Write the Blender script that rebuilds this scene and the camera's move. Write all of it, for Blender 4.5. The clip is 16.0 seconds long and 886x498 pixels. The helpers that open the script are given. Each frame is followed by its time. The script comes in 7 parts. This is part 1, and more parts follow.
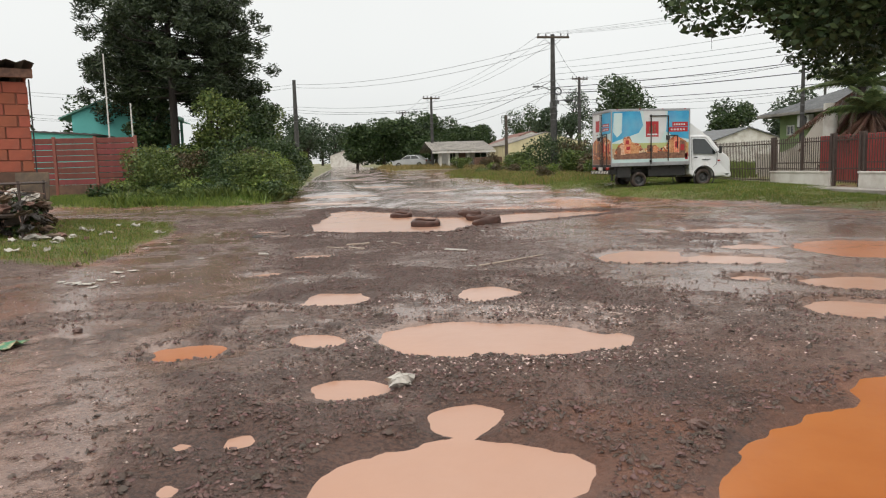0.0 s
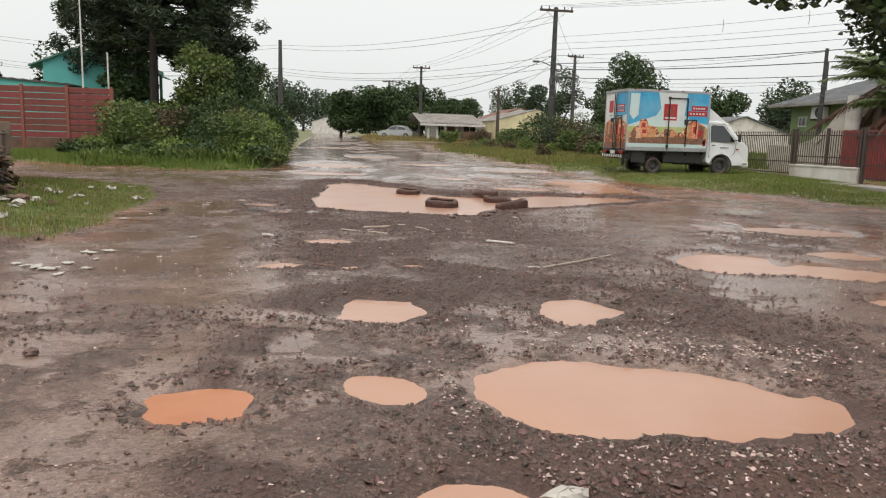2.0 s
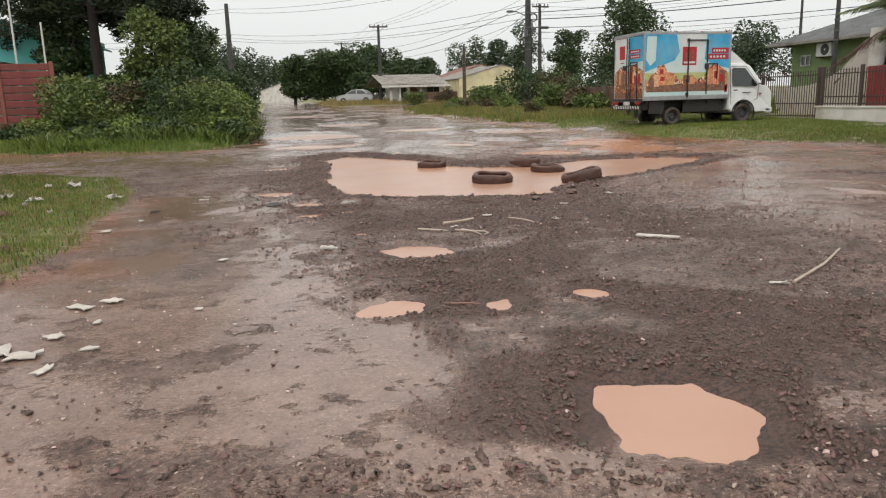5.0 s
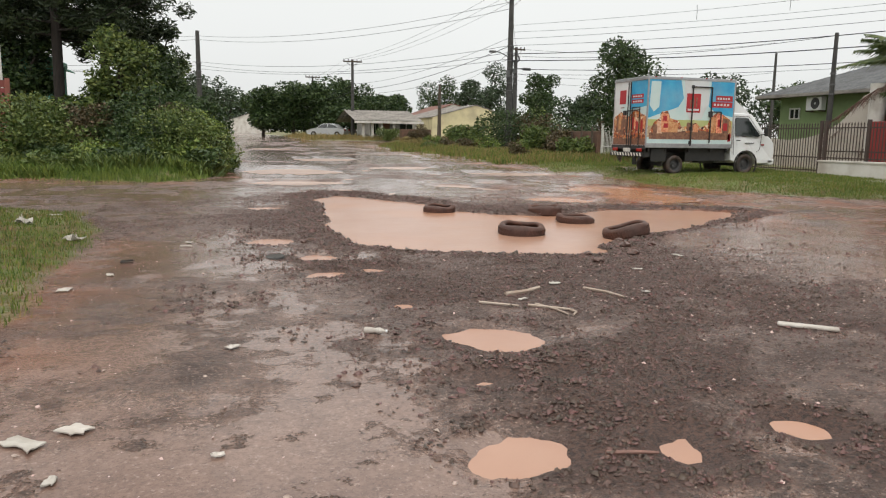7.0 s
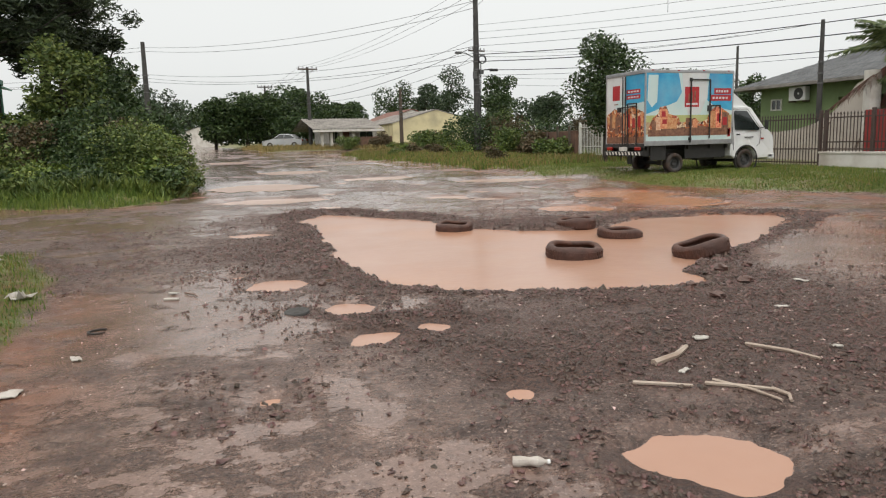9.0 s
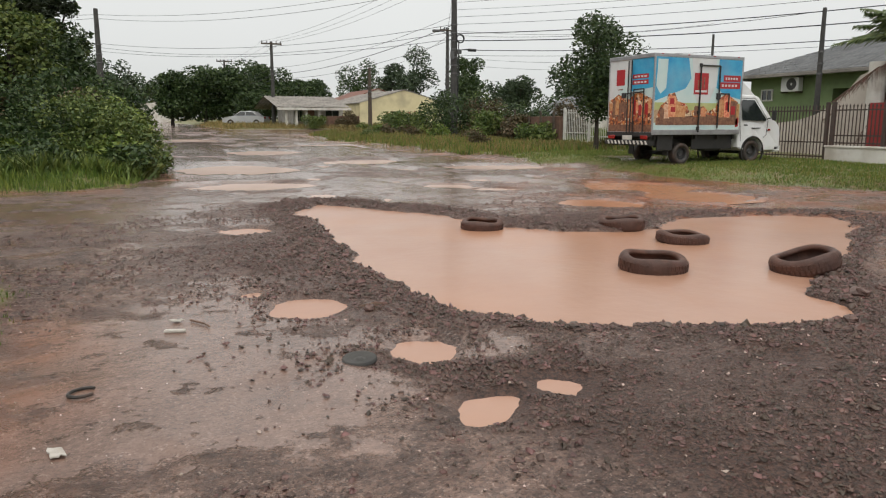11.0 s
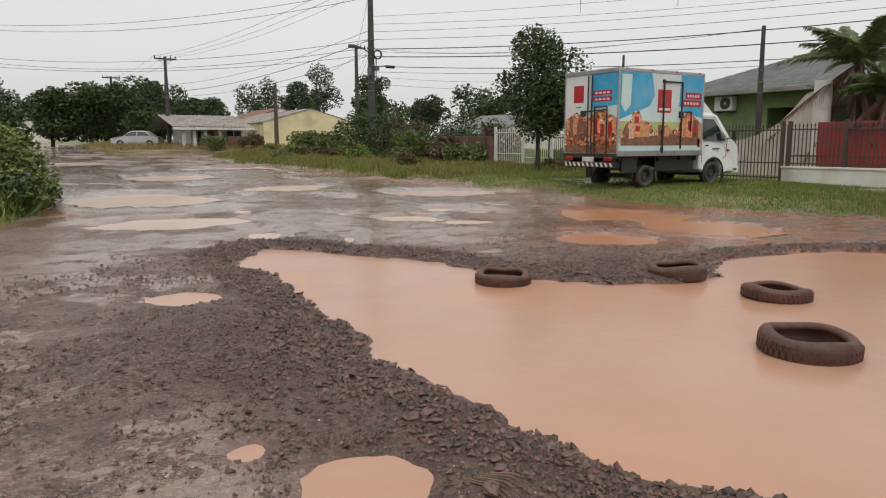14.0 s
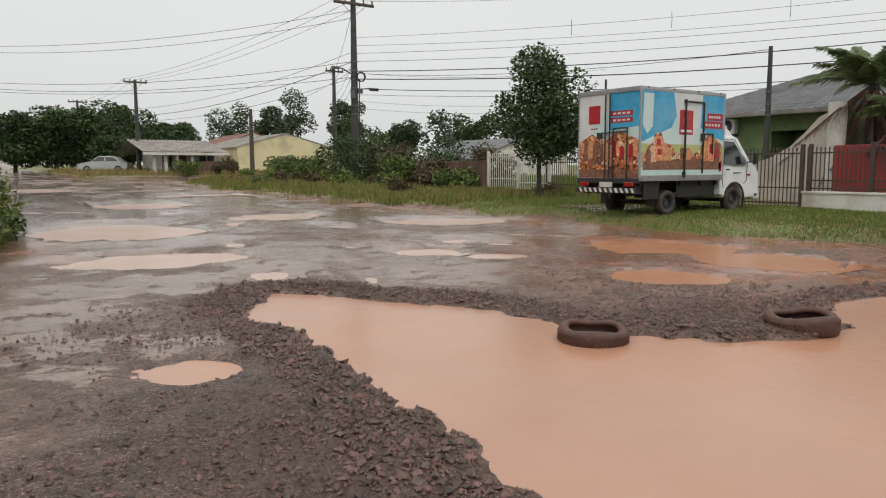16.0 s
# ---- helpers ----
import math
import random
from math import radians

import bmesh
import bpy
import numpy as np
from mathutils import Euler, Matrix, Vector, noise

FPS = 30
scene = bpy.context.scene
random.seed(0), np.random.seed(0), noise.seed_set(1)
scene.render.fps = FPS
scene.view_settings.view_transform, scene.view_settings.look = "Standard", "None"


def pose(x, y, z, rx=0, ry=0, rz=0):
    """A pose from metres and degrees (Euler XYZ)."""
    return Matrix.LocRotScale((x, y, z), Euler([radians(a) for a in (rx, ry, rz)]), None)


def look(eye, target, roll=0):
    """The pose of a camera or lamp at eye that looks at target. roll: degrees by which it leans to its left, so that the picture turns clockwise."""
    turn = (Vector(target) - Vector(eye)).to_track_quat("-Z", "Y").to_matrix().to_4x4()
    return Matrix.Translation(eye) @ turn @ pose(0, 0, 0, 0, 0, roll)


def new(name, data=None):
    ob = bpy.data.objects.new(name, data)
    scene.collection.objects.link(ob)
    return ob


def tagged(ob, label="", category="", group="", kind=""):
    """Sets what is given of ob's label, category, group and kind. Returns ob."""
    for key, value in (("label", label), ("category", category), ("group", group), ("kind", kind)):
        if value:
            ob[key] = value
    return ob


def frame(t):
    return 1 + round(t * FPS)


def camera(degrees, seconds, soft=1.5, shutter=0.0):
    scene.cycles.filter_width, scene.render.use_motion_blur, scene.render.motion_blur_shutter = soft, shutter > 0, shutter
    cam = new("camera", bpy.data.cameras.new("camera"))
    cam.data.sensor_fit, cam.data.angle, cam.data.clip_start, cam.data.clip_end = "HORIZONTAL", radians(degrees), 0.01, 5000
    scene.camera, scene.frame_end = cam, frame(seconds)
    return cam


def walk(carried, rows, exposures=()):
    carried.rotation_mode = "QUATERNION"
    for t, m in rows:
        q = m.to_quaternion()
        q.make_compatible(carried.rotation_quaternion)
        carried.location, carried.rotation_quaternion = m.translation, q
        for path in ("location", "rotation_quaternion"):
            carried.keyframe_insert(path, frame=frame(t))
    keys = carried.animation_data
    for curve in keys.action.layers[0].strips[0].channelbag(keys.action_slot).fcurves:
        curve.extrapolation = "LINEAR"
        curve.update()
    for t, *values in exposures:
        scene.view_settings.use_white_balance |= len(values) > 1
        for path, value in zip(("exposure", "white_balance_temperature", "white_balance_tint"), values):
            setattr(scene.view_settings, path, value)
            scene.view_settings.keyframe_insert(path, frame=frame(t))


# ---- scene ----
cam = camera(63.2, 16.0, 1.15)
PATH = [
    (0, (0.262, -0.636, 1.302), (0.569, 1.327, 1.073), -1.6),
    (0.5, (0.191, -0.163, 1.306), (0.481, 1.798, 1.046), -0.4),
    (1, (0.039, 0.299, 1.332), (0.382, 2.253, 1.078), -1.2),
    (1.5, (-0.102, 0.798, 1.289), (0.162, 2.755, 0.97), -0.2),
    (2, (-0.288, 1.252, 1.309), (0.087, 3.193, 1.007), 1.6),
    (2.5, (-0.481, 1.746, 1.247), (-0.308, 3.712, 0.923), -1.8),
    (3, (-0.632, 2.216, 1.261), (-0.466, 4.178, 0.908), -1.9),
    (3.2, (-0.745, 2.428, 1.246), (-0.426, 4.383, 0.971), -0.5),
    (5.3, (-1.413, 4.49, 1.309), (-0.921, 6.384, 0.897), -1.5),
    (5.5, (-1.467, 4.665, 1.311), (-0.995, 6.574, 0.949), -0.4),
    (6, (-1.582, 5.125, 1.319), (-0.981, 6.997, 0.951), 1.0),
    (6.5, (-1.645, 5.637, 1.311), (-1.112, 7.536, 0.977), -0.3),
    (7, (-1.732, 6.066, 1.293), (-1.131, 7.949, 0.989), 0.8),
    (7.5, (-1.841, 6.549, 1.342), (-1.289, 8.445, 1.023), -0.7),
    (8, (-1.859, 7.064, 1.328), (-1.237, 8.924, 0.939), 0.6),
    (8.5, (-1.992, 7.608, 1.36), (-1.17, 9.398, 1.014), 0.3),
    (9, (-2.059, 8.09, 1.33), (-1.346, 9.936, 1.039), -1.5),
    (9.2, (-2.088, 8.277, 1.363), (-1.371, 10.122, 1.074), -0.1),
    (11.3, (-2.373, 10.146, 1.369), (-1.523, 11.923, 1.019), -0.9),
    (11.5, (-2.354, 10.319, 1.344), (-1.465, 12.086, 1.05), -2.4),
    (12, (-2.332, 10.811, 1.368), (-1.414, 12.569, 1.108), -0.1),
    (12.5, (-2.382, 11.284, 1.395), (-1.413, 13.008, 1.099), -0.6),
    (13, (-2.324, 11.784, 1.386), (-1.407, 13.53, 1.057), -1.6),
    (13.5, (-2.31, 12.182, 1.362), (-1.303, 13.892, 1.116), 2.1),
    (14, (-2.33, 12.623, 1.399), (-1.264, 14.291, 1.111), -0.1),
    (14.5, (-2.321, 13.093, 1.419), (-1.347, 14.824, 1.186), -0.9),
    (15, (-2.31, 13.495, 1.408), (-1.201, 15.135, 1.12), -0.4),
    (15.5, (-2.263, 13.923, 1.391), (-1.171, 15.584, 1.167), -2.0),
    (16, (-2.196, 14.415, 1.378), (-1.058, 16.044, 1.159), -0.2),
]
walk(cam, [(t, look(eye, target, roll)) for t, eye, target, roll in PATH], [(0, 0.09), (5, 0.08), (9, 0.05), (12, -0.12), (16, -0.15)])
# ---------------------------------------------------------------- light
world = bpy.data.worlds.new("overcast")
scene.world = world
world.use_nodes = True
_n, _l = world.node_tree.nodes, world.node_tree.links
_bg = _n["Background"]
_sky = _n.new("ShaderNodeTexSky")
_sky.sky_type, _sky.sun_disc = "NISHITA", False
_sky.sun_elevation, _sky.sun_rotation = radians(55), radians(200)
_sky.dust_density = 4.0
_grey = _n.new("ShaderNodeHueSaturation")
_grey.inputs["Saturation"].default_value = 0.12
_grey.inputs["Value"].default_value = 0.035
_l.new(_sky.outputs[0], _grey.inputs["Color"])
_co = _n.new("ShaderNodeTexCoord")
_sep = _n.new("ShaderNodeSeparateXYZ")
_l.new(_co.outputs["Generated"], _sep.inputs[0])
_ramp = _n.new("ShaderNodeValToRGB")
_ramp.color_ramp.elements[0].color = (0.725, 0.74, 0.73, 1)
_ramp.color_ramp.elements[0].position = 0.02
_ramp.color_ramp.elements[1].color = (1.66, 1.62, 1.52, 1)
_ramp.color_ramp.elements[1].position = 0.9
_e = _ramp.color_ramp.elements.new(0.36)
_e.color = (0.81, 0.822, 0.80, 1)
_l.new(_sep.outputs["Z"], _ramp.inputs[0])
_cn = _n.new("ShaderNodeTexNoise")
_cn.inputs["Scale"].default_value = 2.2
_cn.inputs["Detail"].default_value = 3
_l.new(_co.outputs["Generated"], _cn.inputs["Vector"])
_cr = _n.new("ShaderNodeMapRange")
_cr.inputs["To Min"].default_value, _cr.inputs["To Max"].default_value = 0.93, 1.05
_l.new(_cn.outputs["Fac"], _cr.inputs["Value"])
_mul = _n.new("ShaderNodeVectorMath")
_mul.operation = "SCALE"
_l.new(_ramp.outputs[0], _mul.inputs[0])
_l.new(_cr.outputs[0], _mul.inputs["Scale"])
_add = _n.new("ShaderNodeVectorMath")
_add.operation = "ADD"
_l.new(_mul.outputs[0], _add.inputs[0])
_l.new(_grey.outputs[0], _add.inputs[1])
_l.new(_add.outputs[0], _bg.inputs["Color"])
_bg.inputs["Strength"].default_value = 0.95

sun = new("sun", bpy.data.lights.new("sun", "SUN"))
sun.data.energy, sun.data.angle, sun.data.color = 0.6, radians(40), (1.0, 0.97, 0.93)
sun.matrix_world = look((-10, -20, 40), (0, 8, 0))
scene.view_settings.exposure = 0.0

# ---------------------------------------------------------------- small tools
rng = np.random.default_rng(7)
_tab = rng.random((256, 256))


def vnoise(x, y, scale, off=0):
    """Smooth value noise, 0 to 1, of one scale in metres."""
    u, v = np.asarray(x) / scale + 17.3 * (off + 1), np.asarray(y) / scale + 9.1 * (off + 2)
    i, j = np.floor(u).astype(int), np.floor(v).astype(int)
    a, b = u - i, v - j
    a, b = a * a * (3 - 2 * a), b * b * (3 - 2 * b)
    f = lambda p, q: _tab[p % 256, q % 256]
    return (f(i, j) * (1 - a) + f(i + 1, j) * a) * (1 - b) + (f(i, j + 1) * (1 - a) + f(i + 1, j + 1) * a) * b


def fbm(x, y, scale, octaves=4, off=0):
    total, gain, norm = 0.0, 1.0, 0.0
    for k in range(octaves):
        total = total + gain * vnoise(x, y, scale / 2 ** k, off + 3 * k)
        norm += gain
        gain *= 0.55
    return total / norm


def sstep(a, b, v):
    u = np.clip((np.asarray(v, float) - a) / (b - a), 0, 1)
    return u * u * (3 - 2 * u)


class Build:
    """Collects plain shapes and makes one mesh of them."""

    def __init__(self):
        self.v, self.f, self.smooth = [], [], False

    def add(self, verts, faces):
        k = len(self.v)
        self.v += [tuple(p) for p in verts]
        self.f += [tuple(i + k for i in q) for q in faces]
        return self

    def box(self, x0, x1, y0, y1, z0, z1, b=0.0):
        """A box whose upright and long edges are cut by b."""
        if b <= 0:
            return self.add([(x0, y0, z0), (x1, y0, z0), (x1, y1, z0), (x0, y1, z0), (x0, y0, z1), (x1, y0, z1), (x1, y1, z1), (x0, y1, z1)],
                            [(3, 2, 1, 0), (4, 5, 6, 7), (0, 1, 5, 4), (1, 2, 6, 5), (2, 3, 7, 6), (3, 0, 4, 7)])
        b = min(b, (x1 - x0) / 2.1, (y1 - y0) / 2.1, (z1 - z0) / 2.1)
        ring = lambda z, i: [(x0 + b + i, y0 + i, z), (x1 - b - i, y0 + i, z), (x1 - i, y0 + b + i, z), (x1 - i, y1 - b - i, z),
                             (x1 - b - i, y1 - i, z), (x0 + b + i, y1 - i, z), (x0 + i, y1 - b - i, z), (x0 + i, y0 + b + i, z)]
        i = b * 0.6
        i = min(i, (x1 - x0) / 2 - b * 1.01, (y1 - y0) / 2 - b * 1.01) if min(x1 - x0, y1 - y0) > 2.1 * b else 0
        i = max(i, 0)
        rings = [ring(z0, i), ring(z0 + b, 0), ring(z1 - b, 0), ring(z1, i)]
        faces = [tuple(range(7, -1, -1)), tuple(range(24, 32))]
        for r in range(3):
            faces += [(r * 8 + k, r * 8 + (k + 1) % 8, r * 8 + 8 + (k + 1) % 8, r * 8 + 8 + k) for k in range(8)]
        return self.add(sum(rings, []), faces)

    def cyl(self, p, q, r0, r1=None, n=8, caps=True):
        r1 = r0 if r1 is None else r1
        p, q = Vector(p), Vector(q)
        d = (q - p).normalized()
        a = d.orthogonal().normalized()
        b = d.cross(a)
        ring = lambda c, r: [c + r * (math.cos(2 * math.pi * k / n) * a + math.sin(2 * math.pi * k / n) * b) for k in range(n)]
        faces = [(k, (k + 1) % n, n + (k + 1) % n, n + k) for k in range(n)]
        if caps:
            faces += [tuple(range(n - 1, -1, -1)), tuple(range(n, 2 * n))]
        return self.add(ring(p, r0) + ring(q, r1), faces)

    def tube(self, points, radii, n=6):
        """One round bar, unbroken, through the points."""
        pts = [Vector(p) for p in points]
        verts, a = [], None
        for i, p in enumerate(pts):
            d = (pts[min(i + 1, len(pts) - 1)] - pts[max(i - 1, 0)]).normalized()
            a = (a - d * a.dot(d)).normalized() if a is not None and (a - d * a.dot(d)).length > 1e-4 else d.orthogonal().normalized()
            b = d.cross(a)
            verts += [p + radii[i] * (math.cos(2 * math.pi * k / n) * a + math.sin(2 * math.pi * k / n) * b) for k in range(n)]
        m = len(pts)
        faces = [(r * n + k, r * n + (k + 1) % n, (r + 1) * n + (k + 1) % n, (r + 1) * n + k) for r in range(m - 1) for k in range(n)]
        return self.add(verts, faces + [tuple(range(n - 1, -1, -1)), tuple(range((m - 1) * n, m * n))])

    def lathe(self, profile, m, n=24, closed=False):
        """Turns (radius, height) about the z axis of the pose m."""
        verts = [m @ Vector((r * math.cos(2 * math.pi * k / n), r * math.sin(2 * math.pi * k / n), h)) for r, h in profile for k in range(n)]
        rows = len(profile)
        faces = [(i * n + k, i * n + (k + 1) % n, ((i + 1) % rows) * n + (k + 1) % n, ((i + 1) % rows) * n + k)
                 for i in range(rows if closed else rows - 1) for k in range(n)]
        return self.add(verts, faces)

    def prism(self, outline, y0, y1, axis="y"):
        """An outline of (x, z) pushed along y, or of (y, z) pushed along x, or of (x, y) along z."""
        put = {"y": lambda a, b, c: (a, c, b), "x": lambda a, b, c: (c, a, b), "z": lambda a, b, c: (a, b, c)}[axis]
        n = len(outline)
        return self.add([put(a, b, y0) for a, b in outline] + [put(a, b, y1) for a, b in outline],
                        [tuple(range(n)), tuple(range(2 * n - 1, n - 1, -1))] + [(k, k + n, (k + 1) % n + n, (k + 1) % n) for k in range(n)])

    def mesh(self, name, mat):
        me = bpy.data.meshes.new(name)
        me.from_pydata(self.v, [], self.f)
        bm = bmesh.new()
        bm.from_mesh(me)
        bmesh.ops.recalc_face_normals(bm, faces=bm.faces)
        bm.to_mesh(me)
        bm.free()
        if self.smooth:
            me.shade_smooth()
        if mat:
            me.materials.append(mat)
        return me


def fast_mesh(name, verts, faces, mat, smooth=False):
    """A mesh from arrays; all faces have the same number of corners."""
    me = bpy.data.meshes.new(name)
    verts, faces = np.asarray(verts, np.float32), np.asarray(faces, np.int32)
    me.vertices.add(len(verts))
    me.vertices.foreach_set("co", verts.ravel())
    me.loops.add(faces.size)
    me.loops.foreach_set("vertex_index", faces.ravel())
    me.polygons.add(len(faces))
    me.polygons.foreach_set("loop_start", np.arange(0, faces.size, faces.shape[1], dtype=np.int32))
    me.update(calc_edges=True)
    if smooth:
        me.shade_smooth()
    me.materials.append(mat)
    return me


def part(name, b, mat, parent, label=""):
    ob = new(name, b if isinstance(b, bpy.types.Mesh) else b.mesh(name, mat))
    ob.parent = parent
    return tagged(ob, label)


def thing(name, m, label, category, group="", kind=""):
    """An Empty at the base of a thing, to hold its parts."""
    ob = new(name)
    ob.empty_display_size = 0.2
    ob.matrix_basis = m
    return tagged(ob, label, category, group, kind)


def single(name, b, mat, label, category, group="", kind="", m=None):
    ob = new(name, b if isinstance(b, bpy.types.Mesh) else b.mesh(name, mat))
    if m is not None:
        ob.matrix_basis = m
    return tagged(ob, label, category, group, kind)


# ---------------------------------------------------------------- materials
def material(name, col, col2=None, scale=8.0, rough=0.7, rough2=None, metal=0.0, bump=0.0, bscale=None, spec=0.5, per="none", per_amount=0.25,
             fine=0.0, stretch=(1, 1, 1), stain=None, stain_scale=1.2, stain_amount=0.5):
    """A surface: two colours mixed by noise, a fine grain, stains of their own shape, bump, and a change from piece to piece."""
    m = bpy.data.materials.new(name)
    m.use_nodes = True
    n, l = m.node_tree.nodes, m.node_tree.links
    p = n["Principled BSDF"]
    col2 = col2 or tuple(c * 0.7 for c in col)
    tc, mp = n.new("ShaderNodeTexCoord"), n.new("ShaderNodeMapping")
    mp.inputs["Scale"].default_value = stretch
    l.new(tc.outputs["Object"], mp.inputs[0])
    noise1 = n.new("ShaderNodeTexNoise")
    noise1.inputs["Scale"].default_value, noise1.inputs["Detail"].default_value, noise1.inputs["Roughness"].default_value = scale, 5, 0.62
    l.new(mp.outputs[0], noise1.inputs["Vector"])
    ramp = n.new("ShaderNodeMapRange")
    ramp.inputs["From Min"].default_value, ramp.inputs["From Max"].default_value = 0.32, 0.68
    l.new(noise1.outputs["Fac"], ramp.inputs["Value"])
    mix = n.new("ShaderNodeMix")
    mix.data_type = "RGBA"
    mix.inputs["A"].default_value, mix.inputs["B"].default_value = (*col, 1), (*col2, 1)
    l.new(ramp.outputs[0], mix.inputs["Factor"])
    out = mix.outputs["Result"]
    if stain:
        ns = n.new("ShaderNodeTexNoise")
        ns.inputs["Scale"].default_value, ns.inputs["Detail"].default_value = stain_scale, 6
        l.new(tc.outputs["Object"], ns.inputs["Vector"])
        rs = n.new("ShaderNodeMapRange")
        rs.inputs["From Min"].default_value, rs.inputs["From Max"].default_value = 0.48, 0.68
        rs.inputs["To Max"].default_value = stain_amount
        l.new(ns.outputs["Fac"], rs.inputs["Value"])
        ms = n.new("ShaderNodeMix")
        ms.data_type = "RGBA"
        l.new(rs.outputs[0], ms.inputs["Factor"])
        l.new(out, ms.inputs["A"])
        ms.inputs["B"].default_value = (*stain, 1)
        out = ms.outputs["Result"]
    if per != "none":
        src = n.new("ShaderNodeObjectInfo" if per == "object" else "ShaderNodeNewGeometry")
        rnd = src.outputs["Random" if per == "object" else "Random Per Island"]
        hs = n.new("ShaderNodeHueSaturation")
        r1 = n.new("ShaderNodeMapRange")
        r1.inputs["To Min"].default_value, r1.inputs["To Max"].default_value = 1 - per_amount, 1 + per_amount
        l.new(rnd, r1.inputs["Value"])
        l.new(r1.outputs[0], hs.inputs["Value"])
        r2 = n.new("ShaderNodeMapRange")
        r2.inputs["To Min"].default_value, r2.inputs["To Max"].default_value = 0.5 + 0.06 * per_amount, 0.5 - 0.06 * per_amount
        l.new(rnd, r2.inputs["Value"])
        l.new(r2.outputs[0], hs.inputs["Hue"])
        l.new(out, hs.inputs["Color"])
        out = hs.outputs["Color"]
    l.new(out, p.inputs["Base Color"])
    p.inputs["Metallic"].default_value = metal
    p.inputs["Specular IOR Level"].default_value = spec
    if rough2 is None:
        p.inputs["Roughness"].default_value = rough
    else:
        rr = n.new("ShaderNodeMapRange")
        rr.inputs["From Min"].default_value, rr.inputs["From Max"].default_value = 0.3, 0.7
        rr.inputs["To Min"].default_value, rr.inputs["To Max"].default_value = rough, rough2
        l.new(noise1.outputs["Fac"], rr.inputs["Value"])
        l.new(rr.outputs[0], p.inputs["Roughness"])
    if bump:
        nb = n.new("ShaderNodeTexNoise")
        nb.inputs["Scale"].default_value, nb.inputs["Detail"].default_value = bscale or scale * 6, 4
        l.new(mp.outputs[0], nb.inputs["Vector"])
        bp = n.new("ShaderNodeBump")
        bp.inputs["Strength"].default_value, bp.inputs["Distance"].default_value = bump, 0.01
        l.new(nb.outputs["Fac"], bp.inputs["Height"])
        l.new(bp.outputs[0], p.inputs["Normal"])
    return m


def leaf_material(name, col, col2, rough=0.45):
    m = material(name, col, col2, scale=1.1, rough=rough, per="island", per_amount=0.45, spec=0.3)
    p = m.node_tree.nodes["Principled BSDF"]
    p.inputs["Transmission Weight"].default_value = 0.0
    p.inputs["Subsurface Weight"].default_value = 0.0
    return m


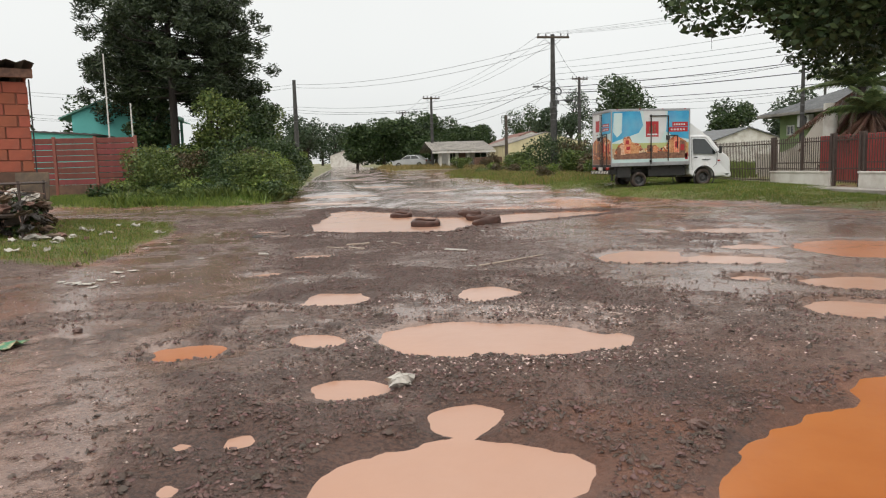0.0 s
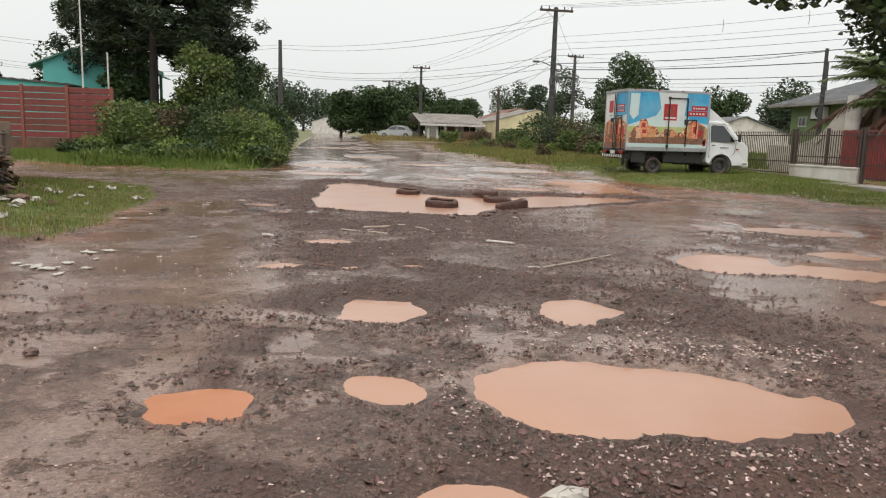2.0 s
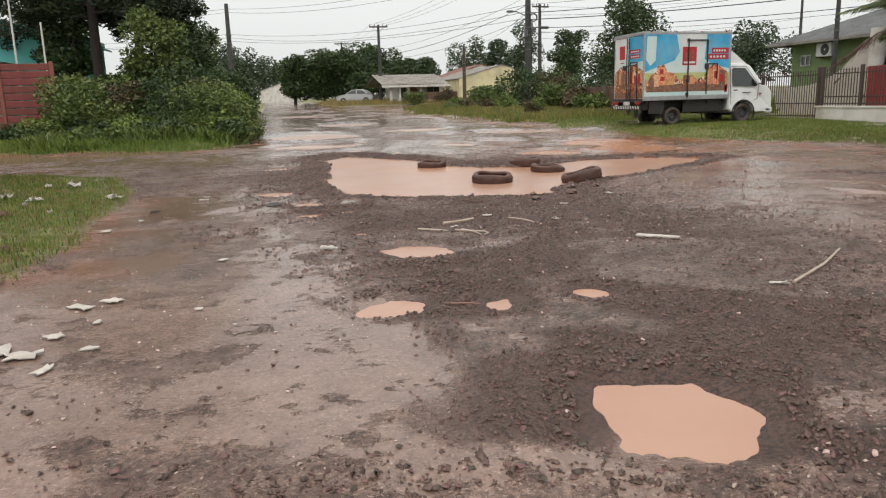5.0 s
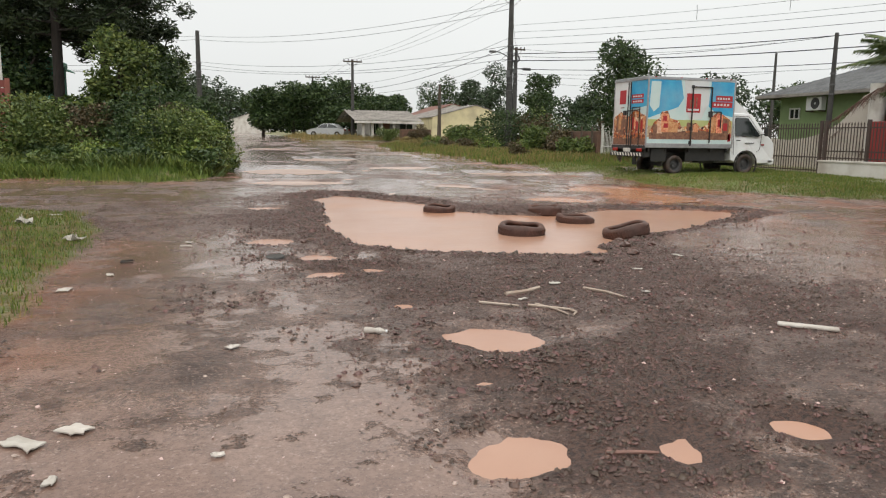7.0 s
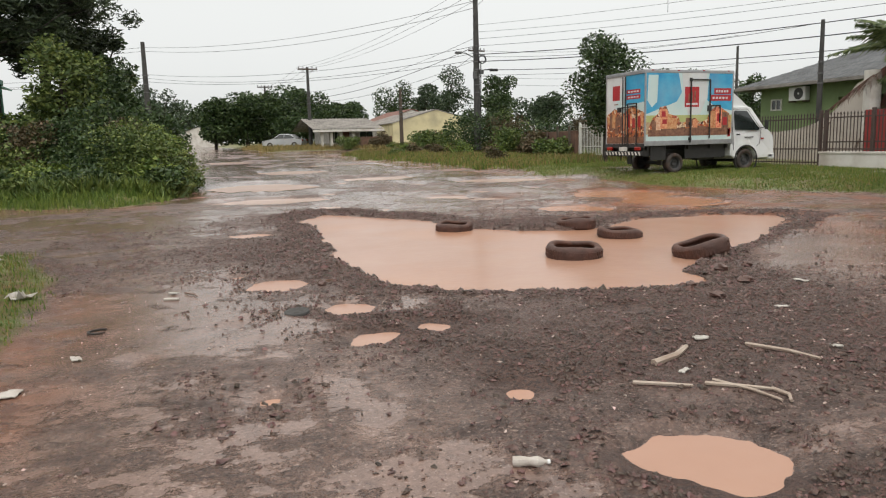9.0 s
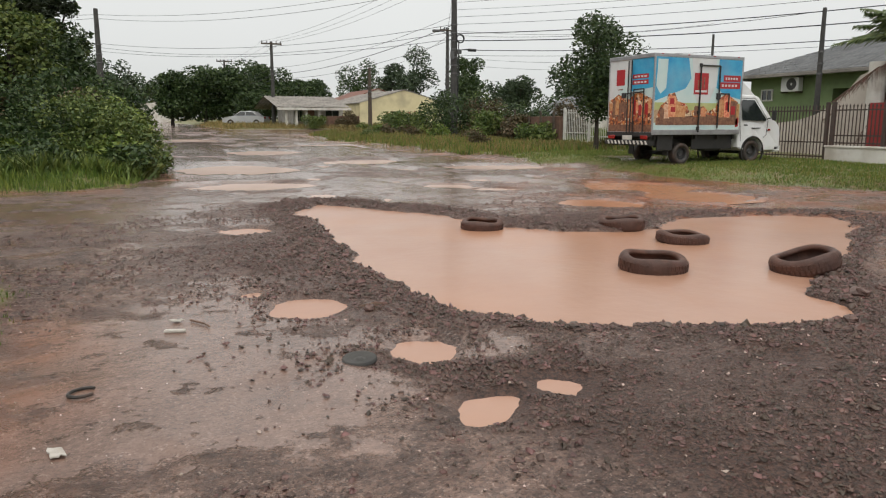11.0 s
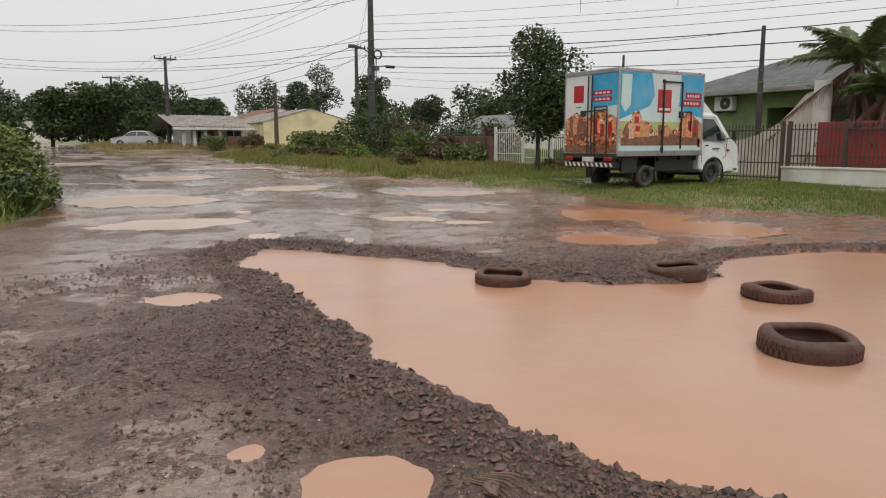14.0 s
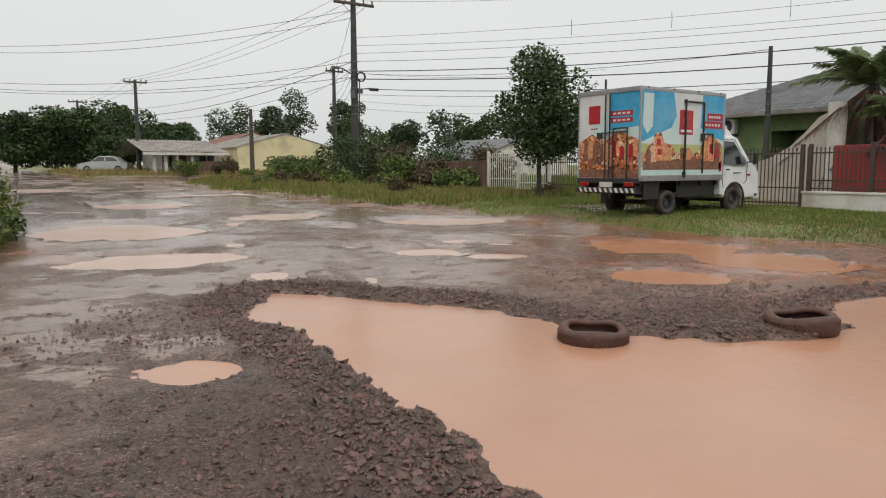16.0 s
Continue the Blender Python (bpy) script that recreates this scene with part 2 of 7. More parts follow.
MAT = dict(
    block=material("clay_block", (0.375, 0.108, 0.062), (0.30, 0.082, 0.047), 3, 0.85, bump=0.5, bscale=40, per="object", per_amount=0.09, stain=(0.16, 0.09, 0.07), stain_scale=2.5, stain_amount=0.35),
    mortar=material("mortar", (0.33, 0.155, 0.105), (0.24, 0.105, 0.07), 5, 0.9, bump=0.5),
    plaster_dirty=material("dirty_render", (0.165, 0.092, 0.062), (0.09, 0.052, 0.038), 2.5, 0.9, bump=0.6, bscale=25),
    slab=material("red_slab", (0.205, 0.05, 0.04), (0.145, 0.036, 0.03), 3, 0.75, bump=0.3, per="object", per_amount=0.18, stain=(0.11, 0.05, 0.04), stain_scale=1.5),
    post_red=material("red_post", (0.25, 0.08, 0.06), (0.2, 0.07, 0.05), 4, 0.8, bump=0.3),
    concrete=material("concrete", (0.36, 0.33, 0.30), (0.25, 0.23, 0.21), 3, 0.85, bump=0.4, stain=(0.15, 0.13, 0.11)),
    pole=material("pole_concrete", (0.070, 0.067, 0.063), (0.042, 0.040, 0.038), 4, 0.8, bump=0.4, stain=(0.03, 0.03, 0.03), stain_scale=2),
    pole_wood=material("pole_wood", (0.10, 0.075, 0.055), (0.05, 0.04, 0.03), 5, 0.85, bump=0.5, stretch=(4, 4, 0.4)),
    wire=material("wire", (0.03, 0.03, 0.032), None, 5, 0.6),
    steel=material("grey_steel", (0.16, 0.16, 0.16), (0.1, 0.1, 0.1), 8, 0.5, metal=0.6),
    white_wall=material("white_wall", (0.68, 0.66, 0.62), (0.56, 0.53, 0.48), 1.5, 0.8, bump=0.25, stain=(0.3, 0.24, 0.19), stain_scale=1.3, stain_amount=0.55),
    beige_wall=material("beige_wall", (0.52, 0.47, 0.42), (0.44, 0.4, 0.35), 1.2, 0.85, bump=0.25, stain=(0.3, 0.26, 0.22)),
    green_wall=material("green_wall", (0.205, 0.28, 0.13), (0.17, 0.235, 0.105), 1.5, 0.8, bump=0.25, stain=(0.09, 0.11, 0.06)),
    yellow_wall=material("yellow_wall", (0.70, 0.62, 0.39), (0.62, 0.54, 0.33), 0.7, 0.85, bump=0.2, stain=(0.33, 0.28, 0.19), stain_scale=0.6, stain_amount=0.6),
    red_wall=material("red_wall", (0.30, 0.035, 0.03), (0.22, 0.025, 0.025), 1.5, 0.6, bump=0.2, stain=(0.12, 0.02, 0.02)),
    teal=material("teal_wall", (0.13, 0.46, 0.42), (0.10, 0.38, 0.35), 1.2, 0.8, bump=0.2),
    teal_roof=material("teal_roof", (0.11, 0.27, 0.21), (0.08, 0.2, 0.16), 2, 0.6, bump=0.2),
    roof_grey=material("roof_tile", (0.13, 0.135, 0.14), (0.085, 0.09, 0.095), 2.5, 0.6, bump=0.3, per="island", per_amount=0.2, stain=(0.05, 0.05, 0.05)),
    roof_light=material("fibre_cement", (0.30, 0.28, 0.255), (0.19, 0.175, 0.16), 1.2, 0.95, spec=0.15, bump=0.3, stain=(0.14, 0.13, 0.12)),
    roof_dark=material("dark_sheet_roof", (0.05, 0.05, 0.05), (0.09, 0.085, 0.08), 2, 0.6, bump=0.3),
    rust_roof=material("rusty_roof", (0.22, 0.09, 0.06), (0.12, 0.06, 0.05), 2, 0.8, bump=0.3),
    iron=material("dark_iron", (0.055, 0.042, 0.038), (0.09, 0.06, 0.05), 6, 0.55, metal=0.2),
    white_iron=material("white_iron", (0.62, 0.61, 0.58), (0.5, 0.48, 0.44), 4, 0.5),
    white_paint=material("white_paint", (0.74, 0.75, 0.75), (0.68, 0.69, 0.69), 1.0, 0.22, spec=0.6, stain=(0.42, 0.37, 0.32), stain_scale=2.2, stain_amount=0.25),
    box_white=material("box_white", (0.66, 0.68, 0.68), (0.58, 0.6, 0.6), 1.0, 0.35, stain=(0.4, 0.36, 0.32), stain_scale=1.8, stain_amount=0.4),
    alu=material("aluminium", (0.45, 0.46, 0.47), (0.33, 0.33, 0.34), 4, 0.4, metal=0.7),
    blue=material("print_blue", (0.02, 0.25, 0.50), (0.07, 0.42, 0.62), 1.6, 0.35, stain=(0.3, 0.45, 0.52), stain_scale=1.1, stain_amount=0.35),
    sky_print=material("print_pale", (0.46, 0.62, 0.62), (0.58, 0.68, 0.66), 1.5, 0.35),
    print_green=material("print_green", (0.36, 0.42, 0.14), (0.50, 0.50, 0.24), 3, 0.4),
    print_orange=material("print_orange", (0.46, 0.12, 0.045), (0.68, 0.42, 0.20), 13, 0.4, per="object", per_amount=0.35),
    print_red=material("print_red", (0.42, 0.02, 0.025), (0.34, 0.02, 0.025), 2, 0.35),
    print_brown=material("print_brown", (0.11, 0.045, 0.03), (0.30, 0.15, 0.09), 11, 0.4),
    print_cream=material("print_cream", (0.68, 0.52, 0.36), (0.5, 0.24, 0.13), 12, 0.4, per="object", per_amount=0.25),
    black=material("black_parts", (0.018, 0.018, 0.019), (0.03, 0.028, 0.026), 5, 0.55),
    rubber=material("rubber", (0.02, 0.019, 0.018), (0.05, 0.038, 0.03), 5, 0.65, bump=0.3, stain=(0.12, 0.065, 0.045), stain_scale=3, stain_amount=0.5),
    old_tyre=material("muddy_tyre", (0.080, 0.034, 0.024), (0.042, 0.021, 0.016), 6, 0.5, 0.75, bump=0.5, stain=(0.15, 0.06, 0.035), stain_scale=4, stain_amount=0.5),
    glass=material("dark_glass", (0.012, 0.016, 0.016), (0.02, 0.025, 0.025), 1, 0.05, spec=0.8),
    lamp_lens=material("lamp_lens", (0.6, 0.62, 0.62), (0.4, 0.42, 0.43), 9, 0.12, spec=0.8),
    red_lens=material("red_lens", (0.35, 0.02, 0.015), None, 9, 0.2),
    hub=material("wheel_rim", (0.09, 0.09, 0.09), (0.05, 0.05, 0.05), 7, 0.55, metal=0.3),
    silver=material("silver_paint", (0.55, 0.56, 0.57), (0.48, 0.49, 0.5), 1, 0.25, metal=0.3),
    stripe_white=material("reflector_white", (0.7, 0.68, 0.62), None, 4, 0.4),
    bark=material("bark", (0.055, 0.042, 0.033), (0.025, 0.02, 0.017), 7, 0.9, bump=0.8, bscale=20, stretch=(1, 1, 0.25)),
    bark_pine=material("pine_bark", (0.035, 0.026, 0.022), (0.018, 0.015, 0.013), 6, 0.9, bump=0.8, bscale=18, stretch=(1, 1, 0.3)),
    pine=leaf_material("pine_needles", (0.026, 0.042, 0.019), (0.042, 0.06, 0.026)),
    leaf_dark=leaf_material("dark_leaves", (0.028, 0.052, 0.016), (0.048, 0.08, 0.024)),
    leaf_mid=leaf_material("mid_leaves", (0.070, 0.112, 0.027), (0.118, 0.148, 0.038)),
    leaf_light=leaf_material("light_leaves", (0.12, 0.185, 0.036), (0.17, 0.21, 0.05)),
    leaf_far=leaf_material("far_leaves", (0.035, 0.06, 0.03), (0.055, 0.08, 0.04)),
    palm=leaf_material("palm_leaves", (0.085, 0.125, 0.042), (0.12, 0.15, 0.06)),
    palm_dead=leaf_material("dry_palm_leaves", (0.085, 0.042, 0.03), (0.12, 0.065, 0.04)),
    dry=leaf_material("dry_weeds", (0.10, 0.08, 0.036), (0.075, 0.052, 0.028)),
    grass=leaf_material("grass_blades", (0.090, 0.148, 0.025), (0.142, 0.18, 0.036), 0.5),
    grass_dry=leaf_material("dry_grass_blades", (0.21, 0.18, 0.06), (0.24, 0.175, 0.07), 0.55),
    stone=material("wet_stone", (0.128, 0.071, 0.054), (0.050, 0.029, 0.023), 9, 0.32, 0.6, bump=0.4, per="island", per_amount=0.5),
    pebble=material("pale_pebble", (0.50, 0.38, 0.335), (0.36, 0.26, 0.22), 9, 0.4, per="island", per_amount=0.4),
    litter_white=material("white_litter", (0.50, 0.47, 0.43), (0.33, 0.29, 0.25), 9, 0.5, bump=0.4, per="object", per_amount=0.15),
    litter_brown=material("brown_litter", (0.20, 0.12, 0.08), (0.09, 0.06, 0.045), 6, 0.7, bump=0.5, per="object", per_amount=0.4),
    litter_dark=material("dark_litter", (0.03, 0.026, 0.024), (0.06, 0.045, 0.038), 6, 0.6, bump=0.5, per="object", per_amount=0.4),
    litter_green=material("green_litter", (0.015, 0.15, 0.06), (0.05, 0.24, 0.12), 14, 0.3, bump=0.6, stain=(0.5, 0.32, 0.2), stain_scale=9, stain_amount=0.8),
    stick=material("pale_stick", (0.42, 0.35, 0.29), (0.3, 0.22, 0.17), 9, 0.6),
    rock=material("grey_rock", (0.33, 0.29, 0.26), (0.24, 0.2, 0.18), 7, 0.7, bump=0.6),
)


def collage_material():
    """A printed picture of many packs and loaves: patches of warm colours."""
    m = bpy.data.materials.new("print_collage")
    m.use_nodes = True
    n, l = m.node_tree.nodes, m.node_tree.links
    p = n["Principled BSDF"]
    tc = n.new("ShaderNodeTexCoord")
    v = n.new("ShaderNodeTexVoronoi")
    v.inputs["Scale"].default_value = 15
    l.new(tc.outputs["Object"], v.inputs["Vector"])
    bw = n.new("ShaderNodeSeparateColor")
    l.new(v.outputs["Color"], bw.inputs[0])
    r = n.new("ShaderNodeValToRGB")
    r.color_ramp.elements[0].color, r.color_ramp.elements[0].position = (0.07, 0.025, 0.018, 1), 0.0
    r.color_ramp.elements[1].color, r.color_ramp.elements[1].position = (0.74, 0.60, 0.44, 1), 1.0
    for pos, c in ((0.2, (0.16, 0.05, 0.028, 1)), (0.4, (0.48, 0.13, 0.035, 1)), (0.6, (0.60, 0.25, 0.07, 1)), (0.75, (0.36, 0.03, 0.025, 1)), (0.88, (0.66, 0.50, 0.33, 1))):
        e = r.color_ramp.elements.new(pos)
        e.color = c
    l.new(bw.outputs[0], r.inputs[0])
    t = n.new("ShaderNodeTexNoise")
    t.inputs["Scale"].default_value, t.inputs["Detail"].default_value = 26, 4
    l.new(tc.outputs["Object"], t.inputs["Vector"])
    mr = n.new("ShaderNodeMapRange")
    mr.inputs["From Min"].default_value, mr.inputs["From Max"].default_value = 0.3, 0.7
    mr.inputs["To Min"].default_value, mr.inputs["To Max"].default_value = 0.55, 1.35
    l.new(t.outputs["Fac"], mr.inputs["Value"])
    hs = n.new("ShaderNodeHueSaturation")
    l.new(r.outputs[0], hs.inputs["Color"])
    l.new(mr.outputs[0], hs.inputs["Value"])
    l.new(hs.outputs[0], p.inputs["Base Color"])
    p.inputs["Roughness"].default_value = 0.4
    return m


MAT["collage"] = collage_material()


# ---------------------------------------------------------------- ground and water
def right_edge(y):
    """Where the right-hand verge begins, across the street."""
    return np.interp(y, [-40, 0, 14, 20, 22.6, 28, 38, 47, 58, 62, 63, 70, 71.5, 200, 600], [14, 13, 12.3, 11.5, 10.4, 10, 9.6, 9.0, 9.6, 12, 60, 60, 6.5, 7, 12])


def left_edge(y):
    """Where the bush-grown left-hand verge begins."""
    return np.interp(y, [25.0, 26.5, 28, 32, 45, 60, 100, 600], [-3.2, -1.95, -1.4, -1.1, -0.85, -0.5, 1.0, 6.0])


def base_z(x, y):
    y = np.asarray(y, float)
    z = 0.016 * np.clip(np.minimum(y, 90) - 20, 0, None) + 0.009 * np.clip(y - 90, 0, 400)
    z = z + 0.2 * sstep(-0.3, 1.5, x - right_edge(y)) * sstep(12, 24, y)
    z = z + 0.2 * sstep(0, 3, -2.9 - x) * sstep(8.5, 11, y) * (1 - sstep(18, 20, y))
    z = z + 0.22 * sstep(0, 1.2, left_edge(y) - x) * sstep(24.6, 27, y - 0.22 * np.clip(-2 - x, 0, 30))
    return z


def grass_mask(x, y):
    j = 0.9 * (fbm(x, y, 1.6, 3, 5) - 0.5)
    near = sstep(-0.15, 0.35, -3.05 - x + 0.10 * (y - 14) * (y > 14) * -1 + j) * sstep(9.6, 10.6, y + 0.25 * (x + 3) + j) * (1 - sstep(17.6, 19, y - j + 0.1 * (x + 3)))
    left = sstep(-0.1, 0.4, left_edge(y) - x + 0.4 * j) * sstep(24.4, 25.4, y + j - 0.30 * np.clip(-2 - x, 0, 30))
    right = sstep(-0.2, 0.6, x - right_edge(y) + 1.7 * j) * (1 - 0.7 * sstep(0.56, 0.66, fbm(x, y, 2.0, 3, 19)) * (y < 34)) * sstep(9, 13, y)
    return np.clip(near + left + right, 0, 1)


PUDDLES = []


def puddle(cx, cy, rx, ry, rot=0, tone=0, depth=0.06, group=0):
    PUDDLES.append((cx, cy, rx, ry, radians(rot), tone, depth, group))


# by the start of the walk
puddle(0.28, 6.70, 0.42, 0.46, -25)
puddle(1.84, 6.57, 0.38, 0.52, -17)
puddle(0.10, 4.93, 0.30, 0.27, -15)
puddle(1.20, 4.72, 0.68, 0.62, -15, 0, 0.06, 1)
puddle(1.62, 4.60, 0.72, 0.56, -15, 0, 0.06, 1)
puddle(2.08, 4.42, 0.48, 0.34, -22, 0, 0.05, 1)
puddle(-0.81, 4.81, 0.31, 0.30, -6, 1)
puddle(0.34, 3.60, 0.27, 0.33, -14)
puddle(0.91, 2.92, 0.28, 0.33, -13, 0, 0.06, 2)
puddle(0.80, 2.28, 0.62, 0.44, -7, 0, 0.06, 2)
puddle(0.45, 2.18, 0.36, 0.36, 0, 0, 0.06, 2)
puddle(-0.22, 2.85, 0.16, 0.19, -13)
puddle(-0.49, 2.91, 0.12, 0.12, -13)
puddle(-0.48, 2.42, 0.12, 0.18, -12)
puddle(2.88, 1.80, 1.72, 0.86, 28, 2, 0.07, 3)
puddle(3.75, 2.35, 0.95, 0.86, 24, 2, 0.07, 3)
puddle(-0.45, 6.22, 0.50, 0.075, -20, 0, 0.06)
puddle(0.30, 5.72, 0.48, 0.08, -40, 0, 0.06)
# towards the far corner of the crossing
puddle(4.47, 8.60, 0.72, 0.80, -39, 0, 0.05, 4)
puddle(5.34, 7.95, 0.80, 0.55, -25, 0, 0.05, 4)
puddle(7.51, 11.49, 0.85, 0.70, -25)
puddle(6.38, 9.20, 0.50, 0.42, -22)
puddle(4.75, 4.80, 0.45, 0.50, -16)
puddle(5.62, 5.97, 0.60, 0.45, -18)
puddle(7.69, 8.46, 0.95, 1.10, -29, 1)
puddle(4.80, 6.57, 0.24, 0.24, -18)
# along the left wheel track
puddle(-0.01, 10.34, 0.40, 0.34, -24)
puddle(-0.50, 8.70, 0.27, 0.25, -15)
puddle(0.16, 8.54, 0.18, 0.23, -15)
puddle(0.80, 8.55, 0.21, 0.20, -15)
puddle(0.10, 9.55, 0.13, 0.12, 0)
puddle(-0.36, 9.58, 0.18, 0.13, -8)
puddle(-1.09, 15.18, 0.34, 0.33, -28)
puddle(-0.69, 13.82, 0.26, 0.28, -27)
puddle(-0.27, 13.02, 0.21, 0.22, -27)
puddle(-0.77, 12.88, 0.20, 0.22, -33)
puddle(-0.29, 11.44, 0.18, 0.17, -25)
puddle(-1.36, 15.80, 0.14, 0.16, -32)
puddle(-1.60, 11.9, 0.12, 0.10, 0)
# the great puddle with the tyres
puddle(3.40, 17.6, 4.30, 4.80, 0, 0, 0.09, 5)
puddle(5.95, 17.35, 1.55, 0.72, -8, 0, 0.07, 5)
# beyond it
puddle(-0.84, 19.40, 0.46, 0.38, -31)
puddle(0.75, 30.2, 1.50, 2.10, 2, 4)
puddle(0.35, 25.3, 1.35, 0.95, -8, 4)
puddle(4.22, 24.08, 0.62, 0.50, -37, 4)
puddle(4.85, 23.10, 0.56, 0.45, -29, 4)
puddle(8.15, 22.4, 1.40, 1.25, -58, 3, 0.06, 6)
puddle(7.75, 20.3, 1.10, 1.10, -68, 3, 0.06, 6)
puddle(5.45, 20.3, 0.85, 0.75, -73, 3, 0.05)
puddle(5.05, 32.3, 1.20, 1.40, -55, 4)
puddle(7.90, 28.6, 1.50, 1.10, -41, 4)
puddle(3.0, 38.5, 1.6, 1.8, 0, 4)
puddle(6.4, 44.0, 1.8, 1.5, 0, 4)
puddle(1.6, 52.0, 1.5, 3.0, 0, 4)


def great_field(x, y):
    """The great puddle lies between two wavering shores that run along the street."""
    wx = x + 0.20 * (fbm(x, y, 0.55, 3, 11) - 0.5) * 2
    wy = y + 0.20 * (fbm(x, y, 0.55, 3, 23) - 0.5) * 2
    west = np.interp(wy, [13.2, 13.35, 13.6, 14.0, 14.6, 15.5, 16.0, 17.3, 18.0, 19.1, 20.1, 21.0, 22.0, 22.3], [2.3, 1.5, 0.8, 0.3, -0.05, -0.25, -0.3, -0.2, -0.08, 0.12, 0.2, -0.02, 0.5, 0.9])
    east = np.interp(wy, [13.2, 13.5, 14.2, 14.7, 15.0, 16.1, 16.8, 17.2, 17.4, 17.8, 18.4, 19.1, 20.0, 20.8, 21.9, 22.3], [2.4, 2.75, 3.35, 4.1, 4.7, 6.6, 7.1, 7.1, 3.7, 3.02, 2.7, 2.45, 2.35, 1.9, 1.2, 0.9])
    f = np.minimum(np.minimum(wx - west, east - wx) * 0.7, np.minimum(wy - 13.2, 22.3 - wy))
    return f + 0.11 * (fbm(x, y, 0.16, 3, 97) - 0.5)


def puddle_field(p, x, y):
    """About the distance inside the rim, in metres."""
    cx, cy, rx, ry, a = p[:5]
    if rx > 4:
        return great_field(x, y)
    r = min(rx, ry)
    s = 0.35 + 0.5 * r
    bend = 0.34 * min(r, 0.42 if cy < 22 else 1.3)
    wx = x + bend * (fbm(x, y, s, 3, 11) - 0.5) * 2
    wy = y + bend * (fbm(x, y, s, 3, 23) - 0.5) * 2
    u = (wx - cx) * math.cos(a) + (wy - cy) * math.sin(a)
    v = -(wx - cx) * math.sin(a) + (wy - cy) * math.cos(a)
    q = np.sqrt((u / rx) ** 2 + (v / ry) ** 2)
    return (1.0 - q) * r + min(0.055, 0.3 * r) + 0.14 * min(1.0, r / 0.2) * (fbm(x, y, 0.17, 3, 97) - 0.5)


def water_depth(x, y):
    """The field of whichever puddle is nearest; far below 0 away from all of them."""
    out = np.full(np.shape(x), -1.0)
    for p in PUDDLES:
        r = max(p[2], p[3]) * 1.3 + 0.4
        m = (np.abs(x - p[0]) < r) & (np.abs(y - p[1]) < r)
        if np.any(m):
            out[m] = np.maximum(out[m], puddle_field(p, x[m], y[m]))
    return out


_r = random.Random(14)
for _k in range(64):
    _y = 19.5 + 34 * _r.random() ** 1.3
    _x = _r.uniform(0.4, float(right_edge(_y)) - 1.2)
    if all(math.hypot(_x - p[0], (_y - p[1]) * 0.8) > 0.75 * max(p[2], p[3]) + 0.35 for p in PUDDLES if p[2] < 4) and water_depth(np.array([_x]), np.array([_y]))[0] < -0.3:
        puddle(_x, _y, 0.12 + 0.3 * _r.random(), 0.25 + 0.75 * _r.random(), _r.uniform(-30, 30), 4, 0.035)
for _k in range(40):
    _x, _y = _r.uniform(-2.6, 8.5), _r.uniform(5.5, 20)
    if all(math.hypot(_x - p[0], _y - p[1]) > max(p[2], p[3]) + 0.5 for p in PUDDLES if p[2] < 4) and water_depth(np.array([_x]), np.array([_y]))[0] < -0.5 and not (1.5 < _x < 4.5 and 10.5 < _y < 15):
        puddle(_x, _y, 0.06 + 0.12 * _r.random(), 0.08 + 0.2 * _r.random(), _r.uniform(-60, 60), 0, 0.035)


def puddle_groups():
    """Hollows that run together, as one list each."""
    out = {}
    for k, p in enumerate(PUDDLES):
        out.setdefault(p[7] or -1 - k, []).append(p)
    return list(out.values())


def puddle_level(p):
    first = next(q for q in PUDDLES if q[7] == p[7]) if p[7] else p
    if p[7] == 5:
        return -0.022
    return float(base_z(first[0], first[1])) - 0.022 - 0.0006 * ((int(abs(first[0]) * 100) + int(first[1] * 37)) % 9)


def axis(lo, hi, step, reach0, reach1):
    """Even steps from lo to hi, then ever longer ones out to both ends."""
    mid = np.arange(lo, hi, step)
    out, s, v = [], step, mid[-1]
    while v < reach1:
        s *= 1.07
        v += s
        out.append(v)
    low, s, v = [], step, lo
    while v > reach0:
        s *= 1.09
        v -= s
        low.append(v)
    return np.concatenate([low[::-1], mid, out])


gx = axis(-4.2, 8.0, 0.038, -900, 900)
gy = axis(1.2, 24.0, 0.046, -700, 1500)
GX, GY = np.meshgrid(gx, gy, indexing="xy")


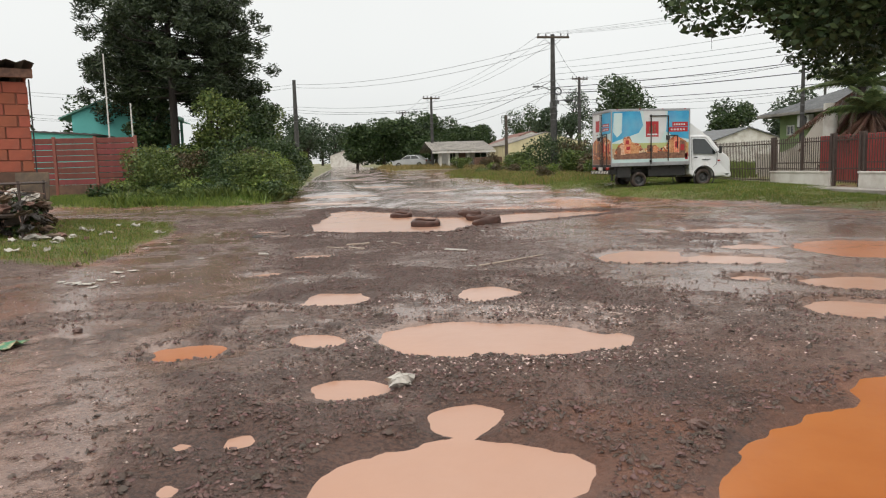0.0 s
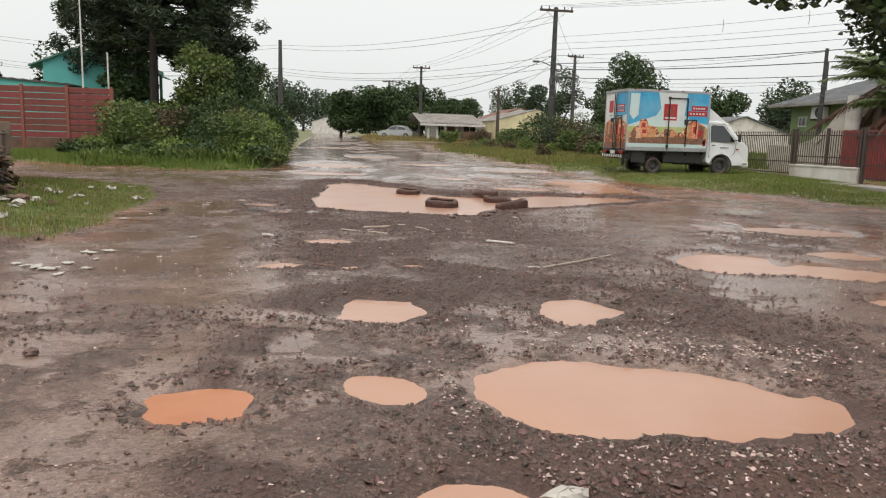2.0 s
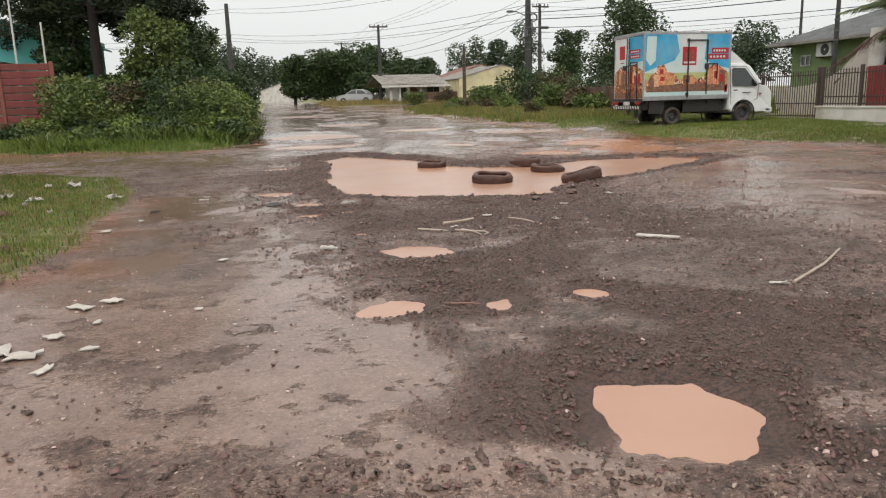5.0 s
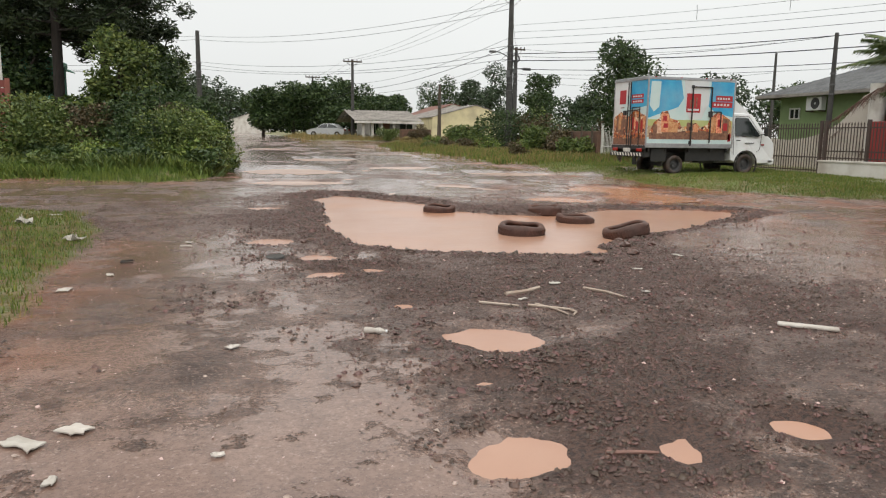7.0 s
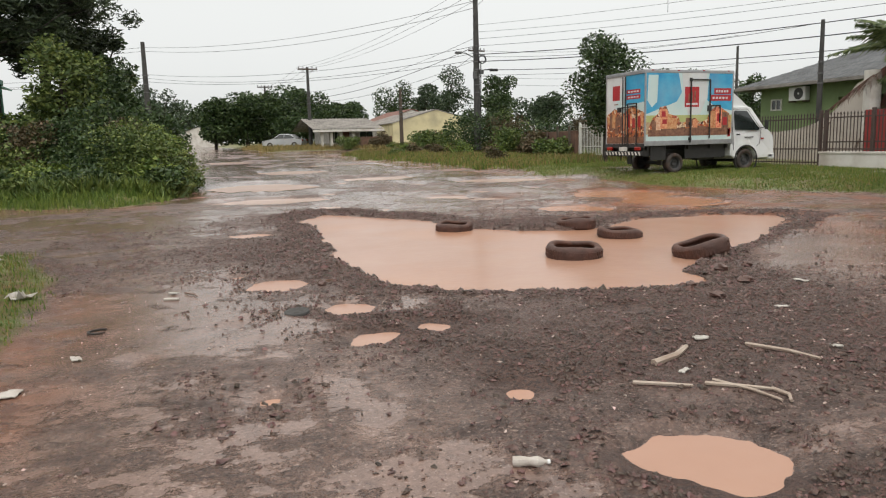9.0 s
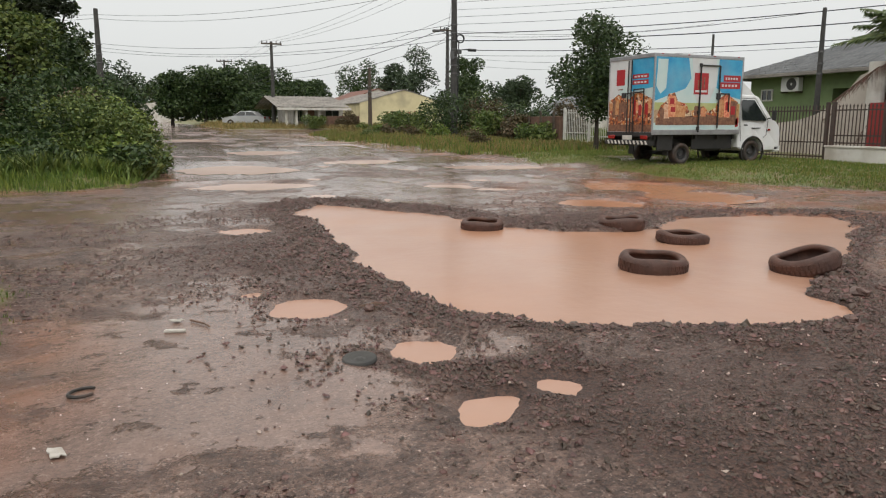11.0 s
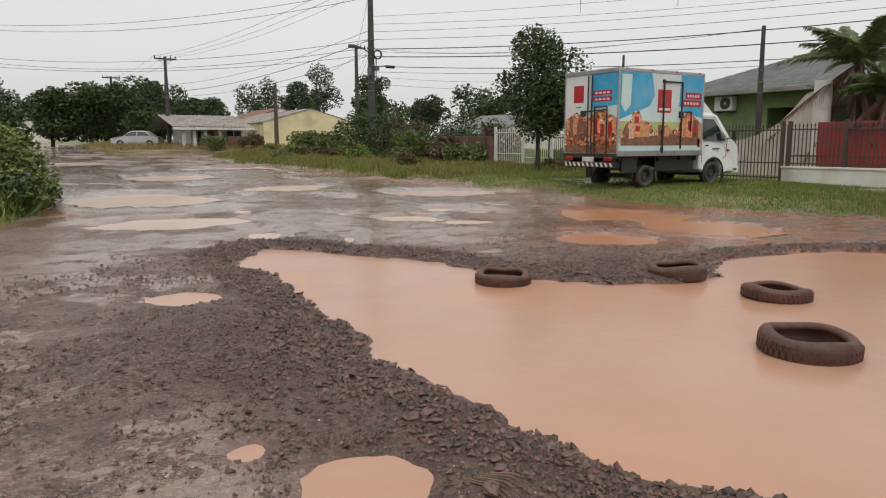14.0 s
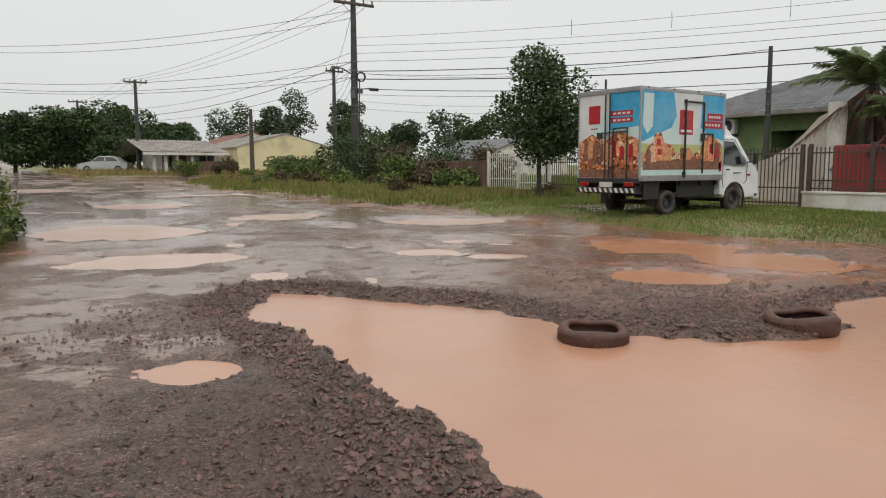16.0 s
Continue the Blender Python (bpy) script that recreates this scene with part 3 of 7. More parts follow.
def rim_gravel(x, y):
    """Loose stones thrown up round the great puddle."""
    ring = np.full(np.shape(x), -9.0)
    for p in PUDDLES:
        if p[7] == 5:
            ring = np.maximum(ring, puddle_field(p, x, y))
    g = 0.9 * np.exp(-((ring + 0.16) / 0.24) ** 2)
    g = np.maximum(g, np.exp(-(((x - 3.7) / 1.5) ** 2 + ((y - 18.5) / 0.75) ** 2)))
    g = np.maximum(g, 0.9 * np.exp(-(((x - 1.6) / 2.0) ** 2 + ((y - 12.0) / 1.6) ** 2)))
    g = np.maximum(g, 0.8 * np.exp(-(((x - 1.4) / 2.0) ** 2 + ((y - 3.7) / 0.9) ** 2)))
    g = np.maximum(g, 0.8 * np.exp(-(((x + 0.75) / 0.75) ** 2 + ((y - 16.8) / 2.3) ** 2)))
    g = np.maximum(g, 0.45 * np.exp(-(((x - 2.6) / 1.6) ** 2 + ((y - 9.6) / 1.8) ** 2)))
    west = np.interp(y, [2, 5, 8.8, 10.4, 12.5, 13.3, 14.5, 17.5, 21], [-0.6, -0.9, -0.45, -0.45, -0.65, -1.0, -0.9, -0.6, -0.8])
    patch = 0.12 + 0.88 * sstep(0.44, 0.56, fbm(0.8 * x + 0.6 * y, 0.8 * y - 0.6 * x, 1.1, 4, 111))
    g = np.maximum(g, 0.85 * patch * sstep(-0.35, 0.4, x - west + 0.8 * (fbm(x, y, 0.6, 3, 113) - 0.5)) * (1 - sstep(2.4, 4.2, x)) * sstep(0.5, 2.5, y) * (1 - sstep(13.6, 15.0, y)))
    return np.clip(g, 0, 1), ring


def worn(x, y):
    """Smooth, slick ground: the wheel track on the left, and worn stretches across the crossing and down the street."""
    c = np.interp(y, [0, 6, 12, 20, 26], [-2.2, -2.2, -1.9, -1.5, -1.2])
    wide = np.interp(y, [0, 6, 11], [1.9, 1.7, 1.15])
    track = np.exp(-((x - c) / wide) ** 4) * sstep(1.0, 3.0, y) * (1 - 0.8 * sstep(14.5, 17.5, y)) * (0.3 + 0.7 * sstep(0.35, 0.55, fbm(x, y, 1.6, 3, 83)))
    far = sstep(18, 24, y) * sstep(0.36, 0.52, fbm(x * 0.6, y, 1.5, 3, 85))
    east = sstep(2.6, 4.2, x) * (1 - sstep(9, 11, x)) * sstep(2, 4, y) * (1 - sstep(17, 22, y)) * sstep(0.36, 0.50, fbm(0.7 * x + 0.6 * y, 0.8 * y - 0.6 * x, 1.5, 3, 87))
    mid = 0.7 * sstep(-1.5, -0.5, x) * (1 - sstep(2.5, 4, x)) * (1 - sstep(7.0, 9.5, y)) * sstep(0.50, 0.60, fbm(0.8 * x + 0.6 * y, 0.8 * y - 0.6 * x, 0.9, 3, 89))
    return np.clip(track + far + east + mid, 0, 1)


def ground_z(x, y, fine=True):
    """The height of the ground, its bumps and hollows included."""
    z = base_z(x, y)
    g = grass_mask(x, y)
    near = np.exp(-(np.clip(np.hypot(x - 2, y - 14) - 16, 0, None) / 20) ** 2)
    gravel, _ = rim_gravel(x, y)
    z = z + gravel * 0.024 * (1 - g)
    lump = (fbm(x, y, 2.6, 3, 31) - 0.5) * 0.05 + (fbm(x * 0.8, y, 0.8, 3, 37) - 0.52) * 0.032
    z = z + lump * (1 - g) + g * 0.06 * (fbm(x, y, 1.2, 3, 41) - 0.3)
    z = z + 0.02
    for ps in puddle_groups():
        m = np.zeros(np.shape(x), bool)
        for cx, cy, rx, ry, *_ in ps:
            r = max(rx, ry) * 1.5 + 0.8
            m |= (np.abs(x - cx) < r) & (np.abs(y - cy) < r)
        if not np.any(m):
            continue
        f = np.max([puddle_field(p, x[m], y[m]) for p in ps], 0)
        zc = puddle_level(ps[0]) + 0.022
        w = sstep(-min(0.35, 1.2 * min(ps[0][2:4])), 0.0, f)
        fresh = z[m] * (1 - w) + (zc + 0.006 + 0.35 * (z[m] - base_z(x[m], y[m]))) * w - ps[0][6] * 1.3 * sstep(-0.05, 0.28, f)
        z[m] = np.where(z[m] < zc - 0.026, np.minimum(z[m], fresh), fresh)
    if fine:
        rough = 0.35 + 0.65 * sstep(0.4, 0.65, fbm(x, y, 1.7, 3, 53))
        rough = np.maximum(rough, gravel) * (1 - 0.75 * worn(x, y)) * 0.8
        z = z + near * (1 - g) * rough * (0.026 * (fbm(x, y, 0.17, 3, 61) - 0.5) + 0.030 * np.clip(vnoise(x, y, 0.085, 71) - 0.60, 0, None))
    return z


def ground_material():
    m = bpy.data.materials.new("wet_ground")
    m.use_nodes = True
    n, l = m.node_tree.nodes, m.node_tree.links
    p = n["Principled BSDF"]
    tc = n.new("ShaderNodeTexCoord")

    def tex(scale, detail=5, rough=0.6, stretch=None):
        t = n.new("ShaderNodeTexNoise")
        t.inputs["Scale"].default_value, t.inputs["Detail"].default_value, t.inputs["Roughness"].default_value = scale, detail, rough
        if stretch:
            mp = n.new("ShaderNodeMapping")
            mp.inputs["Scale"].default_value = stretch
            l.new(tc.outputs["Object"], mp.inputs[0])
            l.new(mp.outputs[0], t.inputs["Vector"])
        else:
            l.new(tc.outputs["Object"], t.inputs["Vector"])
        return t.outputs["Fac"]

    def remap(v, a, b, c=0.0, d=1.0):
        r = n.new("ShaderNodeMapRange")
        for key, val in zip(("From Min", "From Max", "To Min", "To Max"), (a, b, c, d)):
            r.inputs[key].default_value = val
        l.new(v, r.inputs["Value"])
        return r.outputs[0]

    def mix(fac, a, b):
        x = n.new("ShaderNodeMix")
        x.data_type = "RGBA"
        for key, val in (("A", a), ("B", b)):
            if isinstance(val, tuple):
                x.inputs[key].default_value = (*val, 1)
            else:
                l.new(val, x.inputs[key])
        l.new(fac, x.inputs["Factor"])
        return x.outputs["Result"]

    def attr(name):
        a = n.new("ShaderNodeAttribute")
        a.attribute_name = name
        return a.outputs["Fac"]

    def mul(a, b, op="MULTIPLY"):
        x = n.new("ShaderNodeMath")
        x.operation = op
        x.use_clamp = True
        l.new(a, x.inputs[0])
        if isinstance(b, float):
            x.inputs[1].default_value = b
        else:
            l.new(b, x.inputs[1])
        return x.outputs[0]

    wet = remap(tex(0.42, 6, 0.66, (0.9, 1.1, 1)), 0.40, 0.54)
    wet2 = remap(tex(2.1, 7, 0.72, (0.9, 1.1, 1)), 0.40, 0.57)
    slick = mul(attr("worn"), remap(tex(3.5, 5, 0.65), 0.3, 0.5))
    dry = n.new("ShaderNodeMath")
    dry.operation = "SUBTRACT"
    dry.use_clamp = True
    dry.inputs[0].default_value = 1.0
    l.new(attr("stones"), dry.inputs[1])
    film = mul(mul(mul(wet, wet2), slick, "ADD"), dry.outputs[0])
    # How strongly crevice shade and pale specks are coloured in; weaker under the film.
    shade_and_specks = remap(film, 0.0, 1.0, 1.0, 0.30)
    road = mix(remap(tex(0.55, 6), 0.35, 0.65), (0.188, 0.118, 0.093), (0.252, 0.162, 0.128))
    # Four scales of dark noise: the shade of crevices, put into the base colour.
    road = mix(mul(remap(tex(2.4, 7, 0.72), 0.46, 0.60, 0, 0.85), shade_and_specks), road, (0.092, 0.052, 0.040))
    road = mix(mul(remap(tex(8, 6, 0.75), 0.48, 0.60, 0, 0.75), shade_and_specks), road, (0.06, 0.036, 0.029))
    road = mix(mul(remap(tex(34, 5, 0.78), 0.48, 0.55, 0, 0.9), shade_and_specks), road, (0.05, 0.03, 0.025))
    road = mix(mul(remap(tex(75, 4, 0.7), 0.53, 0.60, 0, 0.75), shade_and_specks), road, (0.042, 0.027, 0.023))
    road = mix(mul(remap(tex(48, 3, 0.7), 0.58, 0.65, 0, 0.9), shade_and_specks), road, (0.50, 0.37, 0.31))
    road = mix(remap(attr("stones"), 0.15, 0.85, 0, 0.9), road, mix(remap(tex(42, 5, 0.75), 0.44, 0.58), (0.132, 0.068, 0.050), (0.031, 0.017, 0.014)))
    mud = mix(remap(tex(1.6, 5), 0.35, 0.65), (0.34, 0.125, 0.06), (0.24, 0.095, 0.05))
    road = mix(mul(attr("mud"), remap(tex(1.1, 6), 0.38, 0.6)), road, mud)
    soil = mix(remap(tex(3, 5), 0.4, 0.6), (0.115, 0.15, 0.03), (0.16, 0.105, 0.05))
    soil = mix(remap(tex(14, 4), 0.5, 0.7, 0, 0.7), soil, (0.09, 0.13, 0.025))
    far = mix(remap(attr("grass"), 0.25, 0.7), road, soil)
    l.new(far, p.inputs["Base Color"])
    rough = remap(film, 0.0, 0.85, 0.60, 0.07)
    gr = mul(attr("grass"), 0.5)
    l.new(mul(rough, gr, "ADD"), p.inputs["Roughness"])
    p.inputs["Specular IOR Level"].default_value = 0.5
    hb = mul(tex(22, 6, 0.75), remap(film, 0, 0.8, 1.0, 0.06))
    hb2 = mul(tex(190, 2, 0.6), remap(film, 0, 0.8, 0.6, 0.04))
    b1 = n.new("ShaderNodeBump")
    b1.inputs["Strength"].default_value, b1.inputs["Distance"].default_value = 1.0, 0.05
    l.new(hb, b1.inputs["Height"])
    b2 = n.new("ShaderNodeBump")
    b2.inputs["Strength"].default_value, b2.inputs["Distance"].default_value = 0.8, 0.012
    l.new(hb2, b2.inputs["Height"])
    l.new(b1.outputs[0], b2.inputs["Normal"])
    l.new(b2.outputs[0], p.inputs["Normal"])
    return m


def water_material(name, col, col2, rust=None):
    m = material(name, col, col2, scale=0.9, rough=0.23, spec=0.5, stain=rust, stain_scale=0.32, stain_amount=0.45)
    n, l = m.node_tree.nodes, m.node_tree.links
    p = n["Principled BSDF"]
    p.inputs["IOR"].default_value = 1.33
    tc = n.new("ShaderNodeTexCoord")
    t = n.new("ShaderNodeTexNoise")
    t.inputs["Scale"].default_value, t.inputs["Detail"].default_value = 9, 3
    l.new(tc.outputs["Object"], t.inputs["Vector"])
    b = n.new("ShaderNodeBump")
    b.inputs["Strength"].default_value, b.inputs["Distance"].default_value = 0.22, 0.012
    l.new(t.outputs["Fac"], b.inputs["Height"])
    l.new(b.outputs[0], p.inputs["Normal"])
    return m


# The last, for far puddles, has reflected sky put into its base colour.
WATER = [water_material("muddy_water", (0.415, 0.245, 0.176), (0.38, 0.212, 0.146), (0.44, 0.20, 0.10)), water_material("rusty_water", (0.42, 0.18, 0.09), (0.38, 0.135, 0.06)),
         water_material("orange_water", (0.40, 0.145, 0.045), (0.34, 0.11, 0.032)),
         water_material("tan_water", (0.42, 0.21, 0.12), (0.38, 0.165, 0.085)), water_material("sky_paled_water", (0.47, 0.335, 0.27), (0.42, 0.285, 0.22))]

ground_verts = np.stack([GX.ravel(), GY.ravel(), ground_z(GX.ravel().copy(), GY.ravel().copy())], 1)
nx, ny = len(gx), len(gy)
idx = np.arange(nx * ny).reshape(ny, nx)
ground_faces = np.stack([idx[:-1, :-1], idx[:-1, 1:], idx[1:, 1:], idx[1:, :-1]], -1).reshape(-1, 4)
ground_mesh = fast_mesh("ground", ground_verts, ground_faces, ground_material(), True)


def mud_mask(x, y):
    a = np.exp(-(((x - 7.5) / 3.0) ** 2 + ((y - 18.0) / 6.0) ** 2))
    b = 0.6 * np.exp(-(((x + 3.2) / 0.55) ** 2)) * sstep(9, 11, y) * (1 - sstep(14.5, 17.5, y))
    c = 0.7 * np.exp(-(((x - 3) / 2.2) ** 2 + ((y - 2) / 1.6) ** 2))
    d = 0.5 * np.exp(-(((y - 25.2 - 0.25 * np.clip(-3 - x, 0, 30)) / 0.9) ** 2)) * (x < -2.2)
    e = 0.8 * np.exp(-(((x - right_edge(y) + 0.7) / 0.8) ** 2)) * (y > 10) * (y < 60)
    f = 0.9 * np.exp(-(((x + 1.0) / 0.5) ** 2 + ((y - 27.4) / 1.4) ** 2))
    return np.clip(a + b + c + d + e + f, 0, 1)


for key, values in (("grass", grass_mask(ground_verts[:, 0], ground_verts[:, 1])), ("mud", mud_mask(ground_verts[:, 0], ground_verts[:, 1])),
                    ("stones", rim_gravel(ground_verts[:, 0], ground_verts[:, 1])[0]),
                    ("worn", worn(ground_verts[:, 0], ground_verts[:, 1]))):
    layer = ground_mesh.attributes.new(key, "FLOAT", "POINT")
    layer.data.foreach_set("value", np.asarray(values, np.float32))
ground = tagged(new("ground", ground_mesh), "wet broken asphalt street with gravel, red mud and grass verges", "ground", kind="structure")


def water_sheet(cx, cy, rx, ry, a, z, step):
    """A level sheet that runs in under the banks of its hollow."""
    n = max(24, int(2 * math.pi * max(rx, ry) / step))
    ring = [(cx + s * (rx * math.cos(t) * math.cos(a) - ry * math.sin(t) * math.sin(a)), cy + s * (rx * math.cos(t) * math.sin(a) + ry * math.sin(t) * math.cos(a)), z)
            for s in (0.5, 1.0) for t in (2 * math.pi * k / n for k in range(n))]
    return Build().add([(cx, cy, z)] + ring, [(0, 1 + k, 1 + (k + 1) % n) for k in range(n)] + [(1 + k, 1 + n + k, 1 + n + (k + 1) % n, 1 + (k + 1) % n) for k in range(n)])


def water_outline(ps, z):
    """One level sheet for hollows that run together, out of small squares."""
    x0, x1 = min(p[0] - p[2] for p in ps) - 0.6, max(p[0] + p[2] for p in ps) + 0.6
    y0, y1 = min(p[1] - p[3] for p in ps) - 0.6, max(p[1] + p[3] for p in ps) + 0.6
    s = 0.12
    ax, ay = np.arange(x0, x1, s), np.arange(y0, y1, s)
    X, Y = np.meshgrid(ax, ay, indexing="xy")
    f = np.max([puddle_field(p, X, Y) for p in ps], 0)
    ids = np.arange(X.size).reshape(X.shape)
    quads = np.stack([ids[:-1, :-1], ids[:-1, 1:], ids[1:, 1:], ids[1:, :-1]], -1)
    keep = f[:-1, :-1] > -0.15
    quads = quads[keep]
    used, inv = np.unique(quads, return_inverse=True)
    v = np.stack([X.ravel(), Y.ravel(), np.full(X.size, z)], 1)[used]
    return v, inv.reshape(-1, 4)


done = set()
for p in PUDDLES:
    if p[7]:
        if p[7] in done:
            continue
        done.add(p[7])
        v, q = water_outline([o for o in PUDDLES if o[7] == p[7]], puddle_level(p))
        me = fast_mesh("puddle", v, q, WATER[p[5]])
        words = "large puddle of milky brown rainwater with old tyres" if p[7] == 5 else "orange-brown muddy puddle in the broken street" if p[5] else "milky brown puddle in a pothole of the street"
        single("puddle", me, None, words, "puddle", "puddles on the street")
    else:
        me = water_sheet(p[0], p[1], p[2] * 1.2, p[3] * 1.2, p[4], puddle_level(p), 0.12)
        single("puddle", me, WATER[p[5]], "orange muddy puddle in the street" if p[5] in (1, 2) else "milky brown puddle in a shallow pothole", "puddle", "puddles on the street")


# ---------------------------------------------------------------- the delivery truck
def wheel(parent, x, y, z, r, width, out):
    """A tyre with its rim; out is the side that the rim faces."""
    m = pose(x, y, z, 90, 0, 0)
    w = width / 2
    tyre = Build().lathe([(r * 0.62, -w), (r * 0.9, -w), (r * 0.98, -w * 0.75), (r, -w * 0.4), (r, w * 0.4), (r * 0.98, w * 0.75), (r * 0.9, w), (r * 0.62, w)], m, 28, True)
    tyre.smooth = True
    t = part("tyre", tyre, MAT["rubber"], parent)
    s = -out
    rim = Build().lathe([(0.0, s * w * 0.35), (r * 0.22, s * w * 0.45), (r * 0.26, s * w * 0.2), (r * 0.52, s * w * 0.05), (r * 0.56, s * w * 0.8), (r * 0.64, s * w * 0.86), (r * 0.64, -s * w * 0.8)], m, 20)
    part("rim", rim, MAT["hub"], t, "dull dark steel rim")
    return t


def box_truck(m):
    tr = thing("delivery_truck", m, "white delivery truck with a colourful food-printed cargo box on the grass", "truck")
    L, W, Z0, Z1 = 3.14, 1.90, 0.83, 2.94
    part("cargo_box", Build().box(0, L, 0, W, Z0, Z1, 0.015), MAT["box_white"], tr)
    for y in (-0.012, W - 0.03):
        part("side_rail", Build().box(-0.012, L + 0.01, y, y + 0.042, Z0 - 0.01, Z0 + 0.13, 0.008), MAT["alu"], tr)
        part("top_rail", Build().box(-0.012, L + 0.01, y, y + 0.042, Z1 - 0.07, Z1 + 0.012, 0.008), MAT["alu"], tr)
    for x in (-0.014, L - 0.03):
        for y in (-0.014, W - 0.032):
            part("corner_post", Build().box(x, x + 0.046, y, y + 0.046, Z0, Z1 + 0.01, 0.01), MAT["alu"], tr)
    part("rear_top_rail", Build().box(-0.03, 0.02, 0.0, W, Z1 - 0.09, Z1 + 0.015, 0.01), MAT["alu"], tr)
    part("rear_sill", Build().box(-0.04, 0.03, 0.0, W, Z0 - 0.06, Z0 + 0.06, 0.01), MAT["black"], tr)

    # the print on the side towards the street: u along the truck, v downwards, both 0 to 1
    def side(name, u0, u1, v0, v1, mat, lift, label="", shape=None):
        b = Build()
        pts = shape or [(u0, v0), (u1, v0), (u1, v1), (u0, v1)]
        outline = [(0.04 + u * (L - 0.08), Z1 - 0.08 - v * (Z1 - Z0 - 0.2)) for u, v in pts]
        b.prism(outline, -0.002 - lift, 0.001)
        return part(name, b, MAT[mat], tr, label)

    def rear(name, u0, u1, v0, v1, mat, lift, label="", shape=None):
        pts = shape or [(u0, v0), (u1, v0), (u1, v1), (u0, v1)]
        outline = [(W - 0.04 - u * (W - 0.08), Z1 - 0.09 - v * (Z1 - Z0 - 0.16)) for u, v in pts]
        return part(name, Build().prism(outline, -0.002 - lift, 0.001, "x"), MAT[mat], tr, label)

    side("print_panel", 0, 1, 0, 1, "sky_print", 0.001, "pale blue printed side panel")
    side("print_sky", 0, 0, 0, 0, "blue", 0.003, "blue printed sky", [(0.0, 0.0), (0.36, 0.0), (0.40, 0.28), (0.34, 0.42), (0.0, 0.60)])
    side("print_sky", 0, 0, 0, 0, "sky_print", 0.005, "pale printed glass shape", [(0.02, 0.03), (0.13, 0.03), (0.12, 0.42), (0.06, 0.50), (0.01, 0.40)])
    side("print_sky", 0, 0, 0, 0, "blue", 0.003, "", [(0.72, 0.0), (1.0, 0.0), (1.0, 0.56), (0.80, 0.50), (0.70, 0.40)])
    side("print_swoosh", 0, 0, 0, 0, "box_white", 0.005, "white printed swoosh", [(0.40, 0.0), (0.69, 0.0), (0.70, 0.34), (0.62, 0.60), (0.48, 0.62), (0.42, 0.34)])
    side("print_meadow", 0, 1, 0.62, 0.72, "print_green", 0.004, "yellow-green printed meadow")
    side("print_table", 0, 1, 0.72, 0.9, "print_cream", 0.0045, "beige printed tabletop")
    side("print_food", 0, 0, 0, 0, "print_brown", 0.006, "dark printed bread shapes", [(0.02, 0.83), (0.30, 0.80), (0.47, 0.82), (0.60, 0.78), (0.70, 0.80), (0.98, 0.84), (0.98, 0.93), (0.02, 0.93)])
    side("print_food", 0, 0, 0, 0, "collage", 0.0058, "printed heap of bread and packs", [(0.03, 0.80), (0.07, 0.66), (0.13, 0.60), (0.15, 0.50), (0.22, 0.48), (0.26, 0.60), (0.36, 0.64), (0.40, 0.76), (0.47, 0.70), (0.56, 0.66), (0.62, 0.74), (0.70, 0.68), (0.74, 0.56), (0.82, 0.48), (0.90, 0.54), (0.97, 0.60), (0.98, 0.90), (0.03, 0.88)])
    rnd = random.Random(5)
    for u, v, w, h in ((0.10, 0.64, 0.07, 0.20), (0.15, 0.52, 0.09, 0.30), (0.23, 0.60, 0.06, 0.22), (0.27, 0.66, 0.08, 0.16), (0.06, 0.70, 0.05, 0.13),
                       (0.45, 0.66, 0.08, 0.14), (0.53, 0.68, 0.06, 0.13), (0.74, 0.56, 0.06, 0.26), (0.80, 0.50, 0.08, 0.32), (0.87, 0.58, 0.09, 0.26), (0.94, 0.62, 0.05, 0.20)):
        k = h * 0.14
        side("print_food", 0, 0, 0, 0, rnd.choice(["print_orange", "print_orange", "print_cream", "print_brown"]), 0.007 + rnd.random() * 0.003, "printed food pack",
             [(u + 0.01, v), (u + w - 0.01, v + k * 0.2), (u + w, v + k), (u + w * 0.96, v + h), (u + 0.005, v + h), (u, v + k)])
    for u, v, w, h in ((0.17, 0.56, 0.045, 0.08), (0.18, 0.68, 0.05, 0.07), (0.82, 0.60, 0.04, 0.12), (0.89, 0.66, 0.05, 0.12)):
        side("print_food", u, u + w, v, v + h, "print_red", 0.0115, "red printed pack label")
    side("print_badge", 0.435, 0.60, 0.20, 0.50, "print_red", 0.007, "plain dark red printed square")
    for k in range(3):
        side("print_mark", 0.475 + 0.035 * k, 0.49 + 0.035 * k, 0.30 - 0.02 * k, 0.42, "print_brown", 0.009, "darker mark on the red square")
    side("print_mark", 0.45, 0.585, 0.44, 0.47, "box_white", 0.009, "pale line on the red square")
    for v, u0 in ((0.22, 0.78), (0.32, 0.74)):
        side("print_ribbon", u0, 0.985, v, v + 0.09, "print_red", 0.007, "red printed ribbon")
        for k in range(5):
            u = u0 + 0.02 + k * (0.94 - u0) / 5
            side("print_bar", u, u + 0.6 * (0.94 - u0) / 5, v + 0.03, v + 0.062, "box_white", 0.009, "white bar on the ribbon")
    side("print_ribbon", 0.0, 0.0, 0, 0, "print_red", 0.006, "", [(0.955, 0.84), (0.99, 0.82), (0.99, 0.95), (0.955, 0.96)])
    # the print on the rear doors
    rear("print_panel", 0, 0.485, 0, 1, "box_white", 0.001, "white printed rear door")
    rear("print_panel", 0.515, 1, 0, 1, "blue", 0.001, "blue printed rear door")
    rear("print_swoosh", 0, 0, 0, 0, "sky_print", 0.003, "pale printed swoosh", [(0.30, 0.3), (0.485, 0.2), (0.485, 0.6), (0.2, 0.58)])
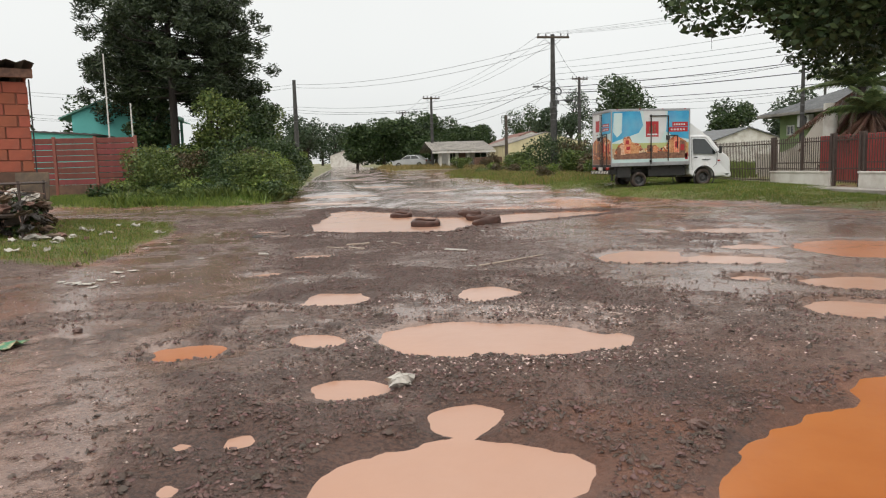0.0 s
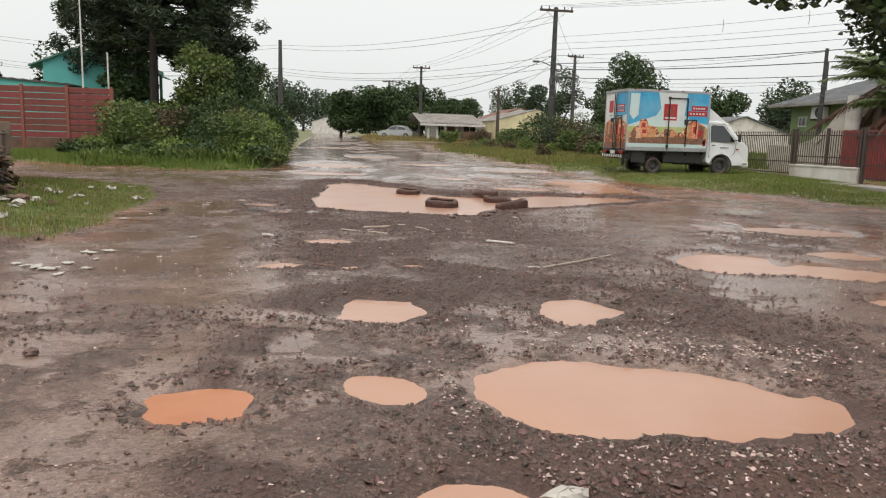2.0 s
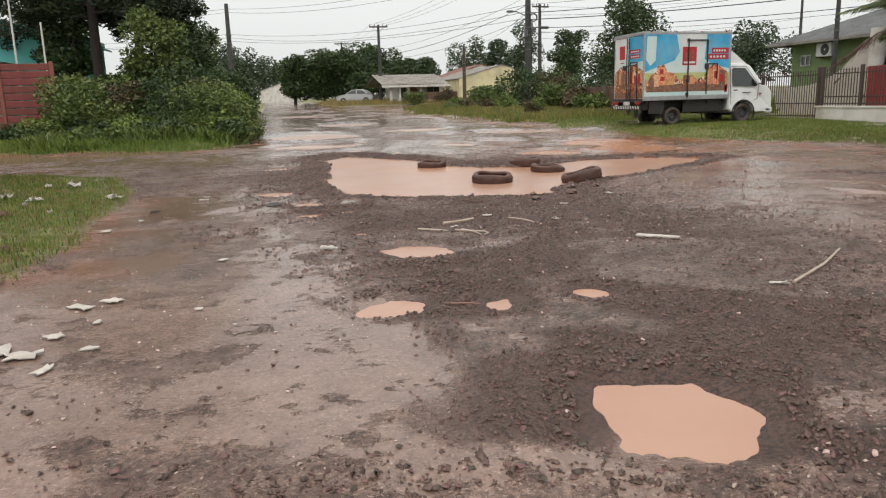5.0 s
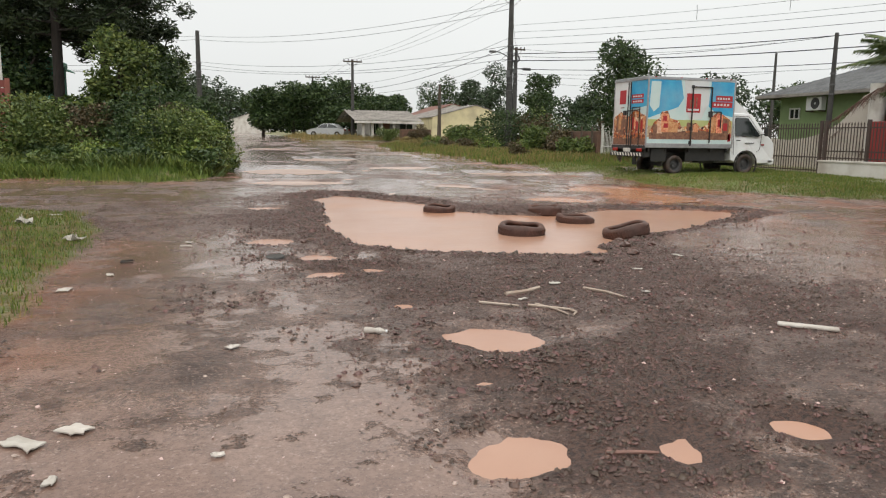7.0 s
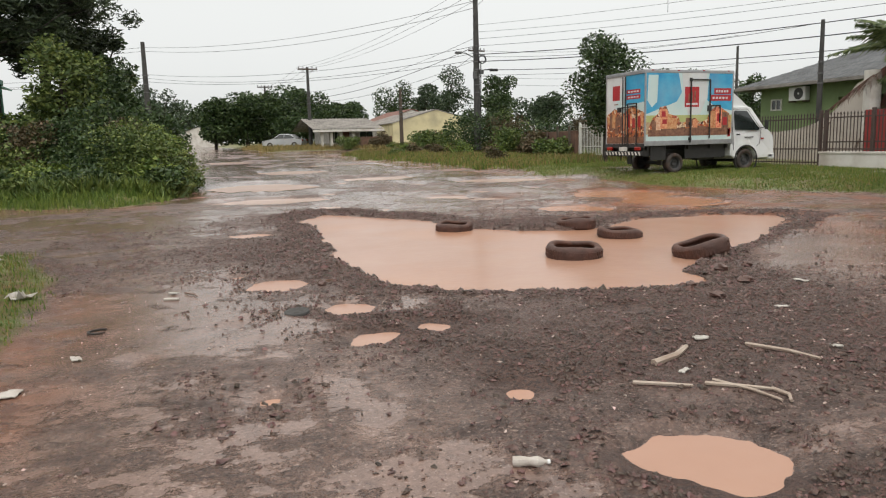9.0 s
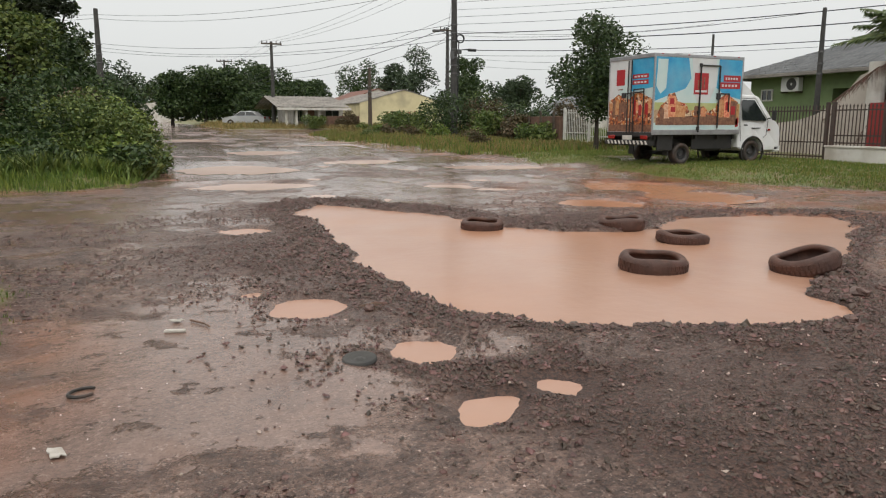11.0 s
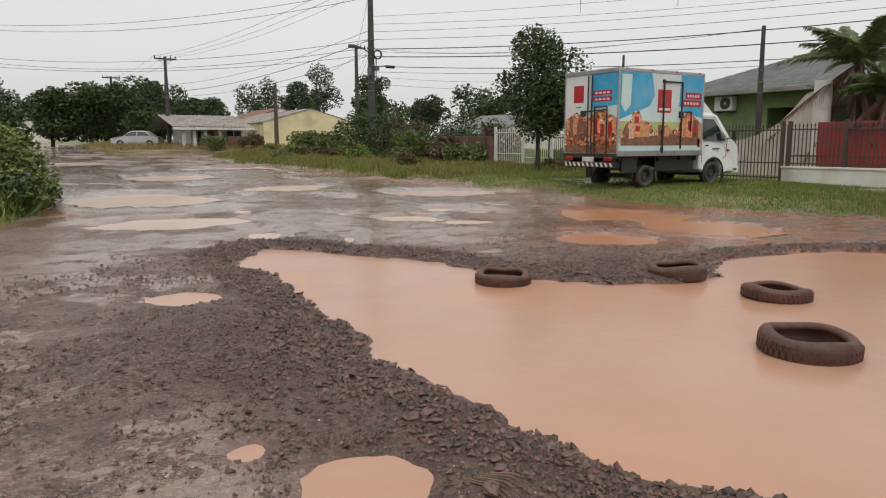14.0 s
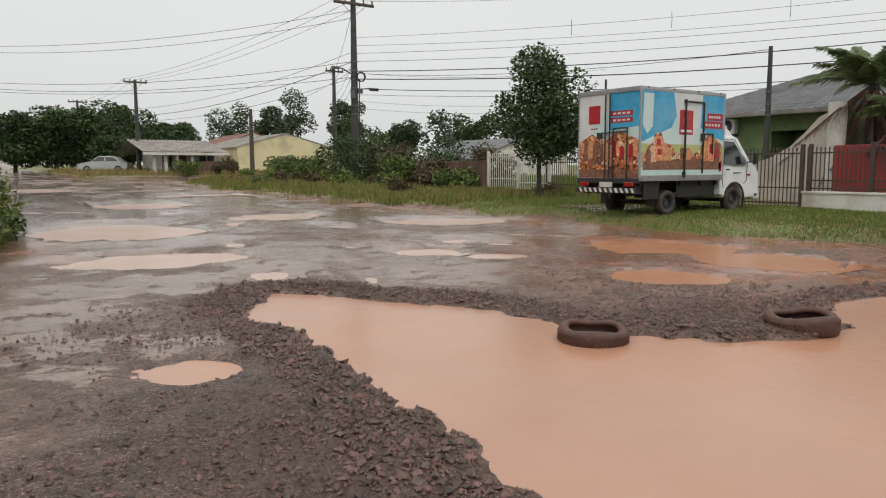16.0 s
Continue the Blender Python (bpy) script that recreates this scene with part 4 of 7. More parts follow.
    rear("print_swoosh", 0, 0, 0, 0, "sky_print", 0.003, "", [(0.515, 0.44), (1.0, 0.40), (1.0, 0.6), (0.515, 0.6)])
    rear("print_badge", 0.16, 0.36, 0.13, 0.35, "print_red", 0.004, "plain dark red printed square")
    rear("print_mark", 0.2, 0.32, 0.4, 0.415, "print_brown", 0.004, "thin printed line")
    for v in (0.21, 0.29):
        rear("print_ribbon", 0.54, 0.9, v, v + 0.06, "print_red", 0.004, "red printed ribbon")
        for k in range(4):
            rear("print_bar", 0.58 + 0.075 * k, 0.63 + 0.075 * k, v + 0.02, v + 0.042, "box_white", 0.006, "white bar on the ribbon")
    rear("print_food", 0.0, 1.0, 0.58, 0.86, "print_cream", 0.004, "beige printed tabletop")
    for k in range(14):
        u, v = 0.02 + 0.069 * k, 0.52 + 0.1 * rnd.random()
        w, h = 0.06 + 0.03 * rnd.random(), 0.12 + 0.16 * rnd.random()
        rear("print_food", 0, 0, 0, 0, rnd.choice(["print_orange", "print_orange", "print_brown", "print_red", "print_cream"]), 0.006 + 0.003 * rnd.random(), "printed food pack",
             [(u, v + 0.03), (u + w * 0.5, v), (u + w, v + 0.03), (u + w, v + h), (u, v + h)])
    rear("print_food", 0, 0, 0, 0, "collage", 0.0052, "printed heap of bread and packs", [(0.0, 0.56), (0.12, 0.52), (0.22, 0.47), (0.34, 0.52), (0.48, 0.55), (0.6, 0.48), (0.72, 0.46), (0.84, 0.5), (1.0, 0.56), (1.0, 0.9), (0.0, 0.9)])
    rear("print_food", 0.0, 1.0, 0.86, 1.0, "print_brown", 0.005, "dark brown printed lower edge")
    # lock rods, side door frame and latches
    rod = lambda p, q, r=0.017: part("lock_rod", Build().cyl(p, q, r, r, 8), MAT["black"], tr, "black steel rod")
    for y in (W * 0.53, W * 0.46, W * 0.18, W * 0.40):
        rod((-0.045, y, Z0 - 0.02), (-0.045, y, Z1 - (0.12 if y > 0.8 else 0.9)))
    rod((-0.045, W * 0.40, Z1 - 0.9), (-0.045, W * 0.18, Z1 - 0.9))
    rod((-0.045, W * 0.62, Z1 - 1.0), (-0.045, W * 0.2, Z1 - 0.98))
    part("latch", Build().box(-0.07, -0.02, W * 0.58, W * 0.66, Z1 - 1.12, Z1 - 0.98, 0.01), MAT["black"], tr)
    dx0, dx1 = 0.50 * L, 0.72 * L
    rod((dx0, -0.035, Z0 + 0.06), (dx0, -0.035, Z1 - 0.26), 0.022)
    rod((dx0, -0.035, Z1 - 0.26), (dx1, -0.035, Z1 - 0.26), 0.02)
    rod((dx1, -0.035, Z1 - 0.26), (dx1, -0.035, Z0 + 0.16), 0.02)
    rod((dx1, -0.035, Z1 - 1.0), (dx1 + 0.38, -0.035, Z1 - 1.0), 0.018)
    rod((dx1 + 0.38, -0.035, Z1 - 1.0), (dx1 + 0.38, -0.035, Z1 - 1.5), 0.018)
    for z in (Z0 + 0.12, Z0 + 0.55, Z1 - 0.3):
        part("hinge", Build().box(dx0 - 0.05, dx0 + 0.04, -0.05, 0, z, z + 0.09, 0.01), MAT["black"], tr)
    part("latch", Build().box(dx1 - 0.08, dx1 + 0.06, -0.055, 0, Z1 - 1.16, Z1 - 0.99, 0.012), MAT["black"], tr)
    for x in (0.2, 1.1, 2.0, 2.9):
        part("roof_lamp", Build().box(x, x + 0.06, -0.03, 0.0, Z1 - 0.02, Z1 + 0.01, 0.006), MAT["red_lens"], tr)
    # chassis and gear below
    for y in (0.5, 1.32):
        part("chassis_beam", Build().box(0.1, 4.5, y, y + 0.08, 0.52, 0.70, 0.01), MAT["black"], tr)
    for x in (0.15, 0.75, 1.6, 2.4, 3.0):
        part("cross_member", Build().box(x, x + 0.07, 0.08, W - 0.08, 0.70, Z0, 0.008), MAT["black"], tr)
    part("fuel_tank", Build().box(2.05, 2.75, 0.22, 0.55, 0.36, 0.66, 0.05), MAT["black"], tr)
    part("tool_box", Build().box(1.85, 2.65, W - 0.5, W - 0.18, 0.36, 0.66, 0.03), MAT["black"], tr)
    part("underrun_board", Build().box(0.28, 0.82, 0.10, 0.14, 0.40, 0.80, 0.01), MAT["black"], tr)
    for y in (0.16, W - 0.19):
        part("skirt_board", Build().box(1.55, 3.05, y, y + 0.03, 0.42, Z0 - 0.01, 0.008), MAT["black"], tr)
        part("skirt_board", Build().box(0.05, 0.72, y, y + 0.03, 0.52, Z0 - 0.01, 0.008), MAT["black"], tr)
    for y in (0.14, W - 0.32):
        part("mudguard", Build().box(0.70, 0.73, y, y + 0.22, 0.25, 0.78, 0.005), MAT["black"], tr)
    part("rear_axle", Build().cyl((1.15, 0.25, 0.3), (1.15, W - 0.25, 0.3), 0.06), MAT["black"], tr)
    part("front_axle", Build().cyl((3.78, 0.25, 0.3), (3.78, W - 0.25, 0.3), 0.05), MAT["black"], tr)
    bumper = part("rear_bumper", Build().box(-0.10, -0.04, 0.02, W - 0.02, 0.55, 0.67, 0.01), MAT["black"], tr)
    for k in range(11):
        y = 0.05 + k * (W - 0.14) / 11
        b = Build().add([(-0.103, y, 0.56), (-0.103, y + 0.07, 0.56), (-0.103, y + 0.12, 0.66), (-0.103, y + 0.05, 0.66), (-0.099, y, 0.56), (-0.099, y + 0.07, 0.56), (-0.099, y + 0.12, 0.66), (-0.099, y + 0.05, 0.66)],
                        [(0, 1, 2, 3), (7, 6, 5, 4), (0, 4, 5, 1), (1, 5, 6, 2), (2, 6, 7, 3), (3, 7, 4, 0)])
        part("stripe", b, MAT["stripe_white"], bumper, "pale reflective stripe")
    for y in (0.12, W - 0.4):
        part("tail_lamp", Build().box(-0.07, -0.02, y, y + 0.28, 0.70, 0.80, 0.015), MAT["red_lens"], tr)
    part("number_plate", Build().box(-0.06, -0.045, W / 2 - 0.2, W / 2 + 0.2, 0.68, 0.80, 0.004), MAT["stripe_white"], tr, "plain pale plate")
    for x, r in ((1.15, 0.30), (3.78, 0.325)):
        for y, s in ((0.20, -1), (W - 0.20, 1)):
            wheel(tr, x, y, r, r, 0.2 if x > 2 else 0.24, s)
    # the cab: an outline with the wheel arch cut out, narrowed towards the roof
    arch = [(3.78 + 0.40 * math.cos(a), 0.34 + 0.40 * math.sin(a)) for a in (radians(t) for t in range(0, 181, 20))]
    outline = [(3.20, 0.46), (3.20, 1.80), (3.24, 1.90), (3.34, 1.95), (3.90, 1.93), (4.06, 1.88), (4.50, 1.30), (4.72, 1.16), (4.84, 1.02), (4.88, 0.80), (4.88, 0.42), (4.80, 0.36), (4.22, 0.34)] + arch[1:-1] + [(3.38, 0.36)]
    cab = Build()
    n = len(outline)
    inset = lambda z: 0.02 if z < 1.1 else 0.02 + 0.16 * (z - 1.1)
    ys = (0.0, 0.05, W / 2, W - 0.15, W - 0.10)
    for row, y in enumerate(ys):
        for x, z in outline:
            side_in = inset(z) + (0.05 if row in (0, 4) else 0.0) * 0
            yy = 0.10 + side_in if row == 0 else (0.06 + side_in if row == 1 else y if row == 2 else W - 0.06 - side_in if row == 3 else W - 0.10 - side_in)
            grow = 0.035 if row in (0, 4) else (0.0 if row != 2 else -0.03)
            cx, cz = 3.95, 1.0
            d = math.hypot(x - cx, z - cz)
            cab.v.append((x - grow * (x - cx) / d, [0.06, 0.085, y, W - 0.085, W - 0.06][row] + (side_in if row < 2 else -side_in if row > 2 else 0), z - grow * (z - cz) / d))
    for r in range(4):
        cab.f += [(r * n + k, r * n + (k + 1) % n, (r + 1) * n + (k + 1) % n, (r + 1) * n + k) for k in range(n)]
    cab.f += [tuple(range(n)), tuple(range(5 * n - 1, 4 * n - 1, -1))]
    body = part("cab", cab, MAT["white_paint"], tr)
    for s, y in ((1, 0.06), (-1, W - 0.06)):
        f = lambda x, z, o: (x, y + s * (inset(z) - o), z)
        win = [(3.36, 1.22), (3.36, 1.76), (3.42, 1.80), (3.86, 1.79), (4.30, 1.24), (4.24, 1.20)]
        b = Build().add([f(x, z, 0.006) for x, z in win] + [f(x, z, -0.01) for x, z in win], [tuple(range(6)), tuple(range(11, 5, -1))] + [(k, (k + 1) % 6, 6 + (k + 1) % 6, 6 + k) for k in range(6)])
        part("side_window", b, MAT["glass"], body, "dark side window")
        seam = [(3.30, 0.62), (3.30, 1.84), (3.90, 1.84), (4.36, 1.22), (4.30, 0.80), (4.18, 0.72)]
        for p, q in zip(seam, seam[1:]):
            part("door_seam", Build().cyl(f(*p, 0.0), f(*q, 0.0), 0.007, 0.007, 5), MAT["black"], body, "dark door gap")
        part("door_handle", Build().box(3.36, 3.50, min(y, y - s * 0.03), max(y, y - s * 0.03), 1.06, 1.10, 0.008), MAT["black"], body)
        part("door_mark", Build().box(3.72, 4.05, min(y + s * 0.018, y + s * 0.03) - 0.004, max(y + s * 0.018, y + s * 0.03), 0.98, 1.01), MAT["hub"], body, "thin dark bar on the door")
        part("headlamp", Build().box(4.66, 4.86, min(y + s * 0.03, y + s * 0.28), max(y + s * 0.03, y + s * 0.28), 0.80, 1.04, 0.05), MAT["lamp_lens"], body, "clear headlamp")
        part("front_indicator", Build().box(4.35, 4.46, min(y + s * 0.012, y + s * 0.03), max(y + s * 0.012, y + s * 0.03), 0.92, 0.97, 0.006), MAT["red_lens"], body)
        part("mirror_arm", Build().cyl((4.28, y, 1.26), (4.36, y - s * 0.16, 1.30), 0.014), MAT["black"], tr)
        part("mirror", Build().box(4.30, 4.38, min(y - s * 0.12, y - s * 0.26), max(y - s * 0.12, y - s * 0.26), 1.22, 1.50, 0.03), MAT["black"], tr, "black door mirror")
        part("wheel_arch", Build().lathe([(0.41, 0.0), (0.44, 0.0), (0.44, 0.04), (0.41, 0.04)], pose(3.78, y + s * 0.04, 0.33, 90, 0, 0), 24, True), MAT["black"], body)
    ws = [(4.075, 1.86), (4.49, 1.315)]
    b = Build()
    for o in (0.008, -0.01):
        for (x, z), yi in ((ws[0], 0.28), (ws[1], 0.18)):
            b.v += [(x + o, yi, z + o), (x + o, W - yi, z + o)]
    b.f += [(0, 1, 3, 2), (6, 7, 5, 4), (0, 4, 5, 1), (2, 3, 7, 6), (0, 2, 6, 4), (1, 5, 7, 3)]
    part("windscreen", b, MAT["glass"], body, "dark windscreen")
    part("front_bumper", Build().box(4.62, 4.94, 0.08, W - 0.08, 0.30, 0.52, 0.05), MAT["white_paint"], tr)
    part("grille", Build().box(4.84, 4.90, 0.5, W - 0.5, 0.66, 0.80, 0.02), MAT["black"], body)
    fair = Build()
    for y0, y1 in ((0.30, W - 0.30),):
        fair.prism([(3.22, 1.93), (3.22, 2.40), (3.30, 2.42), (3.62, 2.20), (3.98, 1.93)], y0, y1)
    part("roof_fairing", fair, MAT["white_paint"], tr, "white wind deflector above the cab")
    part("cooling_unit", Build().box(3.15, 3.34, 0.4, W - 0.4, 2.40, 2.86, 0.04), MAT["box_white"], tr, "white cooling unit")
    return tr


box_truck(pose(10.8, 25.27, 0.275))


# ---------------------------------------------------------------- old tyres in the puddle
def old_tyre(x, y, z, r, h, tilt, turn, label):
    b = Build()
    hh = h / 2
    prof = [(r * 0.71, hh * 0.62), (r * 0.75, hh * 0.95), (r * 0.84, hh * 1.05), (r * 0.94, hh * 0.92), (r, hh * 0.6), (r * 1.01, 0), (r, -hh * 0.6), (r * 0.94, -hh * 0.92),
            (r * 0.84, -hh * 1.05), (r * 0.75, -hh * 0.95), (r * 0.71, -hh * 0.62), (r * 0.74, -hh * 0.55), (r * 0.89, -hh * 0.6), (r * 0.93, 0), (r * 0.89, hh * 0.6), (r * 0.74, hh * 0.55)]
    b.lathe(prof, Matrix(), 40, True)
    b.smooth = True
    b.v = [(vx * (1 + 0.03 * math.sin(2 * math.atan2(vy, vx))), vy, vz + 0.012 * math.sin(3 * math.atan2(vy, vx) + x)) for vx, vy, vz in b.v]
    t = thing("old_tyre", pose(x, y, z, tilt, 0, turn), label, "tyre", "old tyres in the puddle")
    part("casing", b, MAT["old_tyre"], t)
    part("tread", tread_rings(r, hh), MAT["old_tyre"], t, "worn muddy tread")
    return t


def tread_rings(r, hh):
    b = Build()
    for k in range(44):
        a = 2 * math.pi * k / 44
        for z0, z1, off in ((-hh * 0.5, -hh * 0.06, 0.0), (hh * 0.06, hh * 0.5, 0.5)):
            c = a + off * 2 * math.pi / 44
            p = lambda rr, da, z: (rr * math.cos(c + da), rr * math.sin(c + da), z)
            b.add([p(r * 0.985, -0.045, z0), p(r * 0.985, 0.045, z0), p(r * 0.985, 0.045, z1), p(r * 0.985, -0.045, z1),
                   p(r * 1.022, -0.038, z0), p(r * 1.022, 0.038, z0), p(r * 1.022, 0.038, z1), p(r * 1.022, -0.038, z1)],
                  [(4, 5, 6, 7), (0, 1, 5, 4), (1, 2, 6, 5), (2, 3, 7, 6), (3, 0, 4, 7)])
    return b


old_tyre(2.38, 15.32, 0.028, 0.325, 0.18, 3, 20, "reddish muddy old tyre lying half sunk in the puddle")
old_tyre(3.62, 14.62, 0.07, 0.31, 0.18, -14, 60, "dark muddy old tyre lying tilted on gravel")
old_tyre(2.15, 18.48, 0.02, 0.285, 0.15, 2, 0, "dark old tyre lying flat in muddy water")
old_tyre(3.85, 17.66, 0.045, 0.295, 0.18, -3, 45, "brown old tyre lying at the puddle's edge")
old_tyre(3.84, 16.50, 0.02, 0.305, 0.14, 4, 80, "thin brown old tyre lying in muddy water")


# ---------------------------------------------------------------- poles and wires
def utility_pole(x, y, z0, top, r, arm, turn, label, gear=False, wood=False):
    p = thing("utility_pole", pose(x, y, z0, 0, 0, turn), label, "utility pole", "utility poles")
    h = top - z0
    shaft = Build()
    shaft.tube([(0, 0, -0.5), (0, 0, h * 0.5), (0, 0, h)], [r * 1.35, r * 1.1, r * 0.8], 12)
    part("shaft", shaft, MAT["pole_wood" if wood else "pole"], p)
    if arm:
        part("crossarm", Build().box(-arm / 2, arm / 2, -0.17, -0.05, h - 0.28, h - 0.14, 0.015), MAT["pole_wood"], p, "dark timber crossarm")
        for s in (-1, 1):
            part("brace", Build().cyl((s * arm * 0.3, -0.1, h - 0.26), (0, -0.12, h - 0.85), 0.015, 0.015, 6), MAT["steel"], p)
        for k in (-0.46, -0.22, 0.24, 0.46):
            part("insulator", Build().lathe([(0.0, 0.2), (0.03, 0.19), (0.055, 0.12), (0.03, 0.1), (0.05, 0.05), (0.02, 0.0)], pose(k * arm, -0.11, h - 0.14), 10), MAT["pole"], p, "dark insulator")
    if gear:
        ring = Build().lathe([(0.20, -0.05), (0.26, -0.05), (0.26, 0.05), (0.20, 0.05)], pose(0.28, -0.22, 5.55, 90, 0, 0), 20, True)
        part("cable_coil", ring, MAT["wire"], p, "coil of black cable")
        part("junction_box", Build().box(-0.3, -0.12, -0.3, -0.1, 4.4, 4.85, 0.02), MAT["steel"], p)
        part("junction_box", Build().box(0.12, 0.36, -0.28, -0.08, 4.7, 4.95, 0.02), MAT["steel"], p)
        part("lamp_arm", Build().tube([(0, 0, 5.6), (-0.9, -0.5, 5.85), (-1.3, -0.7, 5.85)], [0.03, 0.03, 0.03], 6), MAT["steel"], p)
        part("lamp_head", Build().box(-1.65, -1.25, -0.85, -0.6, 5.78, 5.90, 0.03), MAT["steel"], p, "street lamp head, unlit")
        part("lamp_arm", Build().tube([(0, 0, 4.9), (0.9, -0.3, 5.0)], [0.025, 0.025], 6), MAT["steel"], p)
        part("splice_case", Build().cyl((0.75, -0.3, 4.93), (1.25, -0.3, 4.93), 0.08), MAT["wire"], p, "black cable joint")
        for k in range(7):
            part("clamp", Build().lathe([(0.18, 0), (0.2, 0), (0.2, 0.05), (0.18, 0.05)], pose(0, 0, 3.6 + 0.45 * k), 12, True), MAT["steel"], p)
        part("riser_cable", Build().tube([(0.17, -0.12, 1.5), (0.2, -0.14, 4.0), (0.22, -0.16, 5.4)], [0.03, 0.03, 0.03], 6), MAT["wire"], p)
    else:
        for z in (h * 0.55, h * 0.62, h * 0.7):
            part("clamp", Build().lathe([(r * 1.0, 0), (r * 1.3, 0), (r * 1.3, 0.06), (r * 1.0, 0.06)], pose(0, 0, z), 12, True), MAT["steel"], p)
    return p


gz = lambda x, y: float(base_z(x, y))
utility_pole(16.0, 48.5, gz(16, 48.5), 10.1, 0.17, 2.3, 0, "tall dark utility pole with crossarm, cable coil and lamp arm", True)
utility_pole(25.8, 70.5, gz(25.8, 70.5), 9.85, 0.16, 1.8, 10, "weathered utility pole with a short crossarm")
utility_pole(12.0, 80.0, gz(12, 80), 9.0, 0.15, 1.9, 0, "slim weathered utility pole with a crossarm")
utility_pole(11.8, 109.0, gz(12, 109), 9.6, 0.15, 2.0, 0, "distant utility pole with a crossarm")
utility_pole(-2.68, 75.1, gz(-3, 75), 10.35, 0.21, 0, 0, "thick concrete pole standing among bushes")
utility_pole(20.7, 28.2, gz(20.7, 28.2), 5.4, 0.085, 0, 0, "short dark concrete service pole behind the iron fence")
utility_pole(17.4, 67.6, gz(17.4, 67.6), 5.95, 0.14, 0, 0, "short brown wooden pole leaning by the yellow house", False, True)
utility_pole(41.0, 54.0, gz(41, 54), 8.3, 0.11, 0, 0, "bare dark pole behind the houses")
white = thing("flag_pole", pose(-9.05, 33.0, 0.4), "thin white metal pole behind the red slab fence", "pole")
part("shaft", Build().tube([(0, 0, 0), (0, 0, 6.1)], [0.038, 0.028], 8), MAT["white_iron"], white)
white = thing("flag_pole", pose(-9.2, 37.5, 0.4), "short pale metal pole behind the red slab fence", "pole")
part("shaft", Build().tube([(0, 0, 0), (0, 0, 4.4)], [0.05, 0.035], 8), MAT["white_iron"], white)


def wire(p, q, sag, r=0.016, n=14):
    r *= 0.72
    p, q = Vector(p), Vector(q)
    pts = [p.lerp(q, k / n) - Vector((0, 0, sag * 4 * (k / n) * (1 - k / n))) for k in range(n + 1)]
    return single("overhead_wire", Build().tube(pts, [r] * (n + 1), 5), MAT["wire"], "thin black overhead wire between poles", "wire", "overhead wires")


END = (38.5, 18.5)
for dx, z0, z1, sag, r in ((-1.0, 10.15, 10.6, 0.7, 0.010), (-0.4, 10.15, 10.6, 0.8, 0.010), (0.5, 10.15, 10.6, 0.75, 0.010), (1.0, 10.15, 10.5, 0.85, 0.010),
                           (0, 8.2, 9.3, 0.5, 0.012), (0, 7.8, 8.7, 0.6, 0.012), (0, 7.4, 8.3, 0.5, 0.014), (0, 7.0, 8.0, 0.6, 0.016), (0, 6.5, 7.7, 0.7, 0.032), (0, 6.1, 6.9, 0.7, 0.036), (0, 5.6, 6.2, 0.8, 0.026), (0, 5.3, 5.9, 0.75, 0.014)):
    wire((16 + dx, 48.5, z0), (END[0] + dx, END[1], z1), sag, r)
for dx, z0, z1, r in ((-0.9, 10.1, 9.0, 0.014), (0.0, 10.1, 9.0, 0.014), (0.9, 10.1, 9.0, 0.014), (0, 7.5, 6.6, 0.016), (0, 7.0, 6.0, 0.026), (0, 6.2, 5.6, 0.016)):
    wire((16 + dx, 48.5, z0), (12 + dx, 80, z1), 0.6, r)
    wire((12 + dx, 80, z1), (11.8 + dx, 109, z1 + 0.3), 0.5, r)
for z0, z1, sag in ((9.6, 9.2, 0.8), (9.2, 8.9, 0.9), (7.0, 7.0, 0.8), (6.6, 6.7, 0.9), (6.2, 6.4, 0.7)):
    wire((16, 48.5, z0), (-2.68, 75.1, z1 + 0.7), sag, 0.018)
    wire((-2.68, 75.1, z1 + 0.7), (-32, 80, z1 + 1.0), sag, 0.018)
for z0, z1 in ((9.8, 9.7), (7.2, 7.6), (6.6, 7.0), (6.0, 6.5)):
    wire((16, 48.5, z0), (25.8, 70.5, z1), 0.4, 0.016)
for z1 in (9.7, 7.4, 6.8):
    wire((25.8, 70.5, z1), (41, 54, z1 - 0.6), 0.6, 0.016)
wire((16, 48.5, 6.4), (20.7, 28.2, 5.3), 0.4, 0.014)
wire((17.4, 67.6, 5.8), (16, 48.5, 6.6), 0.5, 0.014)
for t in (0.30, 0.42, 0.55, 0.7):
    wx, wy = 16 + t * 22.5, 48.5 - t * 30
    z = 8.2 + 1.1 * t - 0.5 * 4 * t * (1 - t)
    b = Build().tube([(wx, wy, z + 0.25), (wx + 0.02, wy, z - 0.1), (wx, wy, z - 0.45)], [0.012, 0.012, 0.012], 5)
    single("wire_spacer", b, MAT["wire"], "dark spacer hanging between overhead wires", "wire spacer", "wire spacers")


# ---------------------------------------------------------------- fences and walls on the right
FX = 17.2


